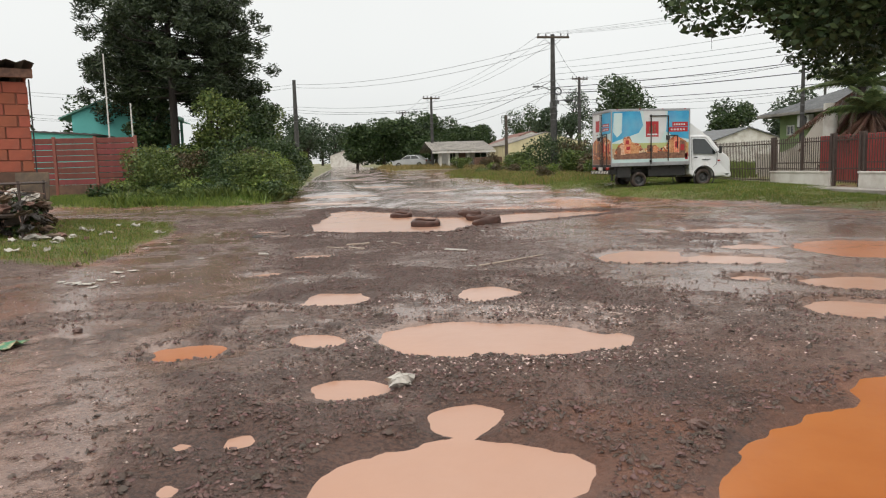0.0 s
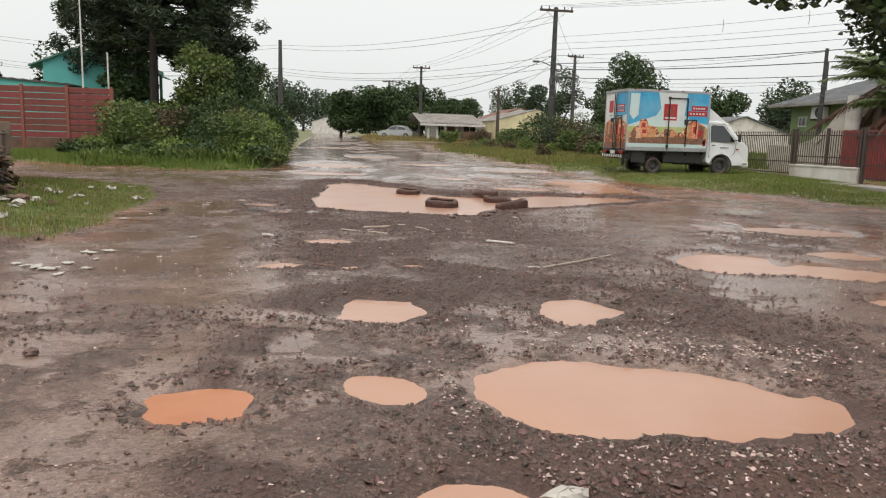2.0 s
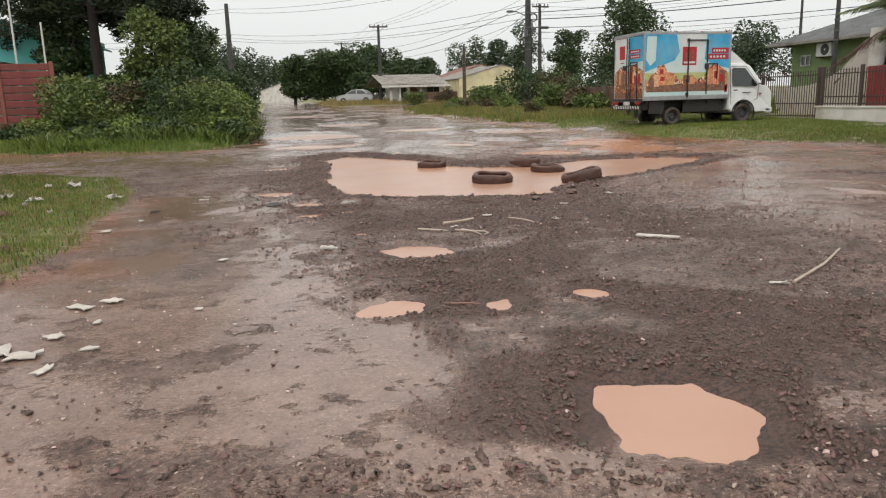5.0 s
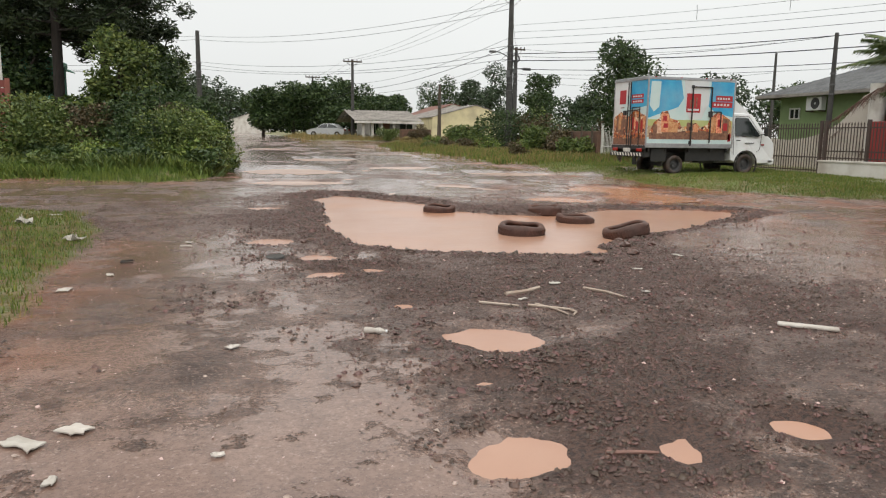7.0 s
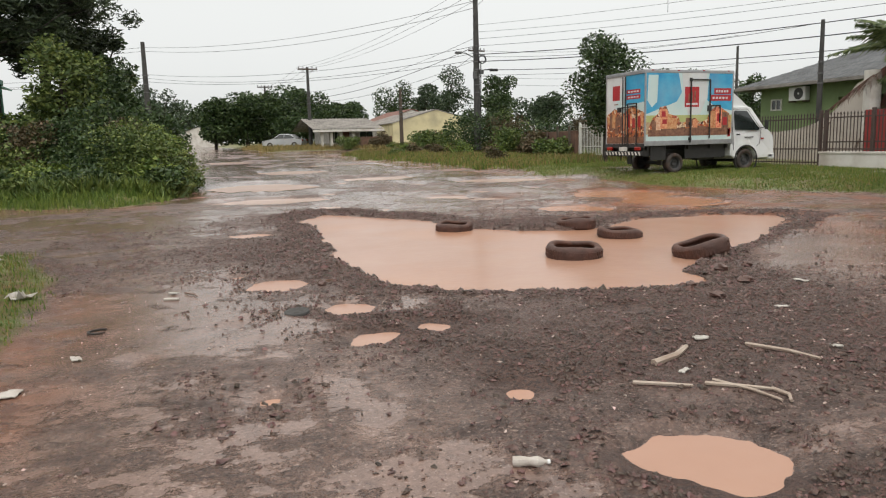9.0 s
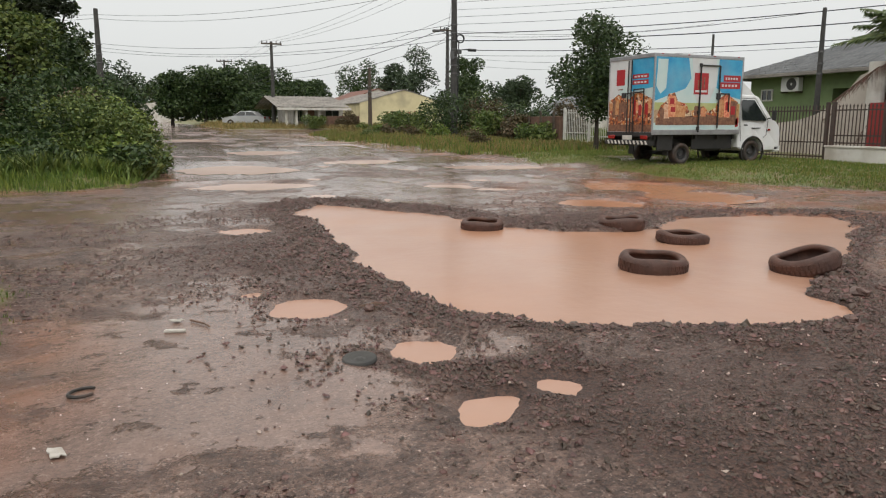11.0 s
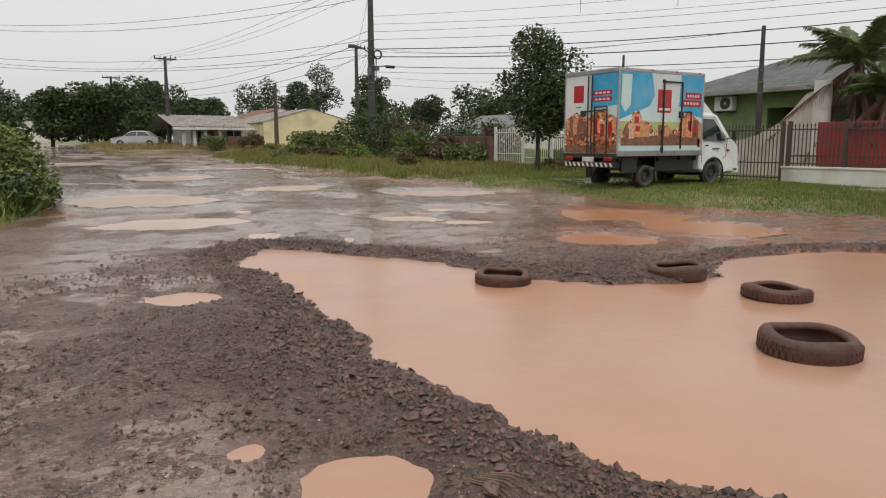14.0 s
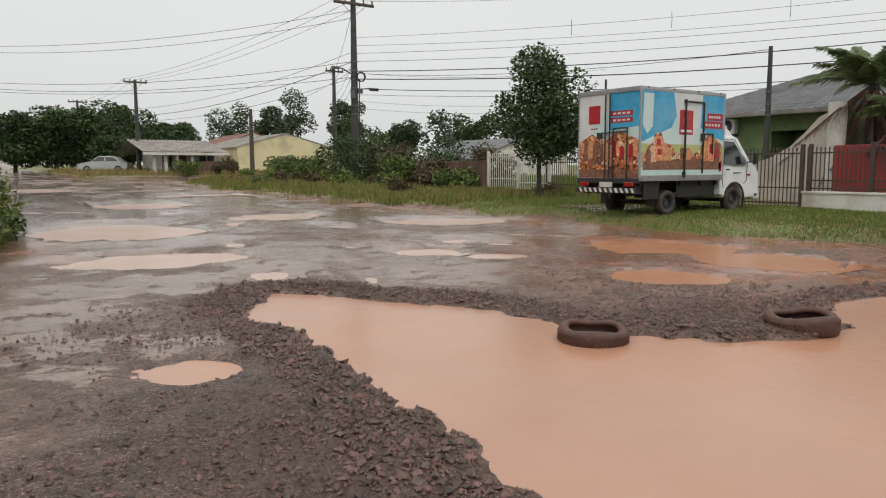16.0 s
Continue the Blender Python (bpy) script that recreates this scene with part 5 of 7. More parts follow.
def bar_fence(name, x, y0, y1, z0, z1, mat, label, group="", step=0.115, posts=(), frame_r=0.025, axis_x=False):
    """Upright iron bars between two rails, along y (or along x)."""
    f = thing(name, pose(x, y0, 0, 0, 0, -90 if axis_x else 0), label, "gate" if "gate" in name else "fence", group)
    n = y1 - y0
    for z in (z0 + 0.08, (z0 + z1) / 2 - 0.3, z1 - 0.16):
        part("rail", Build().box(-0.02, 0.02, 0, n, z - 0.02, z + 0.02, 0.004), mat, f)
    bar = Build().box(-0.011, 0.011, -0.011, 0.011, z0, z1 - 0.06)
    bar.add([(-0.02, -0.02, z1 - 0.06), (0.02, -0.02, z1 - 0.06), (0.02, 0.02, z1 - 0.06), (-0.02, 0.02, z1 - 0.06), (0, 0, z1 + 0.02)], [(3, 2, 1, 0), (0, 1, 4), (1, 2, 4), (2, 3, 4), (3, 0, 4)])
    me = bar.mesh("bar", mat)
    k = step / 2
    while k < n:
        ob = part("bar", me, mat, f)
        ob.location = (0, k, 0)
        k += step
    for y in posts:
        part("post", Build().box(-0.05, 0.05, y - 0.05, y + 0.05, z0 - 0.1, z1 + 0.08, 0.01), mat, f)
    return f


bar_fence("iron_gate", FX + 0.05, 25.05, 29.3, 0.34, 1.95, MAT["iron"], "tall dark iron sliding gate of upright bars", posts=(0.0, 4.2))
bar_fence("iron_fence", FX, 21.6, 24.9, 0.76, 1.95, MAT["iron"], "dark iron bar fence on a low white wall", "iron fences", posts=(0.05, 3.2, 1.6))
bar_fence("iron_gate", FX, 20.3, 21.5, 0.36, 1.95, MAT["iron"], "narrow dark iron garden gate between white walls", posts=(0.0, 1.2))
bar_fence("iron_fence", FX, 11.0, 20.2, 0.76, 1.95, MAT["iron"], "dark iron bar fence on a low white wall", "iron fences", posts=(0.05, 3.0, 6.0, 9.1))
bar_fence("iron_fence", FX + 0.05, 29.3, 35.3, 0.40, 1.80, MAT["iron"], "dark iron bar fence behind the parked truck", "iron fences", posts=(3.0, 5.9))
for y0, y1 in ((21.6, 24.95), (11.0, 20.25)):
    w = Build().box(FX - 0.09, FX + 0.09, y0, y1, -0.2, 0.76, 0.015)
    w.box(FX - 0.12, FX + 0.12, y0 - 0.02, y1 + 0.02, 0.70, 0.765, 0.012)
    single("garden_wall", w, MAT["white_wall"], "low white rendered garden wall stained with mud", "wall", "low garden walls")
kerb = Build().box(FX - 1.2, FX - 0.12, 11.0, 25.2, 0.0, 0.255, 0.02)
single("pavement", kerb, MAT["concrete"], "narrow concrete strip at the foot of the wall", "pavement", kind="structure")
# yard wall of pale render with a sweeping top, and its red part
b = Build()
curve = [(30.5, 1.45), (29.4, 1.42), (28.5, 1.5), (27.7, 1.7), (27.0, 2.05), (26.5, 2.5), (26.1, 2.95), (25.7, 3.1), (25.4, 3.1)]
b.prism([(25.4, 0.0), (30.5, 0.0)] + curve, 20.0, 20.2, "x")
single("yard_wall", b, MAT["beige_wall"], "pale rendered yard wall with a sweeping curved top", "wall")
single("yard_wall", Build().box(19.5, 19.7, 15.0, 25.35, 0.0, 2.05, 0.02), MAT["red_wall"], "dark red painted yard wall behind the fence", "wall")
single("gate_column", Build().cyl((20.1, 25.6, 0), (20.1, 25.6, 3.35), 0.28, 0.26, 20), MAT["white_wall"], "round white masonry column at the yard wall", "column")
bar_fence("white_gate", 16.75, 36.3, 38.2, 0.55, 2.05, MAT["white_iron"], "white iron bar gate standing in the grass", posts=(0.0, 1.9), step=0.13)
bar_fence("white_gate", 16.75, 34.4, 36.2, 0.55, 1.75, MAT["white_iron"], "low white iron bar fence beside a gate", posts=(0.1,), step=0.13)
low = Build().box(16.6, 16.8, 38.4, 47.0, 0.0, 1.75, 0.02)
single("yard_wall", low, MAT["plaster_dirty"], "weathered brown low yard wall behind weeds", "wall")
rb = random.Random(3)
for k in range(7):
    y = 38.6 + k * 1.15
    b = Build().tube([(16.45, y, 0.3), (16.45 + rb.uniform(-0.1, 0.1), y, 1.9 + rb.uniform(-0.2, 0.3))], [0.06, 0.05], 7)
    single("fence_post", b, MAT["pole_wood"], "rough wooden fence post among weeds", "post", "rough fence posts")


# ---------------------------------------------------------------- houses
def window(parent, m, w, h, glass="glass", frame_mat="white_iron"):
    """A framed window in the plane y = 0 of the pose m, looking towards -y."""
    f = Build()
    for x0, x1, z0, z1 in ((0, w, 0, 0.06), (0, w, h - 0.06, h), (0, 0.06, 0.06, h - 0.06), (w - 0.06, w, 0.06, h - 0.06), (w / 2 - 0.025, w / 2 + 0.025, 0.06, h - 0.06)):
        f.box(x0, x1, -0.04, 0.03, z0, z1)
    ob = part("window", f, MAT[frame_mat], parent)
    ob.matrix_basis = m
    part("pane", Build().box(0.05, w - 0.05, -0.012, 0.0, 0.05, h - 0.05), MAT[glass], ob, "dark glass pane")
    return ob


def tiled_roof(b, p00, p10, p01, p11, rows, cols, lift=0.035):
    """Curved tiles laid in rows over the sheet between four corners; p00 to p10 is the eave."""
    P = lambda u, v: (Vector(p00).lerp(Vector(p10), u)).lerp(Vector(p01).lerp(Vector(p11), u), v)
    n = (Vector(p10) - Vector(p00)).cross(Vector(p01) - Vector(p00)).normalized()
    n = n if n.z > 0 else -n
    for r in range(rows):
        for c in range(cols):
            u0, u1, v0, v1 = c / cols, (c + 0.94) / cols, r / rows, min(1, (r + 1.08) / rows)
            um = (u0 + u1) / 2
            b.add([P(u0, v0) + n * 0.01, P(um, v0) + n * (0.01 + lift), P(u1, v0) + n * 0.01, P(u0, v1), P(um, v1) + n * lift * 0.7, P(u1, v1)], [(0, 1, 4, 3), (1, 2, 5, 4)])


def green_house():
    h = thing("green_house", pose(0, 0, 0), "green rendered single-storey house with a grey tiled hip roof", "house")
    x0, x1, y0, y1, zt = 23.3, 31.0, 23.0, 33.6, 3.35
    # the street wall is built round a window and a recessed porch
    for a0, a1, b0, b1, c0, c1 in ((x0, x0 + 0.2, 29.6, y1, 0, zt), (x0, x0 + 0.2, y0, 26.2, 0, zt), (x0, x0 + 0.2, 26.2, 29.6, 2.75, zt), (x0 + 1.6, x0 + 1.8, 26.2, 29.6, 0, 2.75),
                                   (x0 + 0.2, x0 + 1.6, 29.6, 29.8, 0, 2.75), (x0 + 0.2, x0 + 1.6, 26.0, 26.2, 0, 2.75), (x0 + 0.2, x1, y1 - 0.2, y1, 0, zt), (x0 + 0.2, x1, y0, y0 + 0.2, 0, zt),
                                   (x1 - 0.2, x1, y0 + 0.2, y1 - 0.2, 0, zt)):
        part("wall", Build().box(a0, a1, b0, b1, c0, c1), MAT["green_wall"], h)
    e = 0.75
    ex0, ex1, ey0, ey1, ze, zr = x0 - e, x1 + e, y0 - e, y1 + e, 3.42, 5.15
    xm, r0, r1 = (ex0 + ex1) / 2, ey0 + 4.2, ey1 - 4.2
    under = Build().add([(ex0, ey0, ze), (ex1, ey0, ze), (ex1, ey1, ze), (ex0, ey1, ze), (xm, r0, zr), (xm, r1, zr)], [(3, 2, 1, 0), (0, 1, 4), (1, 2, 5, 4), (2, 3, 5), (3, 0, 4, 5)])
    roof = part("roof", under, MAT["roof_grey"], h, "weathered grey tiled roof")
    tiles = Build()
    tiled_roof(tiles, (ex0, ey0, ze), (ex0, ey1, ze), (xm, r0, zr), (xm, r1, zr), 14, 42)
    tiled_roof(tiles, (ex0, ey1, ze), (ex1, ey1, ze), (xm, r1, zr), (xm, r1 + 0.01, zr), 14, 26)
    tagged(part("roof_tiles", tiles, MAT["roof_grey"], roof), kind="stuff")
    part("gutter", Build().box(ex0 - 0.1, ex0 - 0.01, ey0, ey1, ze - 0.14, ze + 0.0, 0.02), MAT["roof_light"], h, "pale gutter board")
    part("gutter", Build().box(ex0, ex1, ey1 + 0.01, ey1 + 0.1, ze - 0.14, ze, 0.02), MAT["roof_light"], h, "pale gutter board")
    turn = pose(x0 - 0.005, 33.0, 2.35, 0, 0, -90)
    window(h, turn, 0.6, 0.5)
    window(h, pose(x0 + 1.59, 28.8, 0.9, 0, 0, -90), 1.4, 1.3)
    window(h, pose(x0 - 0.005, 25.6, 1.5, 0, 0, -90), 1.6, 1.1)
    return h


green_house()
ac = thing("air_conditioner", pose(23.3, 31.75, 2.7), "white outdoor air-conditioning unit on the green wall", "air conditioner")
part("casing", Build().box(-0.36, -0.06, -0.85, 0, 0, 0.58, 0.03), MAT["white_paint"], ac)
part("fan_grille", Build().lathe([(0.05, 0.0), (0.06, 0.02), (0.22, 0.02), (0.24, 0.0)], pose(-0.362, -0.52, 0.29, 0, -90, 0), 20), MAT["hub"], ac, "round dark fan grille")
part("bracket", Build().box(-0.4, 0.0, -0.8, -0.76, -0.06, 0, 0.005), MAT["iron"], ac)
part("bracket", Build().box(-0.4, 0.0, -0.1, -0.06, -0.06, 0, 0.005), MAT["iron"], ac)


def gable_house(name, x0, x1, y0, y1, z0, ze, zr, wall_mat, roof_mat, label, xr=None, over=0.35, ridge_along_y=True):
    """A plain house with a gable towards the street at y0."""
    h = thing(name, pose(0, 0, 0), label, "house")
    xr = (x0 + x1) / 2 if xr is None else xr
    part("wall", Build().prism([(x0, z0 - 0.3), (x1, z0 - 0.3), (x1, ze), (xr, zr - 0.05), (x0, ze)], y0, y0 + 0.2), MAT[wall_mat], h)
    part("wall", Build().prism([(x0, z0 - 0.3), (x1, z0 - 0.3), (x1, ze), (xr, zr - 0.05), (x0, ze)], y1 - 0.2, y1), MAT[wall_mat], h)
    part("wall", Build().box(x0, x0 + 0.2, y0 + 0.2, y1 - 0.2, z0 - 0.3, ze), MAT[wall_mat], h)
    part("wall", Build().box(x1 - 0.2, x1, y0 + 0.2, y1 - 0.2, z0 - 0.3, ze), MAT[wall_mat], h)
    s0, s1 = (zr - ze) / (xr - x0), (zr - ze) / (x1 - xr)
    n = 24
    pts = [(x0 - over + (xr - x0 + over) * k / n, ze - s0 * over + (zr - ze + s0 * over) * k / n) for k in range(n)]
    pts += [(xr + (x1 + over - xr) * k / n, zr + (ze - s1 * over - zr) * k / n) for k in range(n + 1)]
    top = [(x, z + 0.04 + (0.04 if k % 2 else 0.0)) for k, (x, z) in enumerate(pts)]
    roof = Build().prism(top + [(x, z - 0.03) for x, z in reversed(pts)], y0 - over * 0.3, y1 + over)
    part("roof", roof, MAT[roof_mat], h)
    return h


yel = gable_house("yellow_house", 19.9, 29.3, 78.0, 92.0, 1.1, 3.45, 4.75, "yellow_wall", "roof_light", "pale yellow blank gabled house with faded wall paint", 24.6, 0.15)
for k, (x, w, h2) in enumerate(((22.6, 0.25, 0.4), (23.2, 0.12, 0.5), (23.7, 0.3, 0.35), (24.3, 0.15, 0.45), (24.9, 0.3, 0.4), (25.6, 0.2, 0.5), (26.2, 0.3, 0.4))):
    part("wall_mark", Build().box(x, x + w, 77.985, 78.0, 2.2, 2.2 + h2), MAT["mortar"], yel, "faded grey mark on the wall")


def corrugated(b, x0, x1, ya, za, yb, zb, wave=0.34, rise=0.08):
    """One sheet whose waves run from (ya, za) to (yb, zb)."""
    n = max(2, int(round((x1 - x0) / wave)) * 2)
    xs = [x0 + (x1 - x0) * k / n for k in range(n + 1)]
    up = lambda k: rise if k % 2 else 0.0
    b.add([(x, ya, za + up(k)) for k, x in enumerate(xs)] + [(x, yb, zb + up(k)) for k, x in enumerate(xs)], [(k, k + 1, n + 2 + k, n + 1 + k) for k in range(n)])
    return b


def white_house():
    h = thing("white_house", pose(0, 0, 0), "white low house with verandah columns and a fibre-cement roof", "house")
    part("wall", Build().box(13.2, 18.0, 77.2, 84.0, 0.8, 3.0), MAT["white_wall"], h)
    part("porch_slab", Build().box(11.8, 18.0, 75.0, 77.2, 0.7, 1.0, 0.03), MAT["concrete"], h)
    for x in (12.0, 12.9, 13.8, 15.0):
        part("column", Build().box(x, x + 0.25, 75.1, 75.35, 0.95, 2.85, 0.03), MAT["white_wall"], h)
    for ya in (74.6, 86.4):
        part("roof", corrugated(Build(), 11.2, 18.0, ya, 2.85, 80.5, 4.0), MAT["roof_light"], h, "grey corrugated fibre-cement roof")
    part("roof_beam", Build().box(11.2, 18.0, 74.62, 74.75, 2.62, 2.84, 0.01), MAT["white_wall"], h)
    part("door", Build().box(14.3, 15.2, 77.12, 77.2, 1.0, 2.9, 0.01), MAT["print_brown"], h)
    window(h, pose(16.2, 77.19, 1.6), 1.4, 1.1)
    window(h, pose(13.4, 77.19, 1.6), 0.7, 1.1)
    return h


white_house()
lean = Build().box(15.5, 18.4, 73.5, 74.4, 0.6, 2.1, 0.02)
single("brick_wall", lean, MAT["plaster_dirty"], "low brown brick wall before the white house", "wall")
gable_house("far_house", 22.0, 33.0, 94.0, 104.0, 1.2, 3.6, 5.6, "white_wall", "rust_roof", "far house with a rust-red sheet roof", None, 0.4)
shed = gable_house("far_house", 33.0, 43.0, 60.0, 68.0, 0.8, 2.4, 4.0, "white_wall", "roof_grey", "low white house with a grey roof behind the gate", 38.0, 0.7)
gable_house("far_house", 1.0, 9.0, 150.0, 160.0, 1.6, 4.0, 5.4, "white_wall", "roof_light", "distant pale house at the end of the street", None, 0.4)
teal = gable_house("teal_house", -14.7, -10.1, 46.0, 54.0, 0.6, 5.0, 5.75, "teal", "teal_roof", "turquoise painted house with a green roof behind the fence", -12.9, 0.7)
gable_house("teal_house", -19.6, -12.7, 43.0, 45.5, 0.6, 3.6, 4.0, "teal", "roof_dark", "low turquoise outbuilding behind the fence", -18.6, 0.4)
porch = Build().box(-10.1, -9.0, 46.0, 50.0, 4.7, 4.95, 0.03)
porch.cyl((-9.15, 46.2, 0.4), (-9.15, 46.2, 4.7), 0.09).cyl((-9.15, 49.8, 0.4), (-9.15, 49.8, 4.7), 0.09)
single("carport", porch, MAT["teal_roof"], "green flat carport roof on posts", "carport")


# ---------------------------------------------------------------- parked car
def sedan(m):
    c = thing("parked_car", m, "silver-white sedan parked on the far grass verge", "car")
    prof = [(-2.1, 0.35), (-2.15, 0.75), (-2.05, 0.9), (-1.5, 0.95), (-0.95, 1.38), (-0.5, 1.45), (0.35, 1.43), (1.0, 0.98), (1.8, 0.85), (2.1, 0.7), (2.15, 0.4), (1.9, 0.28), (-1.9, 0.28)]
    n = len(prof)
    b = Build()
    for y, k in ((-0.82, 0.0), (-0.86, 0.5), (0.0, 1.0), (0.86, 0.5), (0.82, 0.0)):
        for x, z in prof:
            y2 = y * (1 - 0.22 * max(0, z - 0.95) / 0.5) if y else 0
            b.v.append((x * (0.97 + 0.03 * k), y2, z + (0.02 if k == 1.0 and z > 0.8 else 0)))
    for r in range(4):
        b.f += [(r * n + k, r * n + (k + 1) % n, (r + 1) * n + (k + 1) % n, (r + 1) * n + k) for k in range(n)]
    b.f += [tuple(range(n)), tuple(range(5 * n - 1, 4 * n - 1, -1))]
    body = part("body", b, MAT["silver"], c)
    for s in (-1, 1):
        f = lambda x, z, o: (x, s * (0.852 * (1 - 0.22 * max(0, z - 0.95) / 0.5) + o), z)
        for win in ([(-1.35, 1.0), (-0.9, 1.33), (-0.25, 1.37), (-0.25, 1.0)], [(-0.18, 1.0), (-0.18, 1.37), (0.3, 1.36), (0.85, 1.0)]):
            q = Build().add([f(x, z, 0.012) for x, z in win] + [f(x, z, -0.03) for x, z in win], [(0, 1, 2, 3), (7, 6, 5, 4), (0, 4, 5, 1), (1, 5, 6, 2), (2, 6, 7, 3), (3, 7, 4, 0)])
            part("side_window", q, MAT["glass"], body, "dark side window")
        part("headlamp", Build().box(1.85, 2.14, min(s * 0.5, s * 0.8), max(s * 0.5, s * 0.8), 0.62, 0.76, 0.03), MAT["lamp_lens"], body)
        part("tail_lamp", Build().box(-2.16, -2.0, min(s * 0.5, s * 0.8), max(s * 0.5, s * 0.8), 0.7, 0.86, 0.03), MAT["red_lens"], body)
        for x in (-1.3, 1.3):
            wheel(c, x, s * 0.78, 0.31, 0.31, 0.2, s)
    return c


sedan(pose(10.0, 83.5, gz(10.0, 83.5), 0, 0, 150))


# ---------------------------------------------------------------- left: slab fence and block house
def slab_fence():
    f = thing("slab_fence", pose(-7.75, 32.0, 0), "fence of stacked red concrete slabs between posts", "fence")
    bay, z0 = 1.62, 0.95
    slab = Build().box(-bay + 0.05, -0.05, -0.035, 0.02, 0, 0.222, 0.02).mesh("slab", MAT["slab"])
    for k in range(6):
        x = -k * bay
        part("post", Build().box(x - 0.06, x + 0.06, -0.07, 0.07, 0.2, z0 + 2.0, 0.012), MAT["post_red"], f)
        for r in range(8):
            s = part("slab", slab, MAT["slab"], f)
            s.location = (x + random.uniform(-0.008, 0.008), random.uniform(-0.008, 0.008), z0 + r * 0.245)
            s.rotation_euler = (0, random.uniform(-0.006, 0.006), 0)
    part("plinth", Build().box(-6 * bay, 0.1, -0.05, 0.05, 0.1, z0 - 0.01, 0.015), MAT["plaster_dirty"], f, "muddy concrete plinth")
    return f


slab_fence()


def block_house():
    """An unrendered house of hollow clay blocks; its near wall is laid block by block."""
    hx, hy, zt = -5.75, 15.6, 3.3
    h = thing("block_house", pose(hx, hy, 0, 0, 0, 25), "unrendered house of red clay blocks with a dark sheet roof", "house")
    part("wall", Build().box(-6.0, -0.03, 0.03, 0.2, 0, zt - 0.05), MAT["mortar"], h, "mortar between the blocks")
    part("wall", Build().box(-0.2, -0.03, 0.2, 5.0, 0, zt - 0.05), MAT["mortar"], h)
    part("wall", Build().box(-6.0, -5.8, 0.2, 5.0, 0, zt - 0.05), MAT["mortar"], h)
    part("wall", Build().box(-5.8, -0.2, 4.8, 5.0, 0, zt - 0.05), MAT["mortar"], h)
    roof = corrugated(Build(), -6.6, 0.12, -0.45, zt + 0.28, 5.4, zt + 0.02, 0.32, 0.06)
    part("roof", roof, MAT["roof_dark"], h, "dark corrugated sheet roof")
    part("roof_beam", Build().box(-6.4, 0.1, -0.16, -0.04, zt + 0.02, zt + 0.2, 0.01), MAT["print_brown"], h)
    part("concrete_band", Build().box(-6.0, 0.03, -0.025, 0.03, 1.0, 1.42, 0.01), MAT["plaster_dirty"], h, "grimy concrete band")
    part("plinth", Build().box(-6.0, 0.02, -0.02, 0.03, 0.0, 0.66, 0.01), MAT["plaster_dirty"], h)
    win = part("window", Build().box(-2.95, -1.95, -0.02, 0.05, 1.55, 2.5, 0.02), MAT["print_brown"], h)
    for k in range(2):
        for r in range(4):
            part("pane", Build().box(-2.9 + 0.48 * k, -2.47 + 0.48 * k, -0.035, -0.02, 1.6 + 0.22 * r, 1.8 + 0.22 * r), MAT["teal"], win, "turquoise glass block")
    part("drain_pipe", Build().cyl((0.03, -0.045, 0.3), (0.03, -0.045, zt), 0.014), MAT["black"], h)
    rnd = random.Random(11)
    meshes = [Build().box(0, w, -0.012, 0.03, 0, 0.215, 0.006).mesh("block", MAT["block"]) for w in (0.42, 0.41, 0.2)]
    for r in range(13):
        z = 0.66 + r * 0.228 if r < 2 else 1.43 + (r - 2) * 0.228
        if z + 0.2 > zt or (r >= 2 and z < 1.42) or (r < 2 and z + 0.22 > 1.0 + 0.2):
            continue
        x = -0.01 if r % 2 else -0.22
        if r % 2 == 0:
            o = part("block", meshes[2], None, h)
            o.location = (-0.205, 0, z)
        while x > -4.6:
            x -= 0.435
            if -3.0 < x + 0.2 < -1.9 and 1.35 < z < 2.5:
                continue
            o = part("block", meshes[rnd.randrange(2)], None, h)
            o.location = (x, rnd.uniform(-0.008, 0.004), z + rnd.uniform(-0.004, 0.004))
    for r in range(12):
        z = 0.66 + r * 0.228
        for k in range(10):
            o = part("block", meshes[0], None, h)
            o.location = (-0.015, 0.02 + k * 0.435 + (0.2 if r % 2 else 0), z)
            o.rotation_euler = (0, 0, radians(90))
    chim = part("chimney", Build().box(-1.9, -1.3, 1.6, 2.2, zt, zt + 1.6, 0.02), MAT["slab"], h, "dark red brick chimney")
    part("cap", Build().box(-2.0, -1.2, 1.5, 2.3, zt + 1.6, zt + 1.7, 0.02), MAT["concrete"], chim)
    return h


block_house()


# ---------------------------------------------------------------- plants
def leaf_arrays(c, length, width, r, flat=0.5, droop=0.0, fold=0.12):
    """Four-cornered leaves of changing size and turn round the points c."""
    n = len(c)
    d = r.normal(size=(n, 3))
    d[:, 2] = d[:, 2] * (1 - flat) - droop
    d /= np.linalg.norm(d, axis=1)[:, None] + 1e-9
    t = np.cross(d, r.normal(size=(n, 3)) * (1, 1, 0.4) + (0, 0, 0.2))
    t /= np.linalg.norm(t, axis=1)[:, None] + 1e-9
    k = np.cross(d, t)
    s = (0.6 + 0.8 * r.random(n))[:, None]
    L, W = length * s, width * s
    v = np.stack([c - d * L / 2, c + t * W / 2 + k * L * fold, c + d * L / 2, c - t * W / 2 + k * L * fold], 1).reshape(-1, 3)
    return v, np.arange(4 * n).reshape(n, 4)


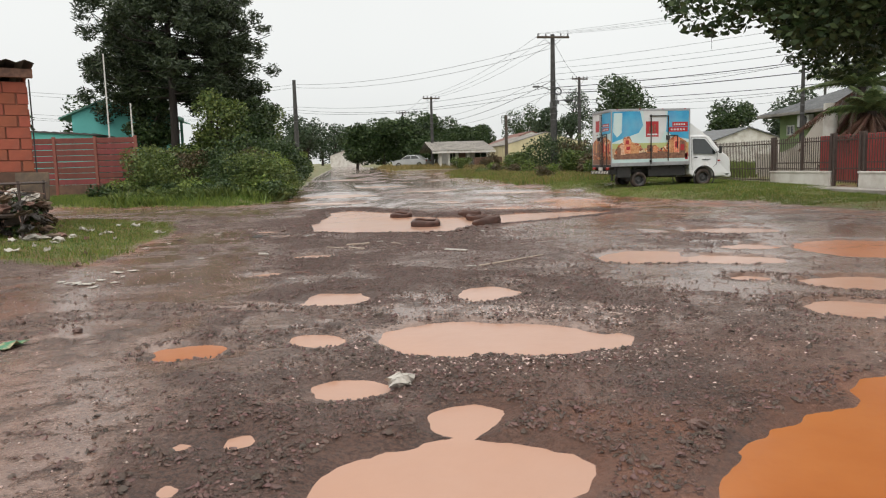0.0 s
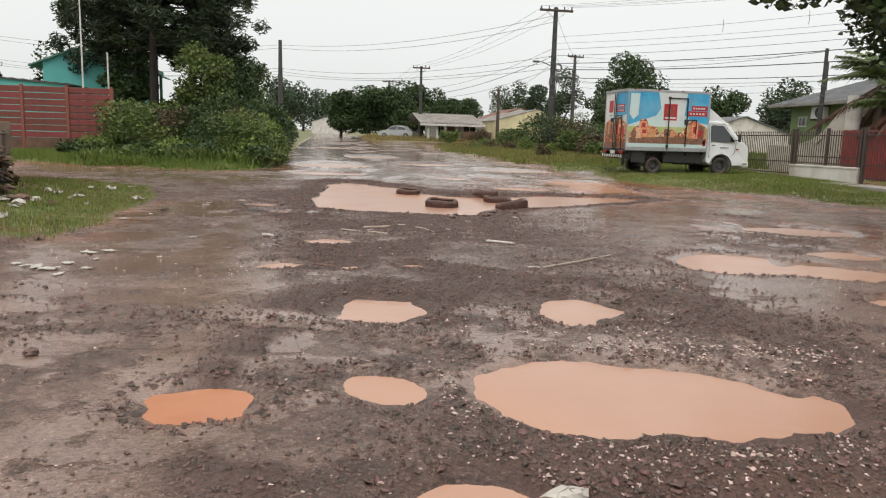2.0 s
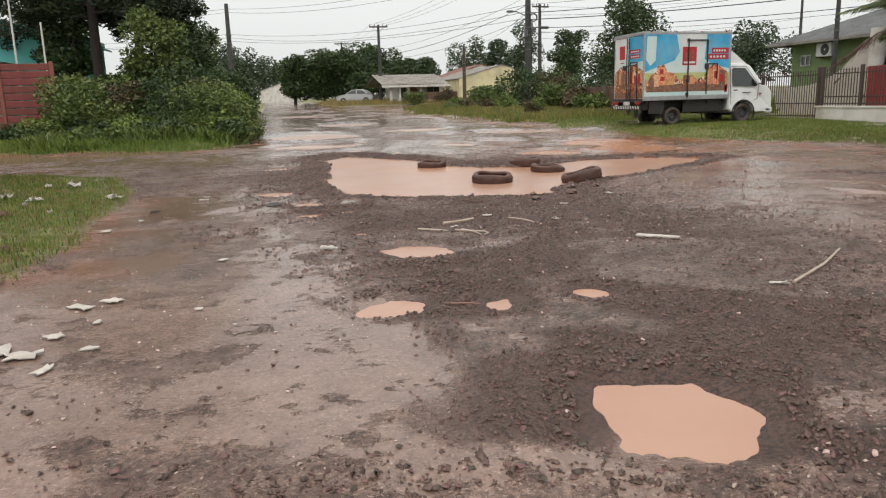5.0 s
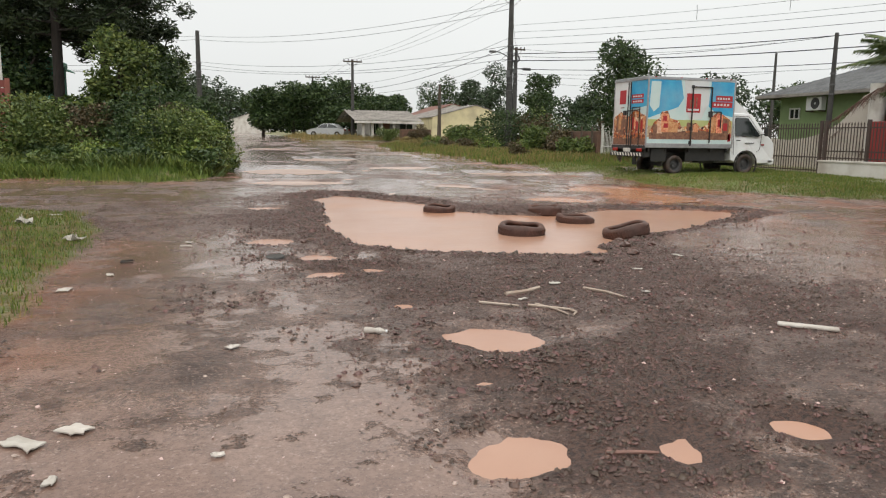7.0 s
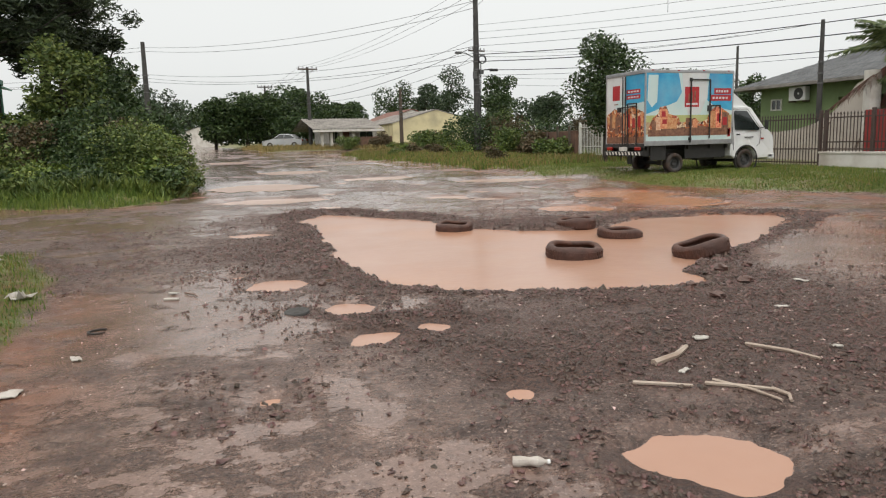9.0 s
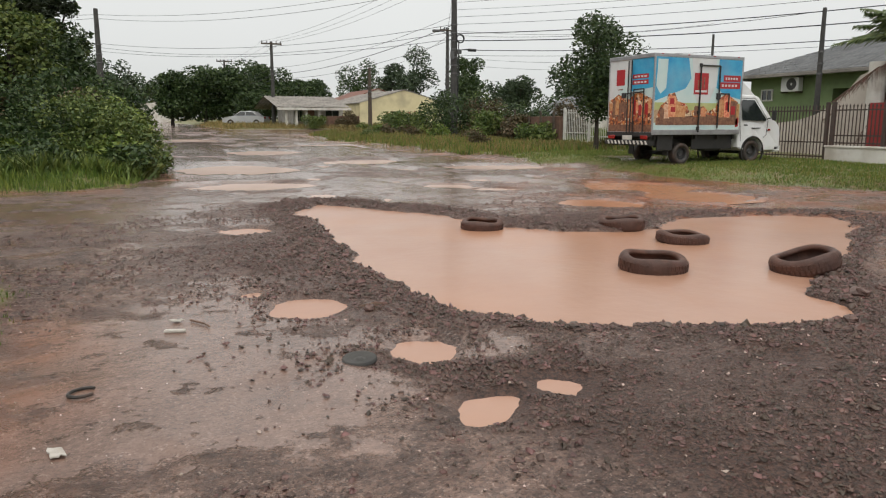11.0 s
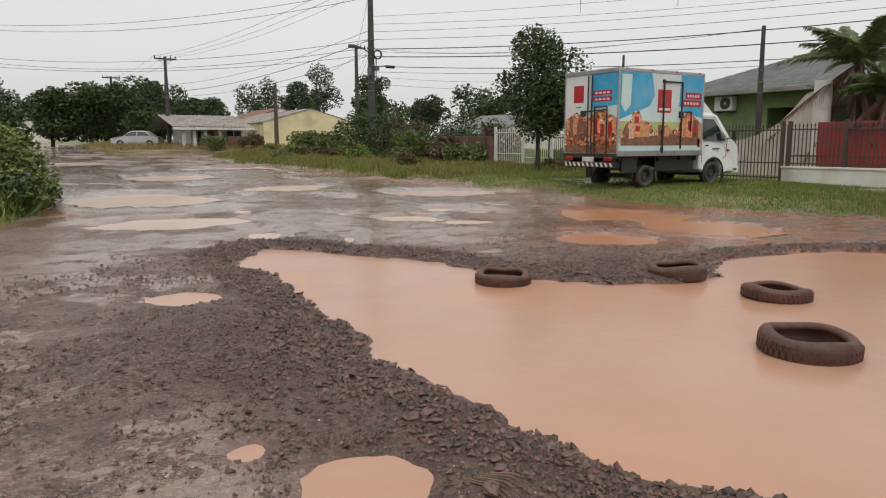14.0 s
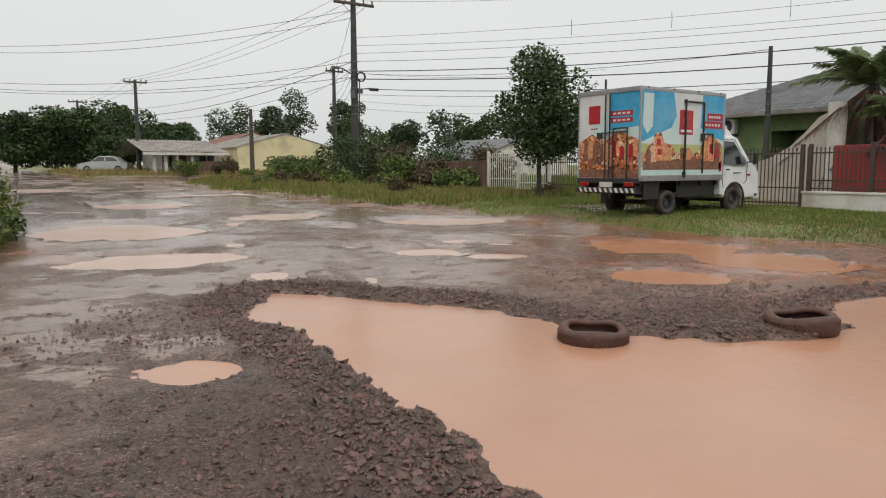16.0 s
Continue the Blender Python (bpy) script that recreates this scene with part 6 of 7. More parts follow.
def shell_points(blobs, n, r, inner=0.45):
    """Points in the outer part of balls (x, y, z, radius), more in the larger ones."""
    blobs = np.asarray(blobs, float)
    w = blobs[:, 3] ** 2
    pick = r.choice(len(blobs), n, p=w / w.sum())
    d = r.normal(size=(n, 3))
    d /= np.linalg.norm(d, axis=1)[:, None]
    d[:, 2] *= 0.8
    rad = blobs[pick, 3] * (inner + (1.05 - inner) * r.random(n) ** 0.6)
    return blobs[pick, :3] + d * rad[:, None]


def tree(x, y, h, trunk_h, rx, mat, seed, label, leaf=0.14, n=6000, blobs=16, rz=None, lean=(0, 0), r_trunk=None, aspect=0.55, bark="bark", name="tree", z0=None, blob_r=0.42):
    r = np.random.default_rng(seed)
    z0 = float(base_z(x, y)) + 0.0 if z0 is None else z0
    t = thing(name, pose(x, y, z0), label, "tree", "trees")
    rz = rz or (h - trunk_h) / 2
    cz = h - rz
    bl = []
    for k in range(blobs):
        a, e, q = r.random() * 6.283, r.normal() * 0.55, r.random() ** 0.5
        bl.append((lean[0] + rx * 0.75 * q * math.cos(a) * math.cos(e), lean[1] + rx * 0.75 * q * math.sin(a) * math.cos(e), cz + rz * 0.8 * np.clip(math.sin(e * 1.6) + 0.25 * r.normal(), -1, 1), rx * blob_r * (0.6 + 0.6 * r.random())))
    bl.append((lean[0], lean[1], cz, rx * 0.5))
    rt = r_trunk or 0.035 * h
    top = Vector((lean[0] * 0.6, lean[1] * 0.6, cz * 0.95))
    mid = Vector((lean[0] * 0.15 + 0.1 * r.normal() * rt * 3, lean[1] * 0.15, trunk_h * 0.6))
    part("trunk", Build().tube([Vector((0, 0, -0.4)), Vector((0, 0, 0.1)), mid, top], [rt * 1.5, rt * 1.15, rt * 0.9, rt * 0.35], 10), MAT[bark], t)
    for k in range(min(9, blobs)):
        b = Vector(bl[k][:3])
        s = mid.lerp(top, 0.15 + 0.8 * r.random())
        part("limb", Build().tube([s, s.lerp(b, 0.5) + Vector((0, 0, 0.08 * h * r.random())), b], [rt * 0.45, rt * 0.28, rt * 0.1], 6), MAT[bark], t)
    c = shell_points(bl, n, r)
    v, f = leaf_arrays(c, leaf, leaf * aspect, r)
    part("crown", fast_mesh("crown", v, f, MAT[mat]), None, t)
    return t


def pine(x, y, h, clear, rad, seed, label, n=36000):
    r = np.random.default_rng(seed)
    z0 = float(base_z(x, y))
    t = thing("pine_tree", pose(x, y, z0), label, "tree", "pine trees")
    part("trunk", Build().tube([(0, 0, -0.4), (0.05, 0, h * 0.4), (0, 0.05, h * 0.75), (0, 0, h)], [0.24, 0.2, 0.13, 0.03], 12), MAT["bark_pine"], t)
    ends = []
    for k in range(46):
        u = k / 46
        z = clear + (h - clear) * u
        reach = rad * (0.55 + 0.5 * math.sin(math.pi * min(1, u * 1.15 + 0.12))) * (1 - 0.75 * max(0, u - 0.55) / 0.45) * (0.7 + 0.45 * r.random())
        a = k * 2.4 + r.random()
        tip = Vector((reach * math.cos(a), reach * math.sin(a), z + reach * (0.12 + 0.2 * r.random()) - 0.2))
        mid = Vector((tip.x * 0.5, tip.y * 0.5, z + reach * 0.02))
        part("limb", Build().tube([(0, 0, z), mid, tip], [0.06, 0.04, 0.015], 5), MAT["bark_pine"], t)
        for q in range(7):
            s = 0.35 + 0.65 * r.random()
            p = Vector((0, 0, z)).lerp(mid, min(1, s * 2)) if s < 0.5 else mid.lerp(tip, s * 2 - 1)
            ends.append((p.x + 0.5 * r.normal(), p.y + 0.5 * r.normal(), p.z + 0.25 * r.normal() + 0.1, 0.30 + 0.32 * r.random()))
    c = shell_points(ends, n, r, 0.1)
    v, f = leaf_arrays(c, 0.30, 0.07, r, 0.35, -0.15)
    part("crown", fast_mesh("crown", v, f, MAT["pine"]), None, t)
    return t


def bush(x, y, h, rad, mat, seed, label, leaf=0.13, n=2600, blobs=9, aspect=0.5, name="bush", stems=6, group="bushes", rag=0.35):
    r = np.random.default_rng(seed)
    z0 = float(base_z(x, y))
    t = thing(name, pose(x, y, z0), label, "bush", group)
    bl = []
    for k in range(blobs):
        a, q = r.random() * 6.283, r.random() ** 0.5
        s = rag + 0.3 * r.random()
        zz = h * (0.15 + 0.75 * r.random()) * (1 - 0.35 * q)
        bl.append((rad * q * 0.8 * math.cos(a), rad * q * 0.8 * math.sin(a), zz, min(rad, h) * s))
    for k in range(stems):
        b = Vector(bl[k % blobs][:3])
        part("stem", Build().tube([(b.x * 0.2, b.y * 0.2, -0.1), b * 0.6, b + Vector((0, 0, 0.15 * h))], [0.03, 0.02, 0.008], 5), MAT["bark"], t)
    c = shell_points(bl, n, r, 0.3)
    c[:, 2] = np.maximum(c[:, 2], 0.03)
    v, f = leaf_arrays(c, leaf, leaf * aspect, r, 0.4)
    part("foliage", fast_mesh("foliage", v, f, MAT[mat]), None, t)
    return t


def palm(x, y, z0, h, seed, fronds=26, reach=1.7, dead=9):
    r = np.random.default_rng(seed)
    t = thing("palm_tree", pose(x, y, z0), "short palm with green fronds above brown hanging dead ones", "palm")
    part("trunk", Build().tube([(0, 0, -0.2), (0.05, 0.02, h * 0.5), (0, 0, h)], [0.2, 0.17, 0.15], 12), MAT["bark"], t)
    for k in range(fronds):
        old = k < dead
        a = k * 2.399 + 0.3 * r.random()
        up = r.uniform(-1.3, -0.5) if old else r.uniform(0.35, 1.4)
        L = reach * (0.8 + 0.4 * r.random())
        d = Vector((math.cos(a), math.sin(a), 0))
        pts = []
        for s in np.linspace(0, 1, 8):
            out = L * (s * math.cos(up) + 0.15 * s * s)
            zz = L * (s * math.sin(up) - (0.42 if not old else 0.25) * s * s)
            pts.append(Vector((0, 0, h)) + d * out + Vector((0, 0, zz)))
        b = Build().tube(pts, [0.022 * (1 - 0.8 * i / 7) for i in range(8)], 4)
        for i in range(64):
            s = 0.12 + 0.88 * i / 64
            j = min(6, int(s * 7))
            p = pts[j].lerp(pts[j + 1], s * 7 - j)
            ax = (pts[j + 1] - pts[j]).normalized()
            sd = ax.cross(Vector((0, 0, 1))).normalized()
            for sgn in (-1, 1):
                w = 0.42 * math.sin(math.pi * (0.12 + 0.8 * s)) * (0.8 + 0.4 * r.random())
                tip = p + sd * sgn * w * 0.8 + ax * w * 0.55 + Vector((0, 0, (-0.45 if not old else -0.8) * w + 0.05 * r.normal()))
                q = ax * 0.014
                b.add([p - q, p + q, p.lerp(tip, 0.5) + q + Vector((0, 0, 0.03)), tip], [(0, 1, 2, 3)])
        part("dead_frond" if old else "frond", b, MAT["palm_dead" if old else "palm"], t, "dry brown frond" if old else "")
    return t


def blades(name, n, box, mask, height, width, mat, seed, label, lean=0.45):
    """Single blades of grass strewn over a stretch of ground where the mask allows."""
    r = np.random.default_rng(seed)
    x, y = r.uniform(box[0], box[1], n), r.uniform(box[2], box[3], n)
    keep = mask(x, y) > r.random(n) * 0.9 + 0.05
    x, y = x[keep], y[keep]
    n = len(x)
    z = ground_z(x.copy(), y.copy(), False) - 0.01
    a = r.random(n) * 6.283
    h = height * (0.45 + 0.9 * r.random(n)) * (0.6 + 0.8 * vnoise(x, y, 0.7, 3))
    l = lean * h * r.random(n)
    b = r.random(n) * 6.283
    w = width * (0.6 + 0.8 * r.random(n))
    base = np.stack([x, y, z], 1)
    side = np.stack([np.cos(a), np.sin(a), np.zeros(n)], 1) * w[:, None] / 2
    top = base + np.stack([l * np.cos(b), l * np.sin(b), h], 1)
    v = np.stack([base - side, base + side, top], 1).reshape(-1, 3)
    return single(name, fast_mesh(name, v, np.arange(3 * n).reshape(n, 3), MAT[mat]), None, label, "grass", kind="stuff")


# pines and bushes on the left
pine(-8.0, 41.5, 12.6, 4.7, 4.3, 1, "tall dark pine with a bare trunk and ragged crown")
pine(-6.4, 43.6, 11.8, 4.8, 3.9, 2, "dark pine standing close to another pine")
pine(-10.6, 45.5, 10.2, 4.2, 3.2, 3, "dark pine behind the slab fence", 24000)
tree(-5.3, 38.5, 4.9, 0.8, 1.9, "leaf_mid", 11, "dense yellowish-green tree among roadside bushes", 0.17, 6000, 18)
tree(-4.2, 43.5, 5.0, 0.9, 1.6, "leaf_dark", 12, "dark green tree among roadside bushes", 0.17, 6500, 16)
tree(-4.9, 54.0, 6.0, 0.8, 1.8, "leaf_dark", 13, "dark green tree by the far roadside", 0.2, 5000, 14)
tree(-5.2, 50.0, 7.8, 1.5, 2.2, "leaf_dark", 14, "tall thin dark tree behind the bushes", 0.2, 4500, 14)
tree(-4.7, 62.0, 5.6, 0.8, 1.8, "leaf_mid", 15, "green tree by the far roadside", 0.22, 4000, 14)
tree(-2.2, 86.0, 6.3, 0.8, 3.0, "leaf_far", 16, "green roadside tree far down the street", 0.3, 3000, 12)
tree(-3.5, 105.0, 6.2, 0.8, 3.5, "leaf_far", 17, "green roadside tree far down the street", 0.35, 2500, 12)
tree(-9.6, 42.5, 5.2, 1.0, 1.6, "leaf_dark", 18, "dark tree behind the slab fence", 0.2, 5000, 14)
rr = np.random.default_rng(21)
for k in range(15):
    u = k / 14
    x = -7.4 + 5.2 * u + 0.25 * rr.normal()
    y = 31.6 - 1.0 * u + 0.7 * rr.normal() + (1.6 if k % 2 else 0)
    bush(x, y, 1.5 + 0.9 * rr.random(), 1.15, ["leaf_dark", "dry", "leaf_mid", "leaf_dark", "leaf_mid"][k % 5], 100 + k,
         "overgrown dry brown roadside bush" if k % 5 == 1 else "overgrown green roadside bush", 0.11, 4800, 12, 0.55)
for k in range(16):
    y = 29.5 + k * 2.1
    x = float(left_edge(y)) - 1.35 - 0.35 * rr.random()
    bush(x, y, 1.15 + 0.8 * rr.random() + 0.03 * k, 1.0, ["leaf_mid", "leaf_dark", "leaf_light"][k % 3], 140 + k, "leafy green bush along the road edge", 0.095 if k < 6 else 0.15, 5200 if k < 6 else 2600, 12, 0.5)
for k in range(12):
    x, y = -7.5 + 6.2 * rr.random(), 34.0 + 7 * rr.random()
    bush(x, y, 2.2 + 1.4 * rr.random(), 1.5, ["leaf_dark", "leaf_mid", "leaf_dark"][k % 3], 170 + k, "tall dark bush under the pines", 0.18, 2600, 10, 0.5)
for k in range(54):
    x = -8.2 + 7.0 * k / 53 + 0.25 * rr.normal()
    y = 28.4 + 0.28 * max(0, -2 - x) + 0.9 * rr.normal()
    bush(min(x, float(left_edge(y)) - 0.35), y + 0.6, 0.42 + 0.4 * rr.random(), 0.5 + 0.3 * rr.random(), ["leaf_mid", "leaf_light", "grass", "leaf_dark"][k % 4], 600 + k, "low broad-leaved weed clump on the verge", 0.10 + 0.06 * rr.random(), 900, 9, 0.42, "weed_clump", 4, "weed clumps")

# right-hand side
tree(14.2, 32.3, 4.7, 1.1, 1.6, "leaf_dark", 31, "small dense dark-leaved tree on the verge", 0.12, 13000, 30, None, (0, 0), 0.09, 0.6, blob_r=0.5)
tree(12.9, 12.4, 8.6, 2.4, 4.6, "leaf_dark", 32, "large dark tree overhanging the street corner", 0.17, 52000, 44, 2.55, (-2.2, -0.4), 0.26, 0.5, blob_r=0.25)
palm(20.95, 25.0, 0.2, 3.7, 41, 44, 2.3, 16)
palm(20.45, 23.8, 0.2, 2.7, 42, 44, 1.5, 28)
palm(20.8, 19.9, 0.2, 2.8, 43, 32, 2.0, 20)
for k, (x, y, h, q, mt) in enumerate(((15.2, 46.8, 2.9, 1.4, "leaf_dark"), (16.9, 46.0, 2.6, 1.3, "dry"), (17.2, 50.5, 3.6, 1.6, "leaf_dark"), (15.6, 44.0, 1.9, 1.1, "leaf_mid"), (17.9, 43.5, 2.3, 1.2, "leaf_dark"),
                                      (16.0, 41.5, 1.6, 0.9, "dry"), (14.6, 50.0, 2.4, 1.2, "leaf_mid"), (18.8, 40.5, 2.2, 1.2, "dry"), (15.9, 39.2, 1.4, 0.8, "leaf_mid"), (20.0, 46.0, 3.0, 1.6, "leaf_dark"),
                                      (14.8, 55.0, 1.6, 1.0, "leaf_mid"), (16.5, 60.0, 1.8, 1.1, "leaf_mid"), (19.5, 52.0, 3.0, 1.6, "leaf_mid"), (13.8, 71.8, 1.3, 0.9, "leaf_mid"), (16.8, 72.0, 1.9, 1.0, "dry"))):
    bush(x, y, h, q, mt, 230 + k, "ragged dry brown shrub by the roadside" if mt == "dry" else "ragged green shrub around the utility pole", 0.16, 2200, 10, 0.5)
for k in range(26):
    y = 33 + 30 * rr.random()
    x = float(right_edge(y)) + 1.2 + 5 * rr.random()
    bush(x, y, 0.5 + 0.4 * rr.random(), 0.6, ["grass", "dry", "leaf_mid", "grass_dry"][k % 4], 260 + k, "tuft of tall weeds on the grassy bank", 0.16, 450, 6, 0.3, "weed_clump", 3, "weed clumps")
# far trees
for k, (x, y, h, q) in enumerate(((4.4, 100, 5.6, 3.0), (8.0, 99, 6.0, 3.5), (12.4, 97, 6.6, 3.8), (15.6, 101, 6.9, 3.4), (10.5, 106, 6.6, 3.6), (20.5, 108, 5.6, 3.0), (24.5, 112, 5.6, 3.0))):
    tree(x, y, h, 1.2, q, "leaf_dark", 300 + k, "broad dark green tree beyond the parked car", 0.34, 7500, 22)
for k, (x, y, h, q) in enumerate(((33, 116, 9.2, 3.8), (40, 114, 11.4, 3.8), (44, 103, 9.4, 2.6), (40, 82, 5.2, 2.6), (47, 79, 5.6, 3.0), (52, 74, 7.2, 3.6), (58, 70, 6.6, 3.4), (30, 97, 7.2, 2.6), (60, 52, 7.0, 3.4), (66, 44, 7.8, 3.6), (44, 38, 7.0, 2.0), (50, 34, 6.6, 3.0), (38, 92, 6.0, 2.6))):
    tree(x, y, h, 1.3, q, "leaf_far" if k % 2 else "leaf_dark", 320 + k, "distant green tree behind the houses", 0.34, 4200, 16)
for k in range(18):
    x, y = -14 + 3.3 * k, 170 + 40 * rr.random() + abs(k - 5) * 2
    tree(x, y, 8.0 + 3 * rr.random(), 1.0, 5.0, "leaf_far", 340 + k, "far tree on the horizon", 0.6, 1300, 12)
for k in range(12):
    x, y = 60 + 9 * k, 120 - 7 * k + 10 * rr.random()
    tree(x, y, 7.5 + 3 * rr.random(), 1.0, 5.0, "leaf_far", 360 + k, "far tree on the horizon", 0.6, 1300, 12)
for k in range(7):
    x, y = -16 - 5 * k, 50 + 6 * rr.random()
    tree(x, y, 6 + 3 * rr.random(), 1.0, 3.2, "leaf_dark", 380 + k, "dark tree behind the turquoise house", 0.3, 2600, 12)

# grass
blades("lawn_grass", 42000, (-8, -2.6, 9.6, 19.5), grass_mask, 0.055, 0.014, "grass", 51, "short patchy grass strewn with litter")
blades("lawn_grass", 14000, (-8, -2.6, 9.6, 19.5), grass_mask, 0.06, 0.012, "grass_dry", 52, "yellowed blades among short grass")
blades("verge_grass", 70000, (-13, 0, 24.4, 31.5), grass_mask, 0.13, 0.022, "grass", 53, "green verge grass before the bushes")
blades("verge_weeds", 46000, (-7.6, 0, 26.2, 32), lambda x, y: grass_mask(x, y) * sstep(0.35, 0.6, fbm(x, y, 1.3, 3, 101)) * sstep(0.3, 1.3, left_edge(y) - x + 0.6), 0.24, 0.05, "grass", 60, "lush weeds on the left verge", 1.0)
blades("verge_weeds", 22000, (-7.6, 0, 26.8, 32.5), lambda x, y: grass_mask(x, y) * sstep(0.4, 0.6, fbm(x, y, 0.9, 3, 107)), 0.32, 0.09, "leaf_mid", 61, "broad-leaved green weeds before the bushes", 1.3)
blades("verge_grass", 90000, (9.5, 17.1, 16, 33), grass_mask, 0.055, 0.02, "grass", 54, "short green grass around the parked truck")
blades("verge_grass", 22000, (9.5, 17.1, 12, 33), grass_mask, 0.055, 0.018, "grass_dry", 55, "yellowed blades among the verge grass")
blades("bank_grass", 60000, (8.5, 17, 32, 63), grass_mask, 0.17, 0.045, "grass", 56, "long wild grass on the roadside bank")
blades("bank_grass", 26000, (8.5, 17, 32, 63), grass_mask, 0.22, 0.045, "grass_dry", 57, "long yellowed grass on the roadside bank")
blades("bank_grass", 22000, (6, 30, 71, 96), grass_mask, 0.35, 0.07, "grass_dry", 58, "long yellowish grass on the far verge")
blades("yard_grass", 24000, (17.4, 34, 30, 60), grass_mask, 0.3, 0.06, "grass", 59, "rough grass in the yard behind the gate")


# ---------------------------------------------------------------- loose stones
def stones(name, x, y, size, mat, seed, label, sink=0.15):
    """Angular stones lying on the ground, each of its own size and turn."""
    r = np.random.default_rng(seed)
    n = len(x)
    z = ground_z(np.array(x, float), np.array(y, float))
    base = np.array([(1, 0, 0), (0, 1, 0), (-1, 0, 0), (0, -1, 0), (0.3, 0.2, 1), (0.6, 0.6, 0.5), (-0.6, -0.5, 0.55)], float)
    tri = np.array([(0, 5, 4), (5, 1, 4), (1, 2, 4), (2, 6, 4), (6, 3, 4), (3, 0, 4), (0, 1, 5), (2, 3, 6)])
    a = r.random(n) * 6.283
    s = np.stack([size * (0.7 + 0.6 * r.random(n)), size * (0.5 + 0.6 * r.random(n)), size * (0.45 + 0.45 * r.random(n))], 1)
    p = (base[None] + 0.28 * r.normal(size=(n, 7, 3))) * s[:, None, :]
    ca, sa = np.cos(a)[:, None], np.sin(a)[:, None]
    q = np.stack([p[..., 0] * ca - p[..., 1] * sa, p[..., 0] * sa + p[..., 1] * ca, p[..., 2]], -1)
    q = q + np.stack([x, y, z + (0.5 - sink) * s[:, 2]], 1)[:, None]
    f = tri[None] + 7 * np.arange(n)[:, None, None]
    return single(name, fast_mesh(name, q.reshape(-1, 3), f.reshape(-1, 3), MAT[mat]), None, label, "gravel", kind="stuff")


rs = np.random.default_rng(77)


def strew(n, x0, x1, y0, y1, chance, most):
    """Places where stones lie: n tries, kept by the chance that the place gives."""
    x, y = rs.uniform(x0, x1, n), rs.uniform(y0, y1, n)
    keep = chance(x, y) > rs.random(n)
    return x[keep][:most], y[keep][:most]


dry_land = lambda x, y, d=0.02: (water_depth(x, y) < d) * (grass_mask(x, y) < 0.3)
x, y = strew(240000, -2, 6.5, 1.8, 14.6, lambda x, y: rim_gravel(x, y)[0] ** 1.3 * dry_land(x, y), 62000)
stones("gravel", x, y, 0.0035 + 0.011 * rs.random(len(x)) ** 2.5, "stone", 1, "dark wet gravel covering the broken street")
x, y = strew(120000, -2, 8, 13, 23, lambda x, y: rim_gravel(x, y)[0] ** 1.6 * dry_land(x, y, 0.05), 28000)
stones("gravel", x, y, 0.007 + 0.015 * rs.random(len(x)) ** 2.5, "stone", 6, "dark wet gravel heaped round the great puddle")
x, y = rs.uniform(-3, 8, 80000), rs.uniform(12, 22.8, 80000)
ring = rim_gravel(x, y)[1]
keep = (ring < 0.07) & (ring > -0.34) & (rs.random(80000) < 0.6)
x, y = x[keep][:6500], y[keep][:6500]
stones("gravel", x, y, 0.010 + 0.026 * rs.random(len(x)) ** 3, "stone", 2, "broken lumps of old asphalt along the puddle's edge")
x, y = strew(150000, -3.6, 8, 1.4, 22, lambda x, y: dry_land(x, y) * sstep(0.42, 0.56, fbm(x, y, 1.1, 3, 91)) * (1 - 0.85 * worn(x, y)) * 0.8, 27000)
stones("gravel", x, y, 0.005 + 0.018 * rs.random(len(x)) ** 3, "stone", 3, "scattered dark chips of asphalt on the street")
x, y = strew(300000, -1.5, 5.5, 1.8, 16, lambda x, y: (np.abs(water_depth(x, y) + 0.03) < 0.075) * 0.5, 9000)
stones("gravel", x, y, 0.006 + 0.016 * rs.random(len(x)) ** 2.5, "stone", 5, "stones lying in the wet rims of the potholes")
along = rs.random(900)
x = np.concatenate([1.5 + 1.4 * along[:500] + rs.normal(0, 0.14, 500), 0.30 + 0.75 * along[500:] + rs.normal(0, 0.10, 400), rs.normal(1.6, 0.8, 500), rs.normal(2.4, 1.3, 500), rs.uniform(-3, 6, 1500), rs.normal(3.2, 0.9, 300), rs.uniform(0.2, 2.6, 700)])
y = np.concatenate([5.55 - 0.55 * along[:500] + rs.normal(0, 0.10, 500), 4.95 - 0.75 * along[500:] + rs.normal(0, 0.10, 400), rs.normal(3.8, 0.22, 500), rs.normal(11.7, 0.9, 500), rs.uniform(2, 16, 1500), rs.normal(4.4, 0.6, 300), rs.uniform(3.6, 6.4, 700)])
keep = water_depth(x, y) < 0.02
stones("pebbles", x[keep], y[keep], 0.004 + 0.010 * rs.random(int(keep.sum())) ** 2, "pebble", 4, "pale pebbles strewn beside the potholes")


def lump(seed, sx, sy, sz, rough=0.25, n=12):
    """A crumpled rounded lump."""
    r = np.random.default_rng(seed)
    b = Build()
    rings, seg = 6, n
    verts = []
    for i in range(rings + 1):
        t = math.pi * i / rings
        for k in range(seg):
            a = 2 * math.pi * k / seg
            d = 1 + rough * r.normal() * (0 if i in (0, rings) else 1)
            verts.append((sx * math.sin(t) * math.cos(a) * d, sy * math.sin(t) * math.sin(a) * d, sz * math.cos(t) * (1 + 0.5 * rough * r.normal())))
    faces = [(i * seg + k, i * seg + (k + 1) % seg, (i + 1) * seg + (k + 1) % seg, (i + 1) * seg + k) for i in range(rings) for k in range(seg)]
    return b.add(verts, faces)


def on_ground(x, y):
    return float(ground_z(np.array([float(x)]), np.array([float(y)]))[0])


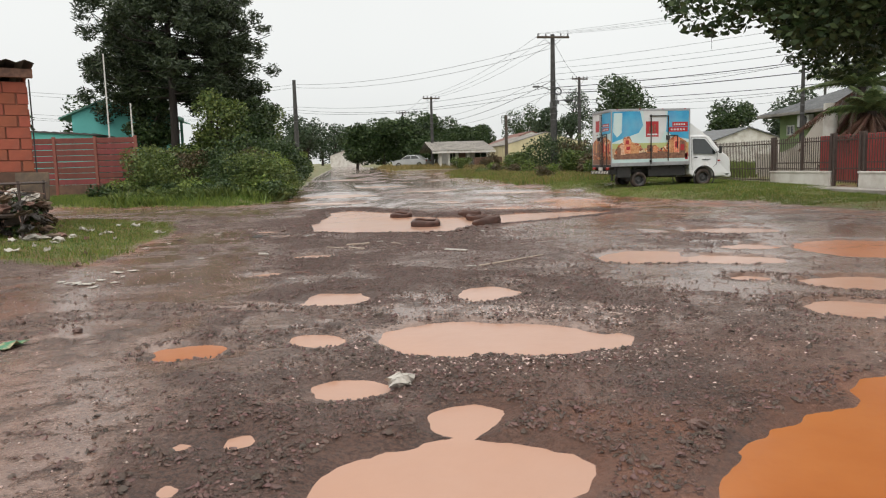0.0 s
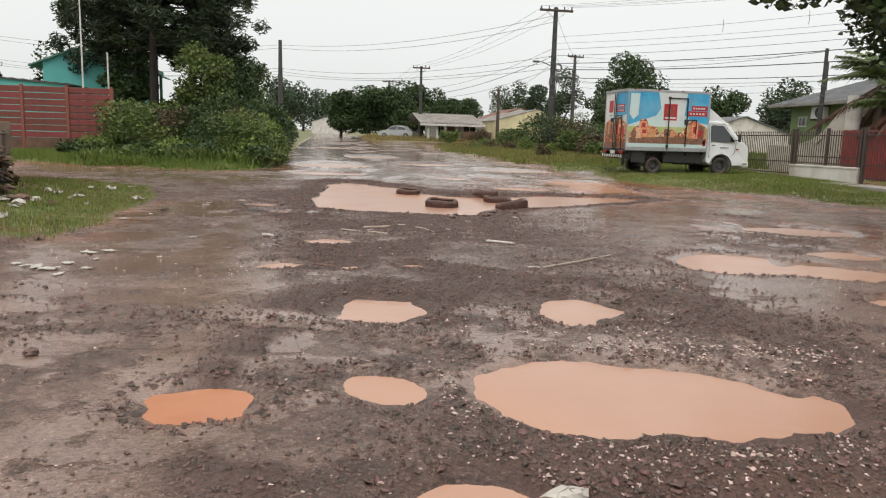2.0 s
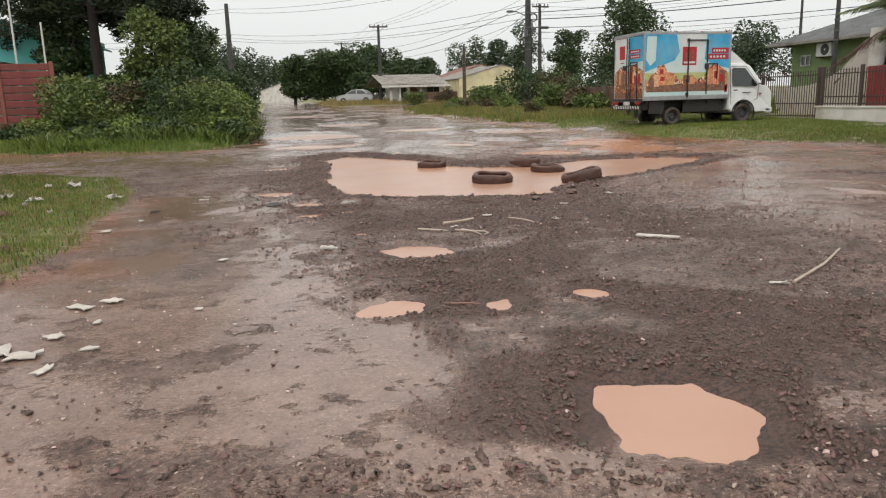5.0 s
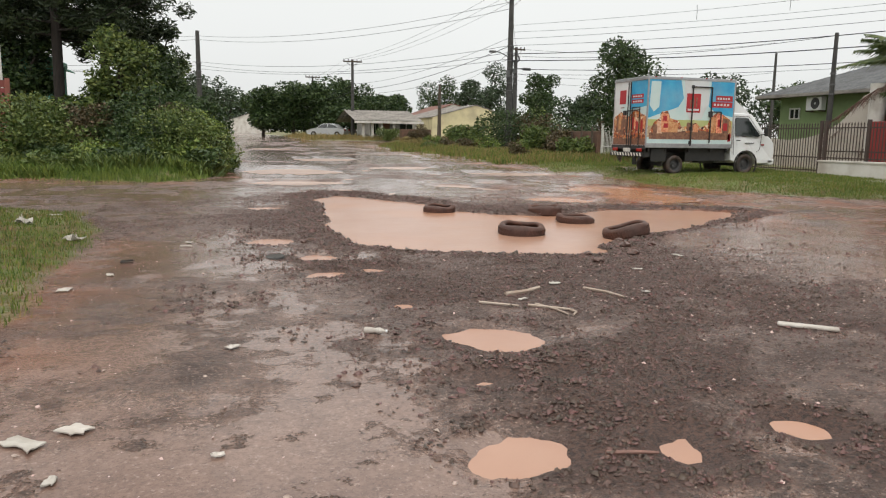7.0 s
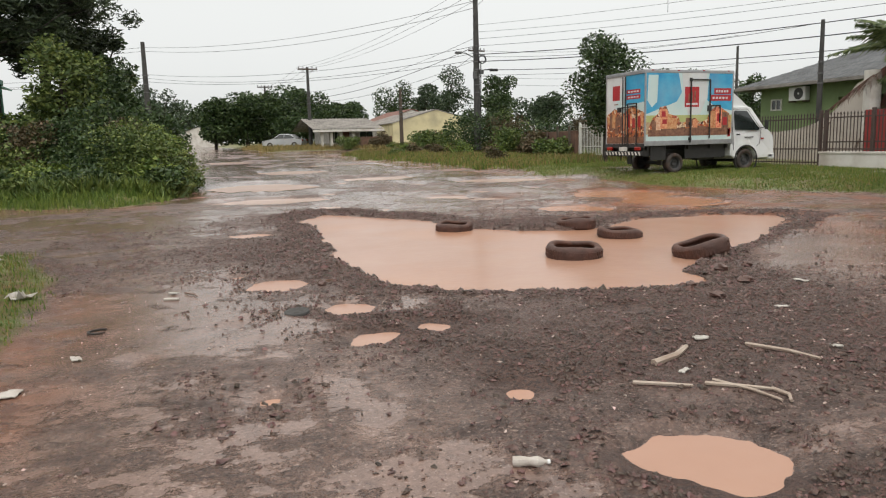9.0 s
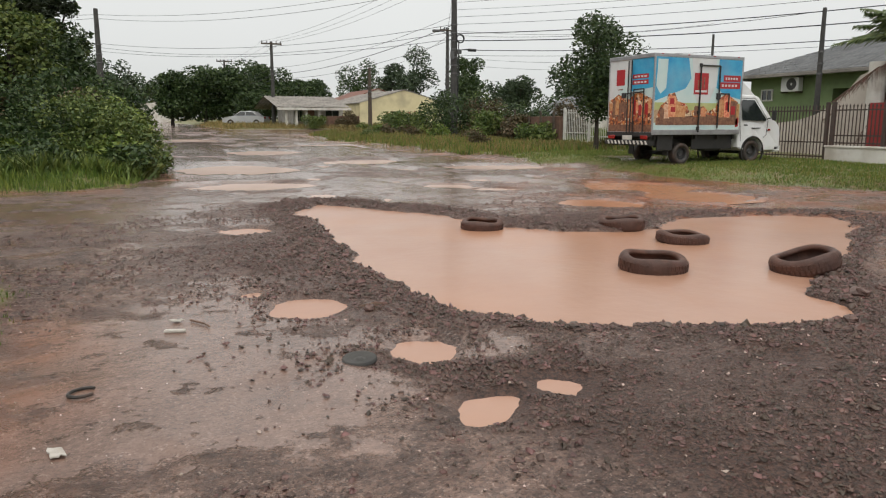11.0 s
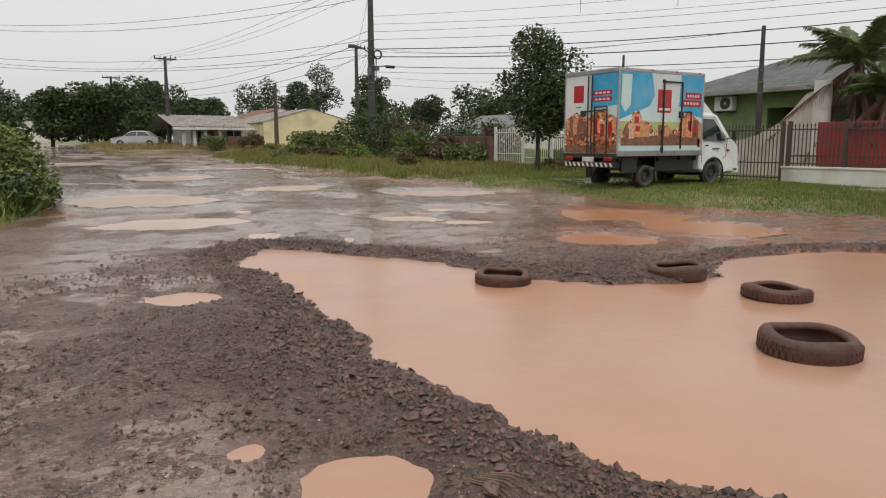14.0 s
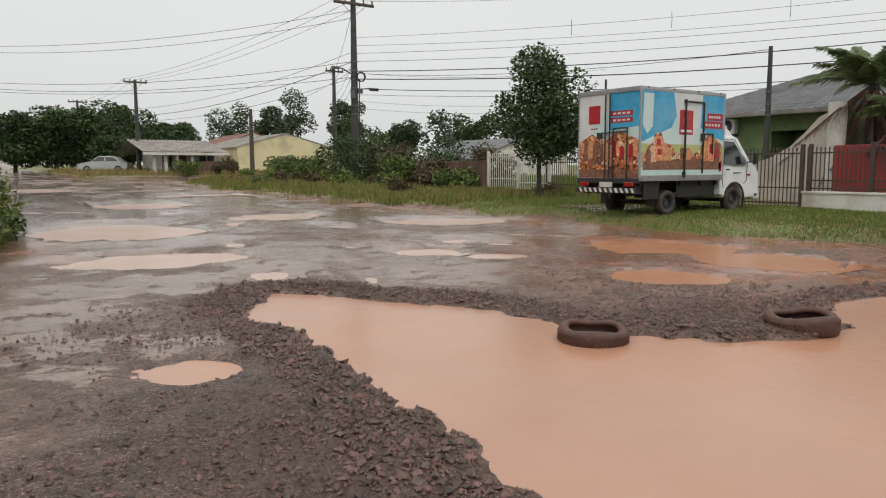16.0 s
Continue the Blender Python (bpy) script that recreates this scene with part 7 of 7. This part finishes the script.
single("rock", lump(5, 0.085, 0.06, 0.042, 0.24, 16), MAT["litter_white"], "pale dirty crumpled rock beside a pothole", "rock", m=pose(0.64, 3.55, on_ground(0.64, 3.55) + 0.03, 0, 0, 20))
rl = random.Random(8)
for k, (x, y, s) in enumerate(((1.95, 2.45, 0.05), (-0.71, 14.8, 0.05), (2.05, 12.6, 0.06), (2.7, 13.0, 0.07), (3.0, 13.6, 0.08), (3.2, 14.1, 0.07), (2.6, 17.9, 0.06), (-1.83, 5.6, 0.05), (-2.47, 6.11, 0.05), (3.4, 13.7, 0.06), (2.2, 13.1, 0.06))):
    single("rock", lump(60 + k, s, s * 0.8, s * 0.6, 0.2, 9), MAT["stone"], "dark lump of broken asphalt", "rock", "asphalt lumps", m=pose(x, y, on_ground(x, y) + s * 0.3, 0, 0, 60 * k))


# ---------------------------------------------------------------- litter
def scrap(x, y, w, d, seed, mat, label, name="litter", h=0.03, group="scraps of litter"):
    """A crumpled scrap of paper or film."""
    r = np.random.default_rng(seed)
    n = 5
    top = [((i / (n - 1) - 0.5) * w * (1 + 0.15 * r.normal()), (j / (n - 1) - 0.5) * d * (1 + 0.15 * r.normal()), abs(h * r.normal()) + 0.012) for j in range(n) for i in range(n)]
    low = [(a, b, c - 0.006) for a, b, c in top]
    q = [(j * n + i, j * n + i + 1, (j + 1) * n + i + 1, (j + 1) * n + i) for j in range(n - 1) for i in range(n - 1)]
    m = n * n
    edge = [i for i in range(n)] + [j * n + n - 1 for j in range(1, n)] + [m - 2 - i for i in range(n - 1)] + [j * n for j in range(n - 2, 0, -1)]
    f = q + [tuple(m + k for k in reversed(p)) for p in q] + [(edge[k], m + edge[k], m + edge[(k + 1) % len(edge)], edge[(k + 1) % len(edge)]) for k in range(len(edge))]
    return single(name, Build().add(top + low, f), MAT[mat], label, "litter", group, m=pose(x, y, on_ground(x, y), 0, 0, r.random() * 360))


def stick(x0, y0, x1, y1, r, mat, label, name="stick", lift=0.012):
    z0, z1 = on_ground(x0, y0) + lift, on_ground(x1, y1) + lift
    mx, my = (x0 + x1) / 2 + 0.03, (y0 + y1) / 2 - 0.02
    b = Build().tube([(x0, y0, z0), (mx, my, max(on_ground(mx, my) + lift, (z0 + z1) / 2)), (x1, y1, z1)], [r, r * 0.9, r * 0.7], 6)
    return single(name, b, MAT[mat], label, "stick", "sticks on the road")


stick(0.52, 11.42, 0.91, 11.61, 0.022, "stick", "pale broken stick on the gravel")
stick(1.28, 11.5, 1.40, 11.05, 0.014, "stick", "thin pale stick on the gravel")
stick(0.20, 11.18, 0.47, 11.03, 0.012, "stick", "thin pale stick on the gravel")
stick(0.55, 11.03, 0.78, 10.79, 0.012, "stick", "thin pale stick on the gravel")
stick(0.78, 10.80, 0.72, 10.62, 0.012, "stick", "thin pale stick on the gravel")
stick(0.62, 11.05, 0.70, 10.66, 0.010, "stick", "thin pale stick on the gravel")
stick(-0.23, 8.53, 0.0, 8.50, 0.010, "litter_brown", "thin brown twig on the road")
stick(2.09, 8.15, 3.14, 8.88, 0.012, "stick", "long thin pale rod lying on the road")
stick(-1.94, 15.03, -1.84, 14.82, 0.008, "litter_brown", "thin brown twig on the road")
for k in range(7):
    stick(-0.74 + 0.015 * k, 14.95 - 0.01 * k, -0.70 + 0.02 * k, 14.72 + 0.01 * k, 0.004, "litter_brown", "dry brown straw on the road", "straw", 0.008 + 0.004 * k)
lid = Build().lathe([(0.0, 0.014), (0.018, 0.016), (0.024, 0.008), (0.045, 0.007), (0.05, 0.014), (0.078, 0.012), (0.086, 0.02), (0.098, 0.018), (0.1, 0.0)], pose(0, 0, 0), 26)
lid.smooth = True
single("lid", lid, MAT["pole"], "round grey ridged lid lying on the wet road", "lid", m=pose(-1.14, 13.72, on_ground(-1.14, 13.72) + 0.004, 4, -3, 0))
hoop = Build().tube([(0.07 * math.cos(a), 0.06 * math.sin(a), 0.012) for a in (radians(20 * k) for k in range(15))], [0.009] * 15, 6)
single("rubber_strip", hoop, MAT["rubber"], "curled strip of black rubber on the road", "rubber strip", m=pose(-2.58, 13.81, on_ground(-2.58, 13.81), 0, 0, 40))
board = Build().box(-0.19, 0.19, -0.035, 0.035, 0, 0.02, 0.006)
single("board", board, MAT["litter_white"], "pale splintered board lying on the road", "board", m=pose(2.10, 9.86, on_ground(2.1, 9.86), 0, 0, -42))
single("board", Build().box(-0.07, 0.07, -0.018, 0.018, 0, 0.02, 0.006), MAT["litter_white"], "short white plastic strip on the road", "board", m=pose(-2.06, 14.81, on_ground(-2.06, 14.81), 0, 0, -20))
bottle = thing("plastic_bottle", pose(-0.76, 10.54, on_ground(-0.76, 10.54) + 0.02, 0, 90, -25), "crushed clear plastic bottle lying on the road", "bottle")
part("body", Build().lathe([(0.0, -0.07), (0.021, -0.07), (0.023, -0.04), (0.017, 0.0), (0.023, 0.03), (0.012, 0.055), (0.008, 0.06), (0.008, 0.07), (0.0, 0.07)], pose(0, 0, 0), 14), MAT["litter_white"], bottle)
part("cap", Build().cyl((0, 0, 0.07), (0, 0, 0.082), 0.01), MAT["white_paint"], bottle)
scrap(-2.2, 5.2, 0.24, 0.15, 1, "litter_green", "crumpled green plastic wrapper on the road", "wrapper")
for k, (x, y, w) in enumerate(((-2.51, 9.22, 0.22), (-2.33, 9.32, 0.14), (-2.74, 8.42, 0.24), (-2.60, 8.3, 0.2), (-2.44, 8.02, 0.16), (-2.28, 8.3, 0.11), (-2.53, 8.63, 0.13), (-2.34, 8.86, 0.09), (-1.66, 10.46, 0.10),
                               (-1.75, 8.9, 0.06), (-2.03, 15.05, 0.10), (-2.93, 12.52, 0.18), (-2.83, 8.5, 0.16), (-2.98, 8.6, 0.12), (2.0, 8.18, 0.14), (3.15, 12.79, 0.16), (2.19, 12.08, 0.12), (-3.96, 17.7, 0.22), (-2.66, 13.1, 0.12), (1.1, 11.7, 0.12), (1.7, 11.2, 0.08), (0.6, 11.25, 0.1))):
    scrap(x, y, w * 0.8, w * rl.uniform(0.3, 0.7), 20 + k, "litter_white", "dirty white scrap of plastic on the road", h=0.005)
for k in range(46):
    x, y = rl.uniform(-6.6, -3.2), rl.uniform(10.2, 17.0)
    w = 0.05 + 0.15 * rl.random() ** 2
    scrap(x, y, w, w * 0.75, 60 + k, "litter_white" if k % 4 else "litter_brown", "crumpled white scrap of paper in the grass" if k % 4 else "brown scrap of litter in the grass", h=0.035)


# the rubbish heap on an old iron frame against the block house
frame_ob = thing("iron_cart", pose(-6.6, 13.75, 0.2, 0, 0, 3), "rusty iron cart frame heaped with rubbish", "cart")
for y in (-0.75, 0.6):
    for x in (-1.7, 1.45):
        part("leg", Build().cyl((x, y, -0.1), (x, y, 1.05), 0.025), MAT["iron"], frame_ob)
    part("rail", Build().cyl((-1.75, y, 1.0), (1.5, y, 1.0), 0.022), MAT["iron"], frame_ob)
    part("rail", Build().cyl((-1.75, y, 0.45), (1.5, y, 0.45), 0.022), MAT["iron"], frame_ob)
for x in (-1.7, 1.45):
    part("rail", Build().cyl((x, -0.75, 1.0), (x, 0.6, 1.0), 0.022), MAT["iron"], frame_ob)
part("bed", Build().box(-1.7, 1.45, -0.72, 0.58, 0.40, 0.45, 0.01), MAT["iron"], frame_ob)
for k in range(170):
    x = rl.uniform(-1.65, 1.6)
    y = rl.uniform(-0.8, 0.55)
    top = 0.92 - 0.25 * abs(x) ** 2 / 3
    z = rl.uniform(0.06, 1) ** 0.7 * top
    s = rl.uniform(0.05, 0.17)
    mt = rl.choice(["litter_dark", "litter_dark", "litter_dark", "litter_dark", "litter_brown", "litter_brown"]) if z < 0.62 else rl.choice(["litter_brown", "litter_dark", "litter_dark", "litter_brown", "litter_white"])
    words = {"litter_dark": "dark dirty rubbish bag in the heap", "litter_brown": "brown crumpled cardboard in the rubbish heap", "litter_white": "dirty white bag in the rubbish heap"}[mt]
    single("rubbish_bag", lump(200 + k, s, s * rl.uniform(0.5, 1), s * rl.uniform(0.25, 0.6), 0.36, 11), MAT[mt], words, "rubbish", "rubbish heap",
           m=pose(-6.6 + x, 13.75 + y, 0.2 + z, rl.uniform(-40, 40), rl.uniform(-40, 40), rl.uniform(0, 360)))
for k in range(46):
    x, y, z, a = rl.uniform(-8.0, -5.0), rl.uniform(12.9, 14.2), 0.25 + rl.uniform(0.1, 0.85), rl.uniform(0, 6.28)
    d = Vector((math.cos(a), math.sin(a), rl.uniform(-0.5, 0.7))) * rl.uniform(0.15, 0.4)
    c = Vector((x, y, z))
    single("stick", Build().tube([c - d, c + Vector((0, 0, 0.03)), c + d], [0.014, 0.011, 0.006], 5), MAT["litter_brown" if k % 3 else "litter_dark"], "dry twig sticking out of the rubbish heap", "stick", "twigs in the rubbish")
for k in range(14):
    x, y, s = -4.95 + rl.uniform(-0.25, 0.45), 13.55 + rl.uniform(-0.5, 0.5), rl.uniform(0.06, 0.16)
    single("rubbish_bag", lump(340 + k, s, s * 0.8, s * 0.45, 0.25, 9), MAT["litter_white" if k % 3 else "litter_brown"], "torn whitish bag spilling from the rubbish heap" if k % 3 else "brown rag beside the rubbish heap", "rubbish", "rubbish heap",
           m=pose(x, y, on_ground(x, y) + s * 0.3, 0, 0, 50 * k))
single("crate", Build().box(-0.3, 0.3, -0.02, 0.02, -0.28, 0.28, 0.01), MAT["litter_brown"], "grey-green board leaning on the block house", "board", m=pose(-5.45, 14.6, 1.12, -12, 0, 6))
for k in range(6):
    bush(-5.1 - 0.35 * k, 14.2 + 0.1 * k - 0.5 * (k % 2), 0.9 + 0.1 * k, 0.35, "leaf_dark" if k % 2 else "dry", 500 + k, "weeds growing through the rubbish heap", 0.1, 500, 6, 0.5, "weed_clump", 3, "weed clumps")
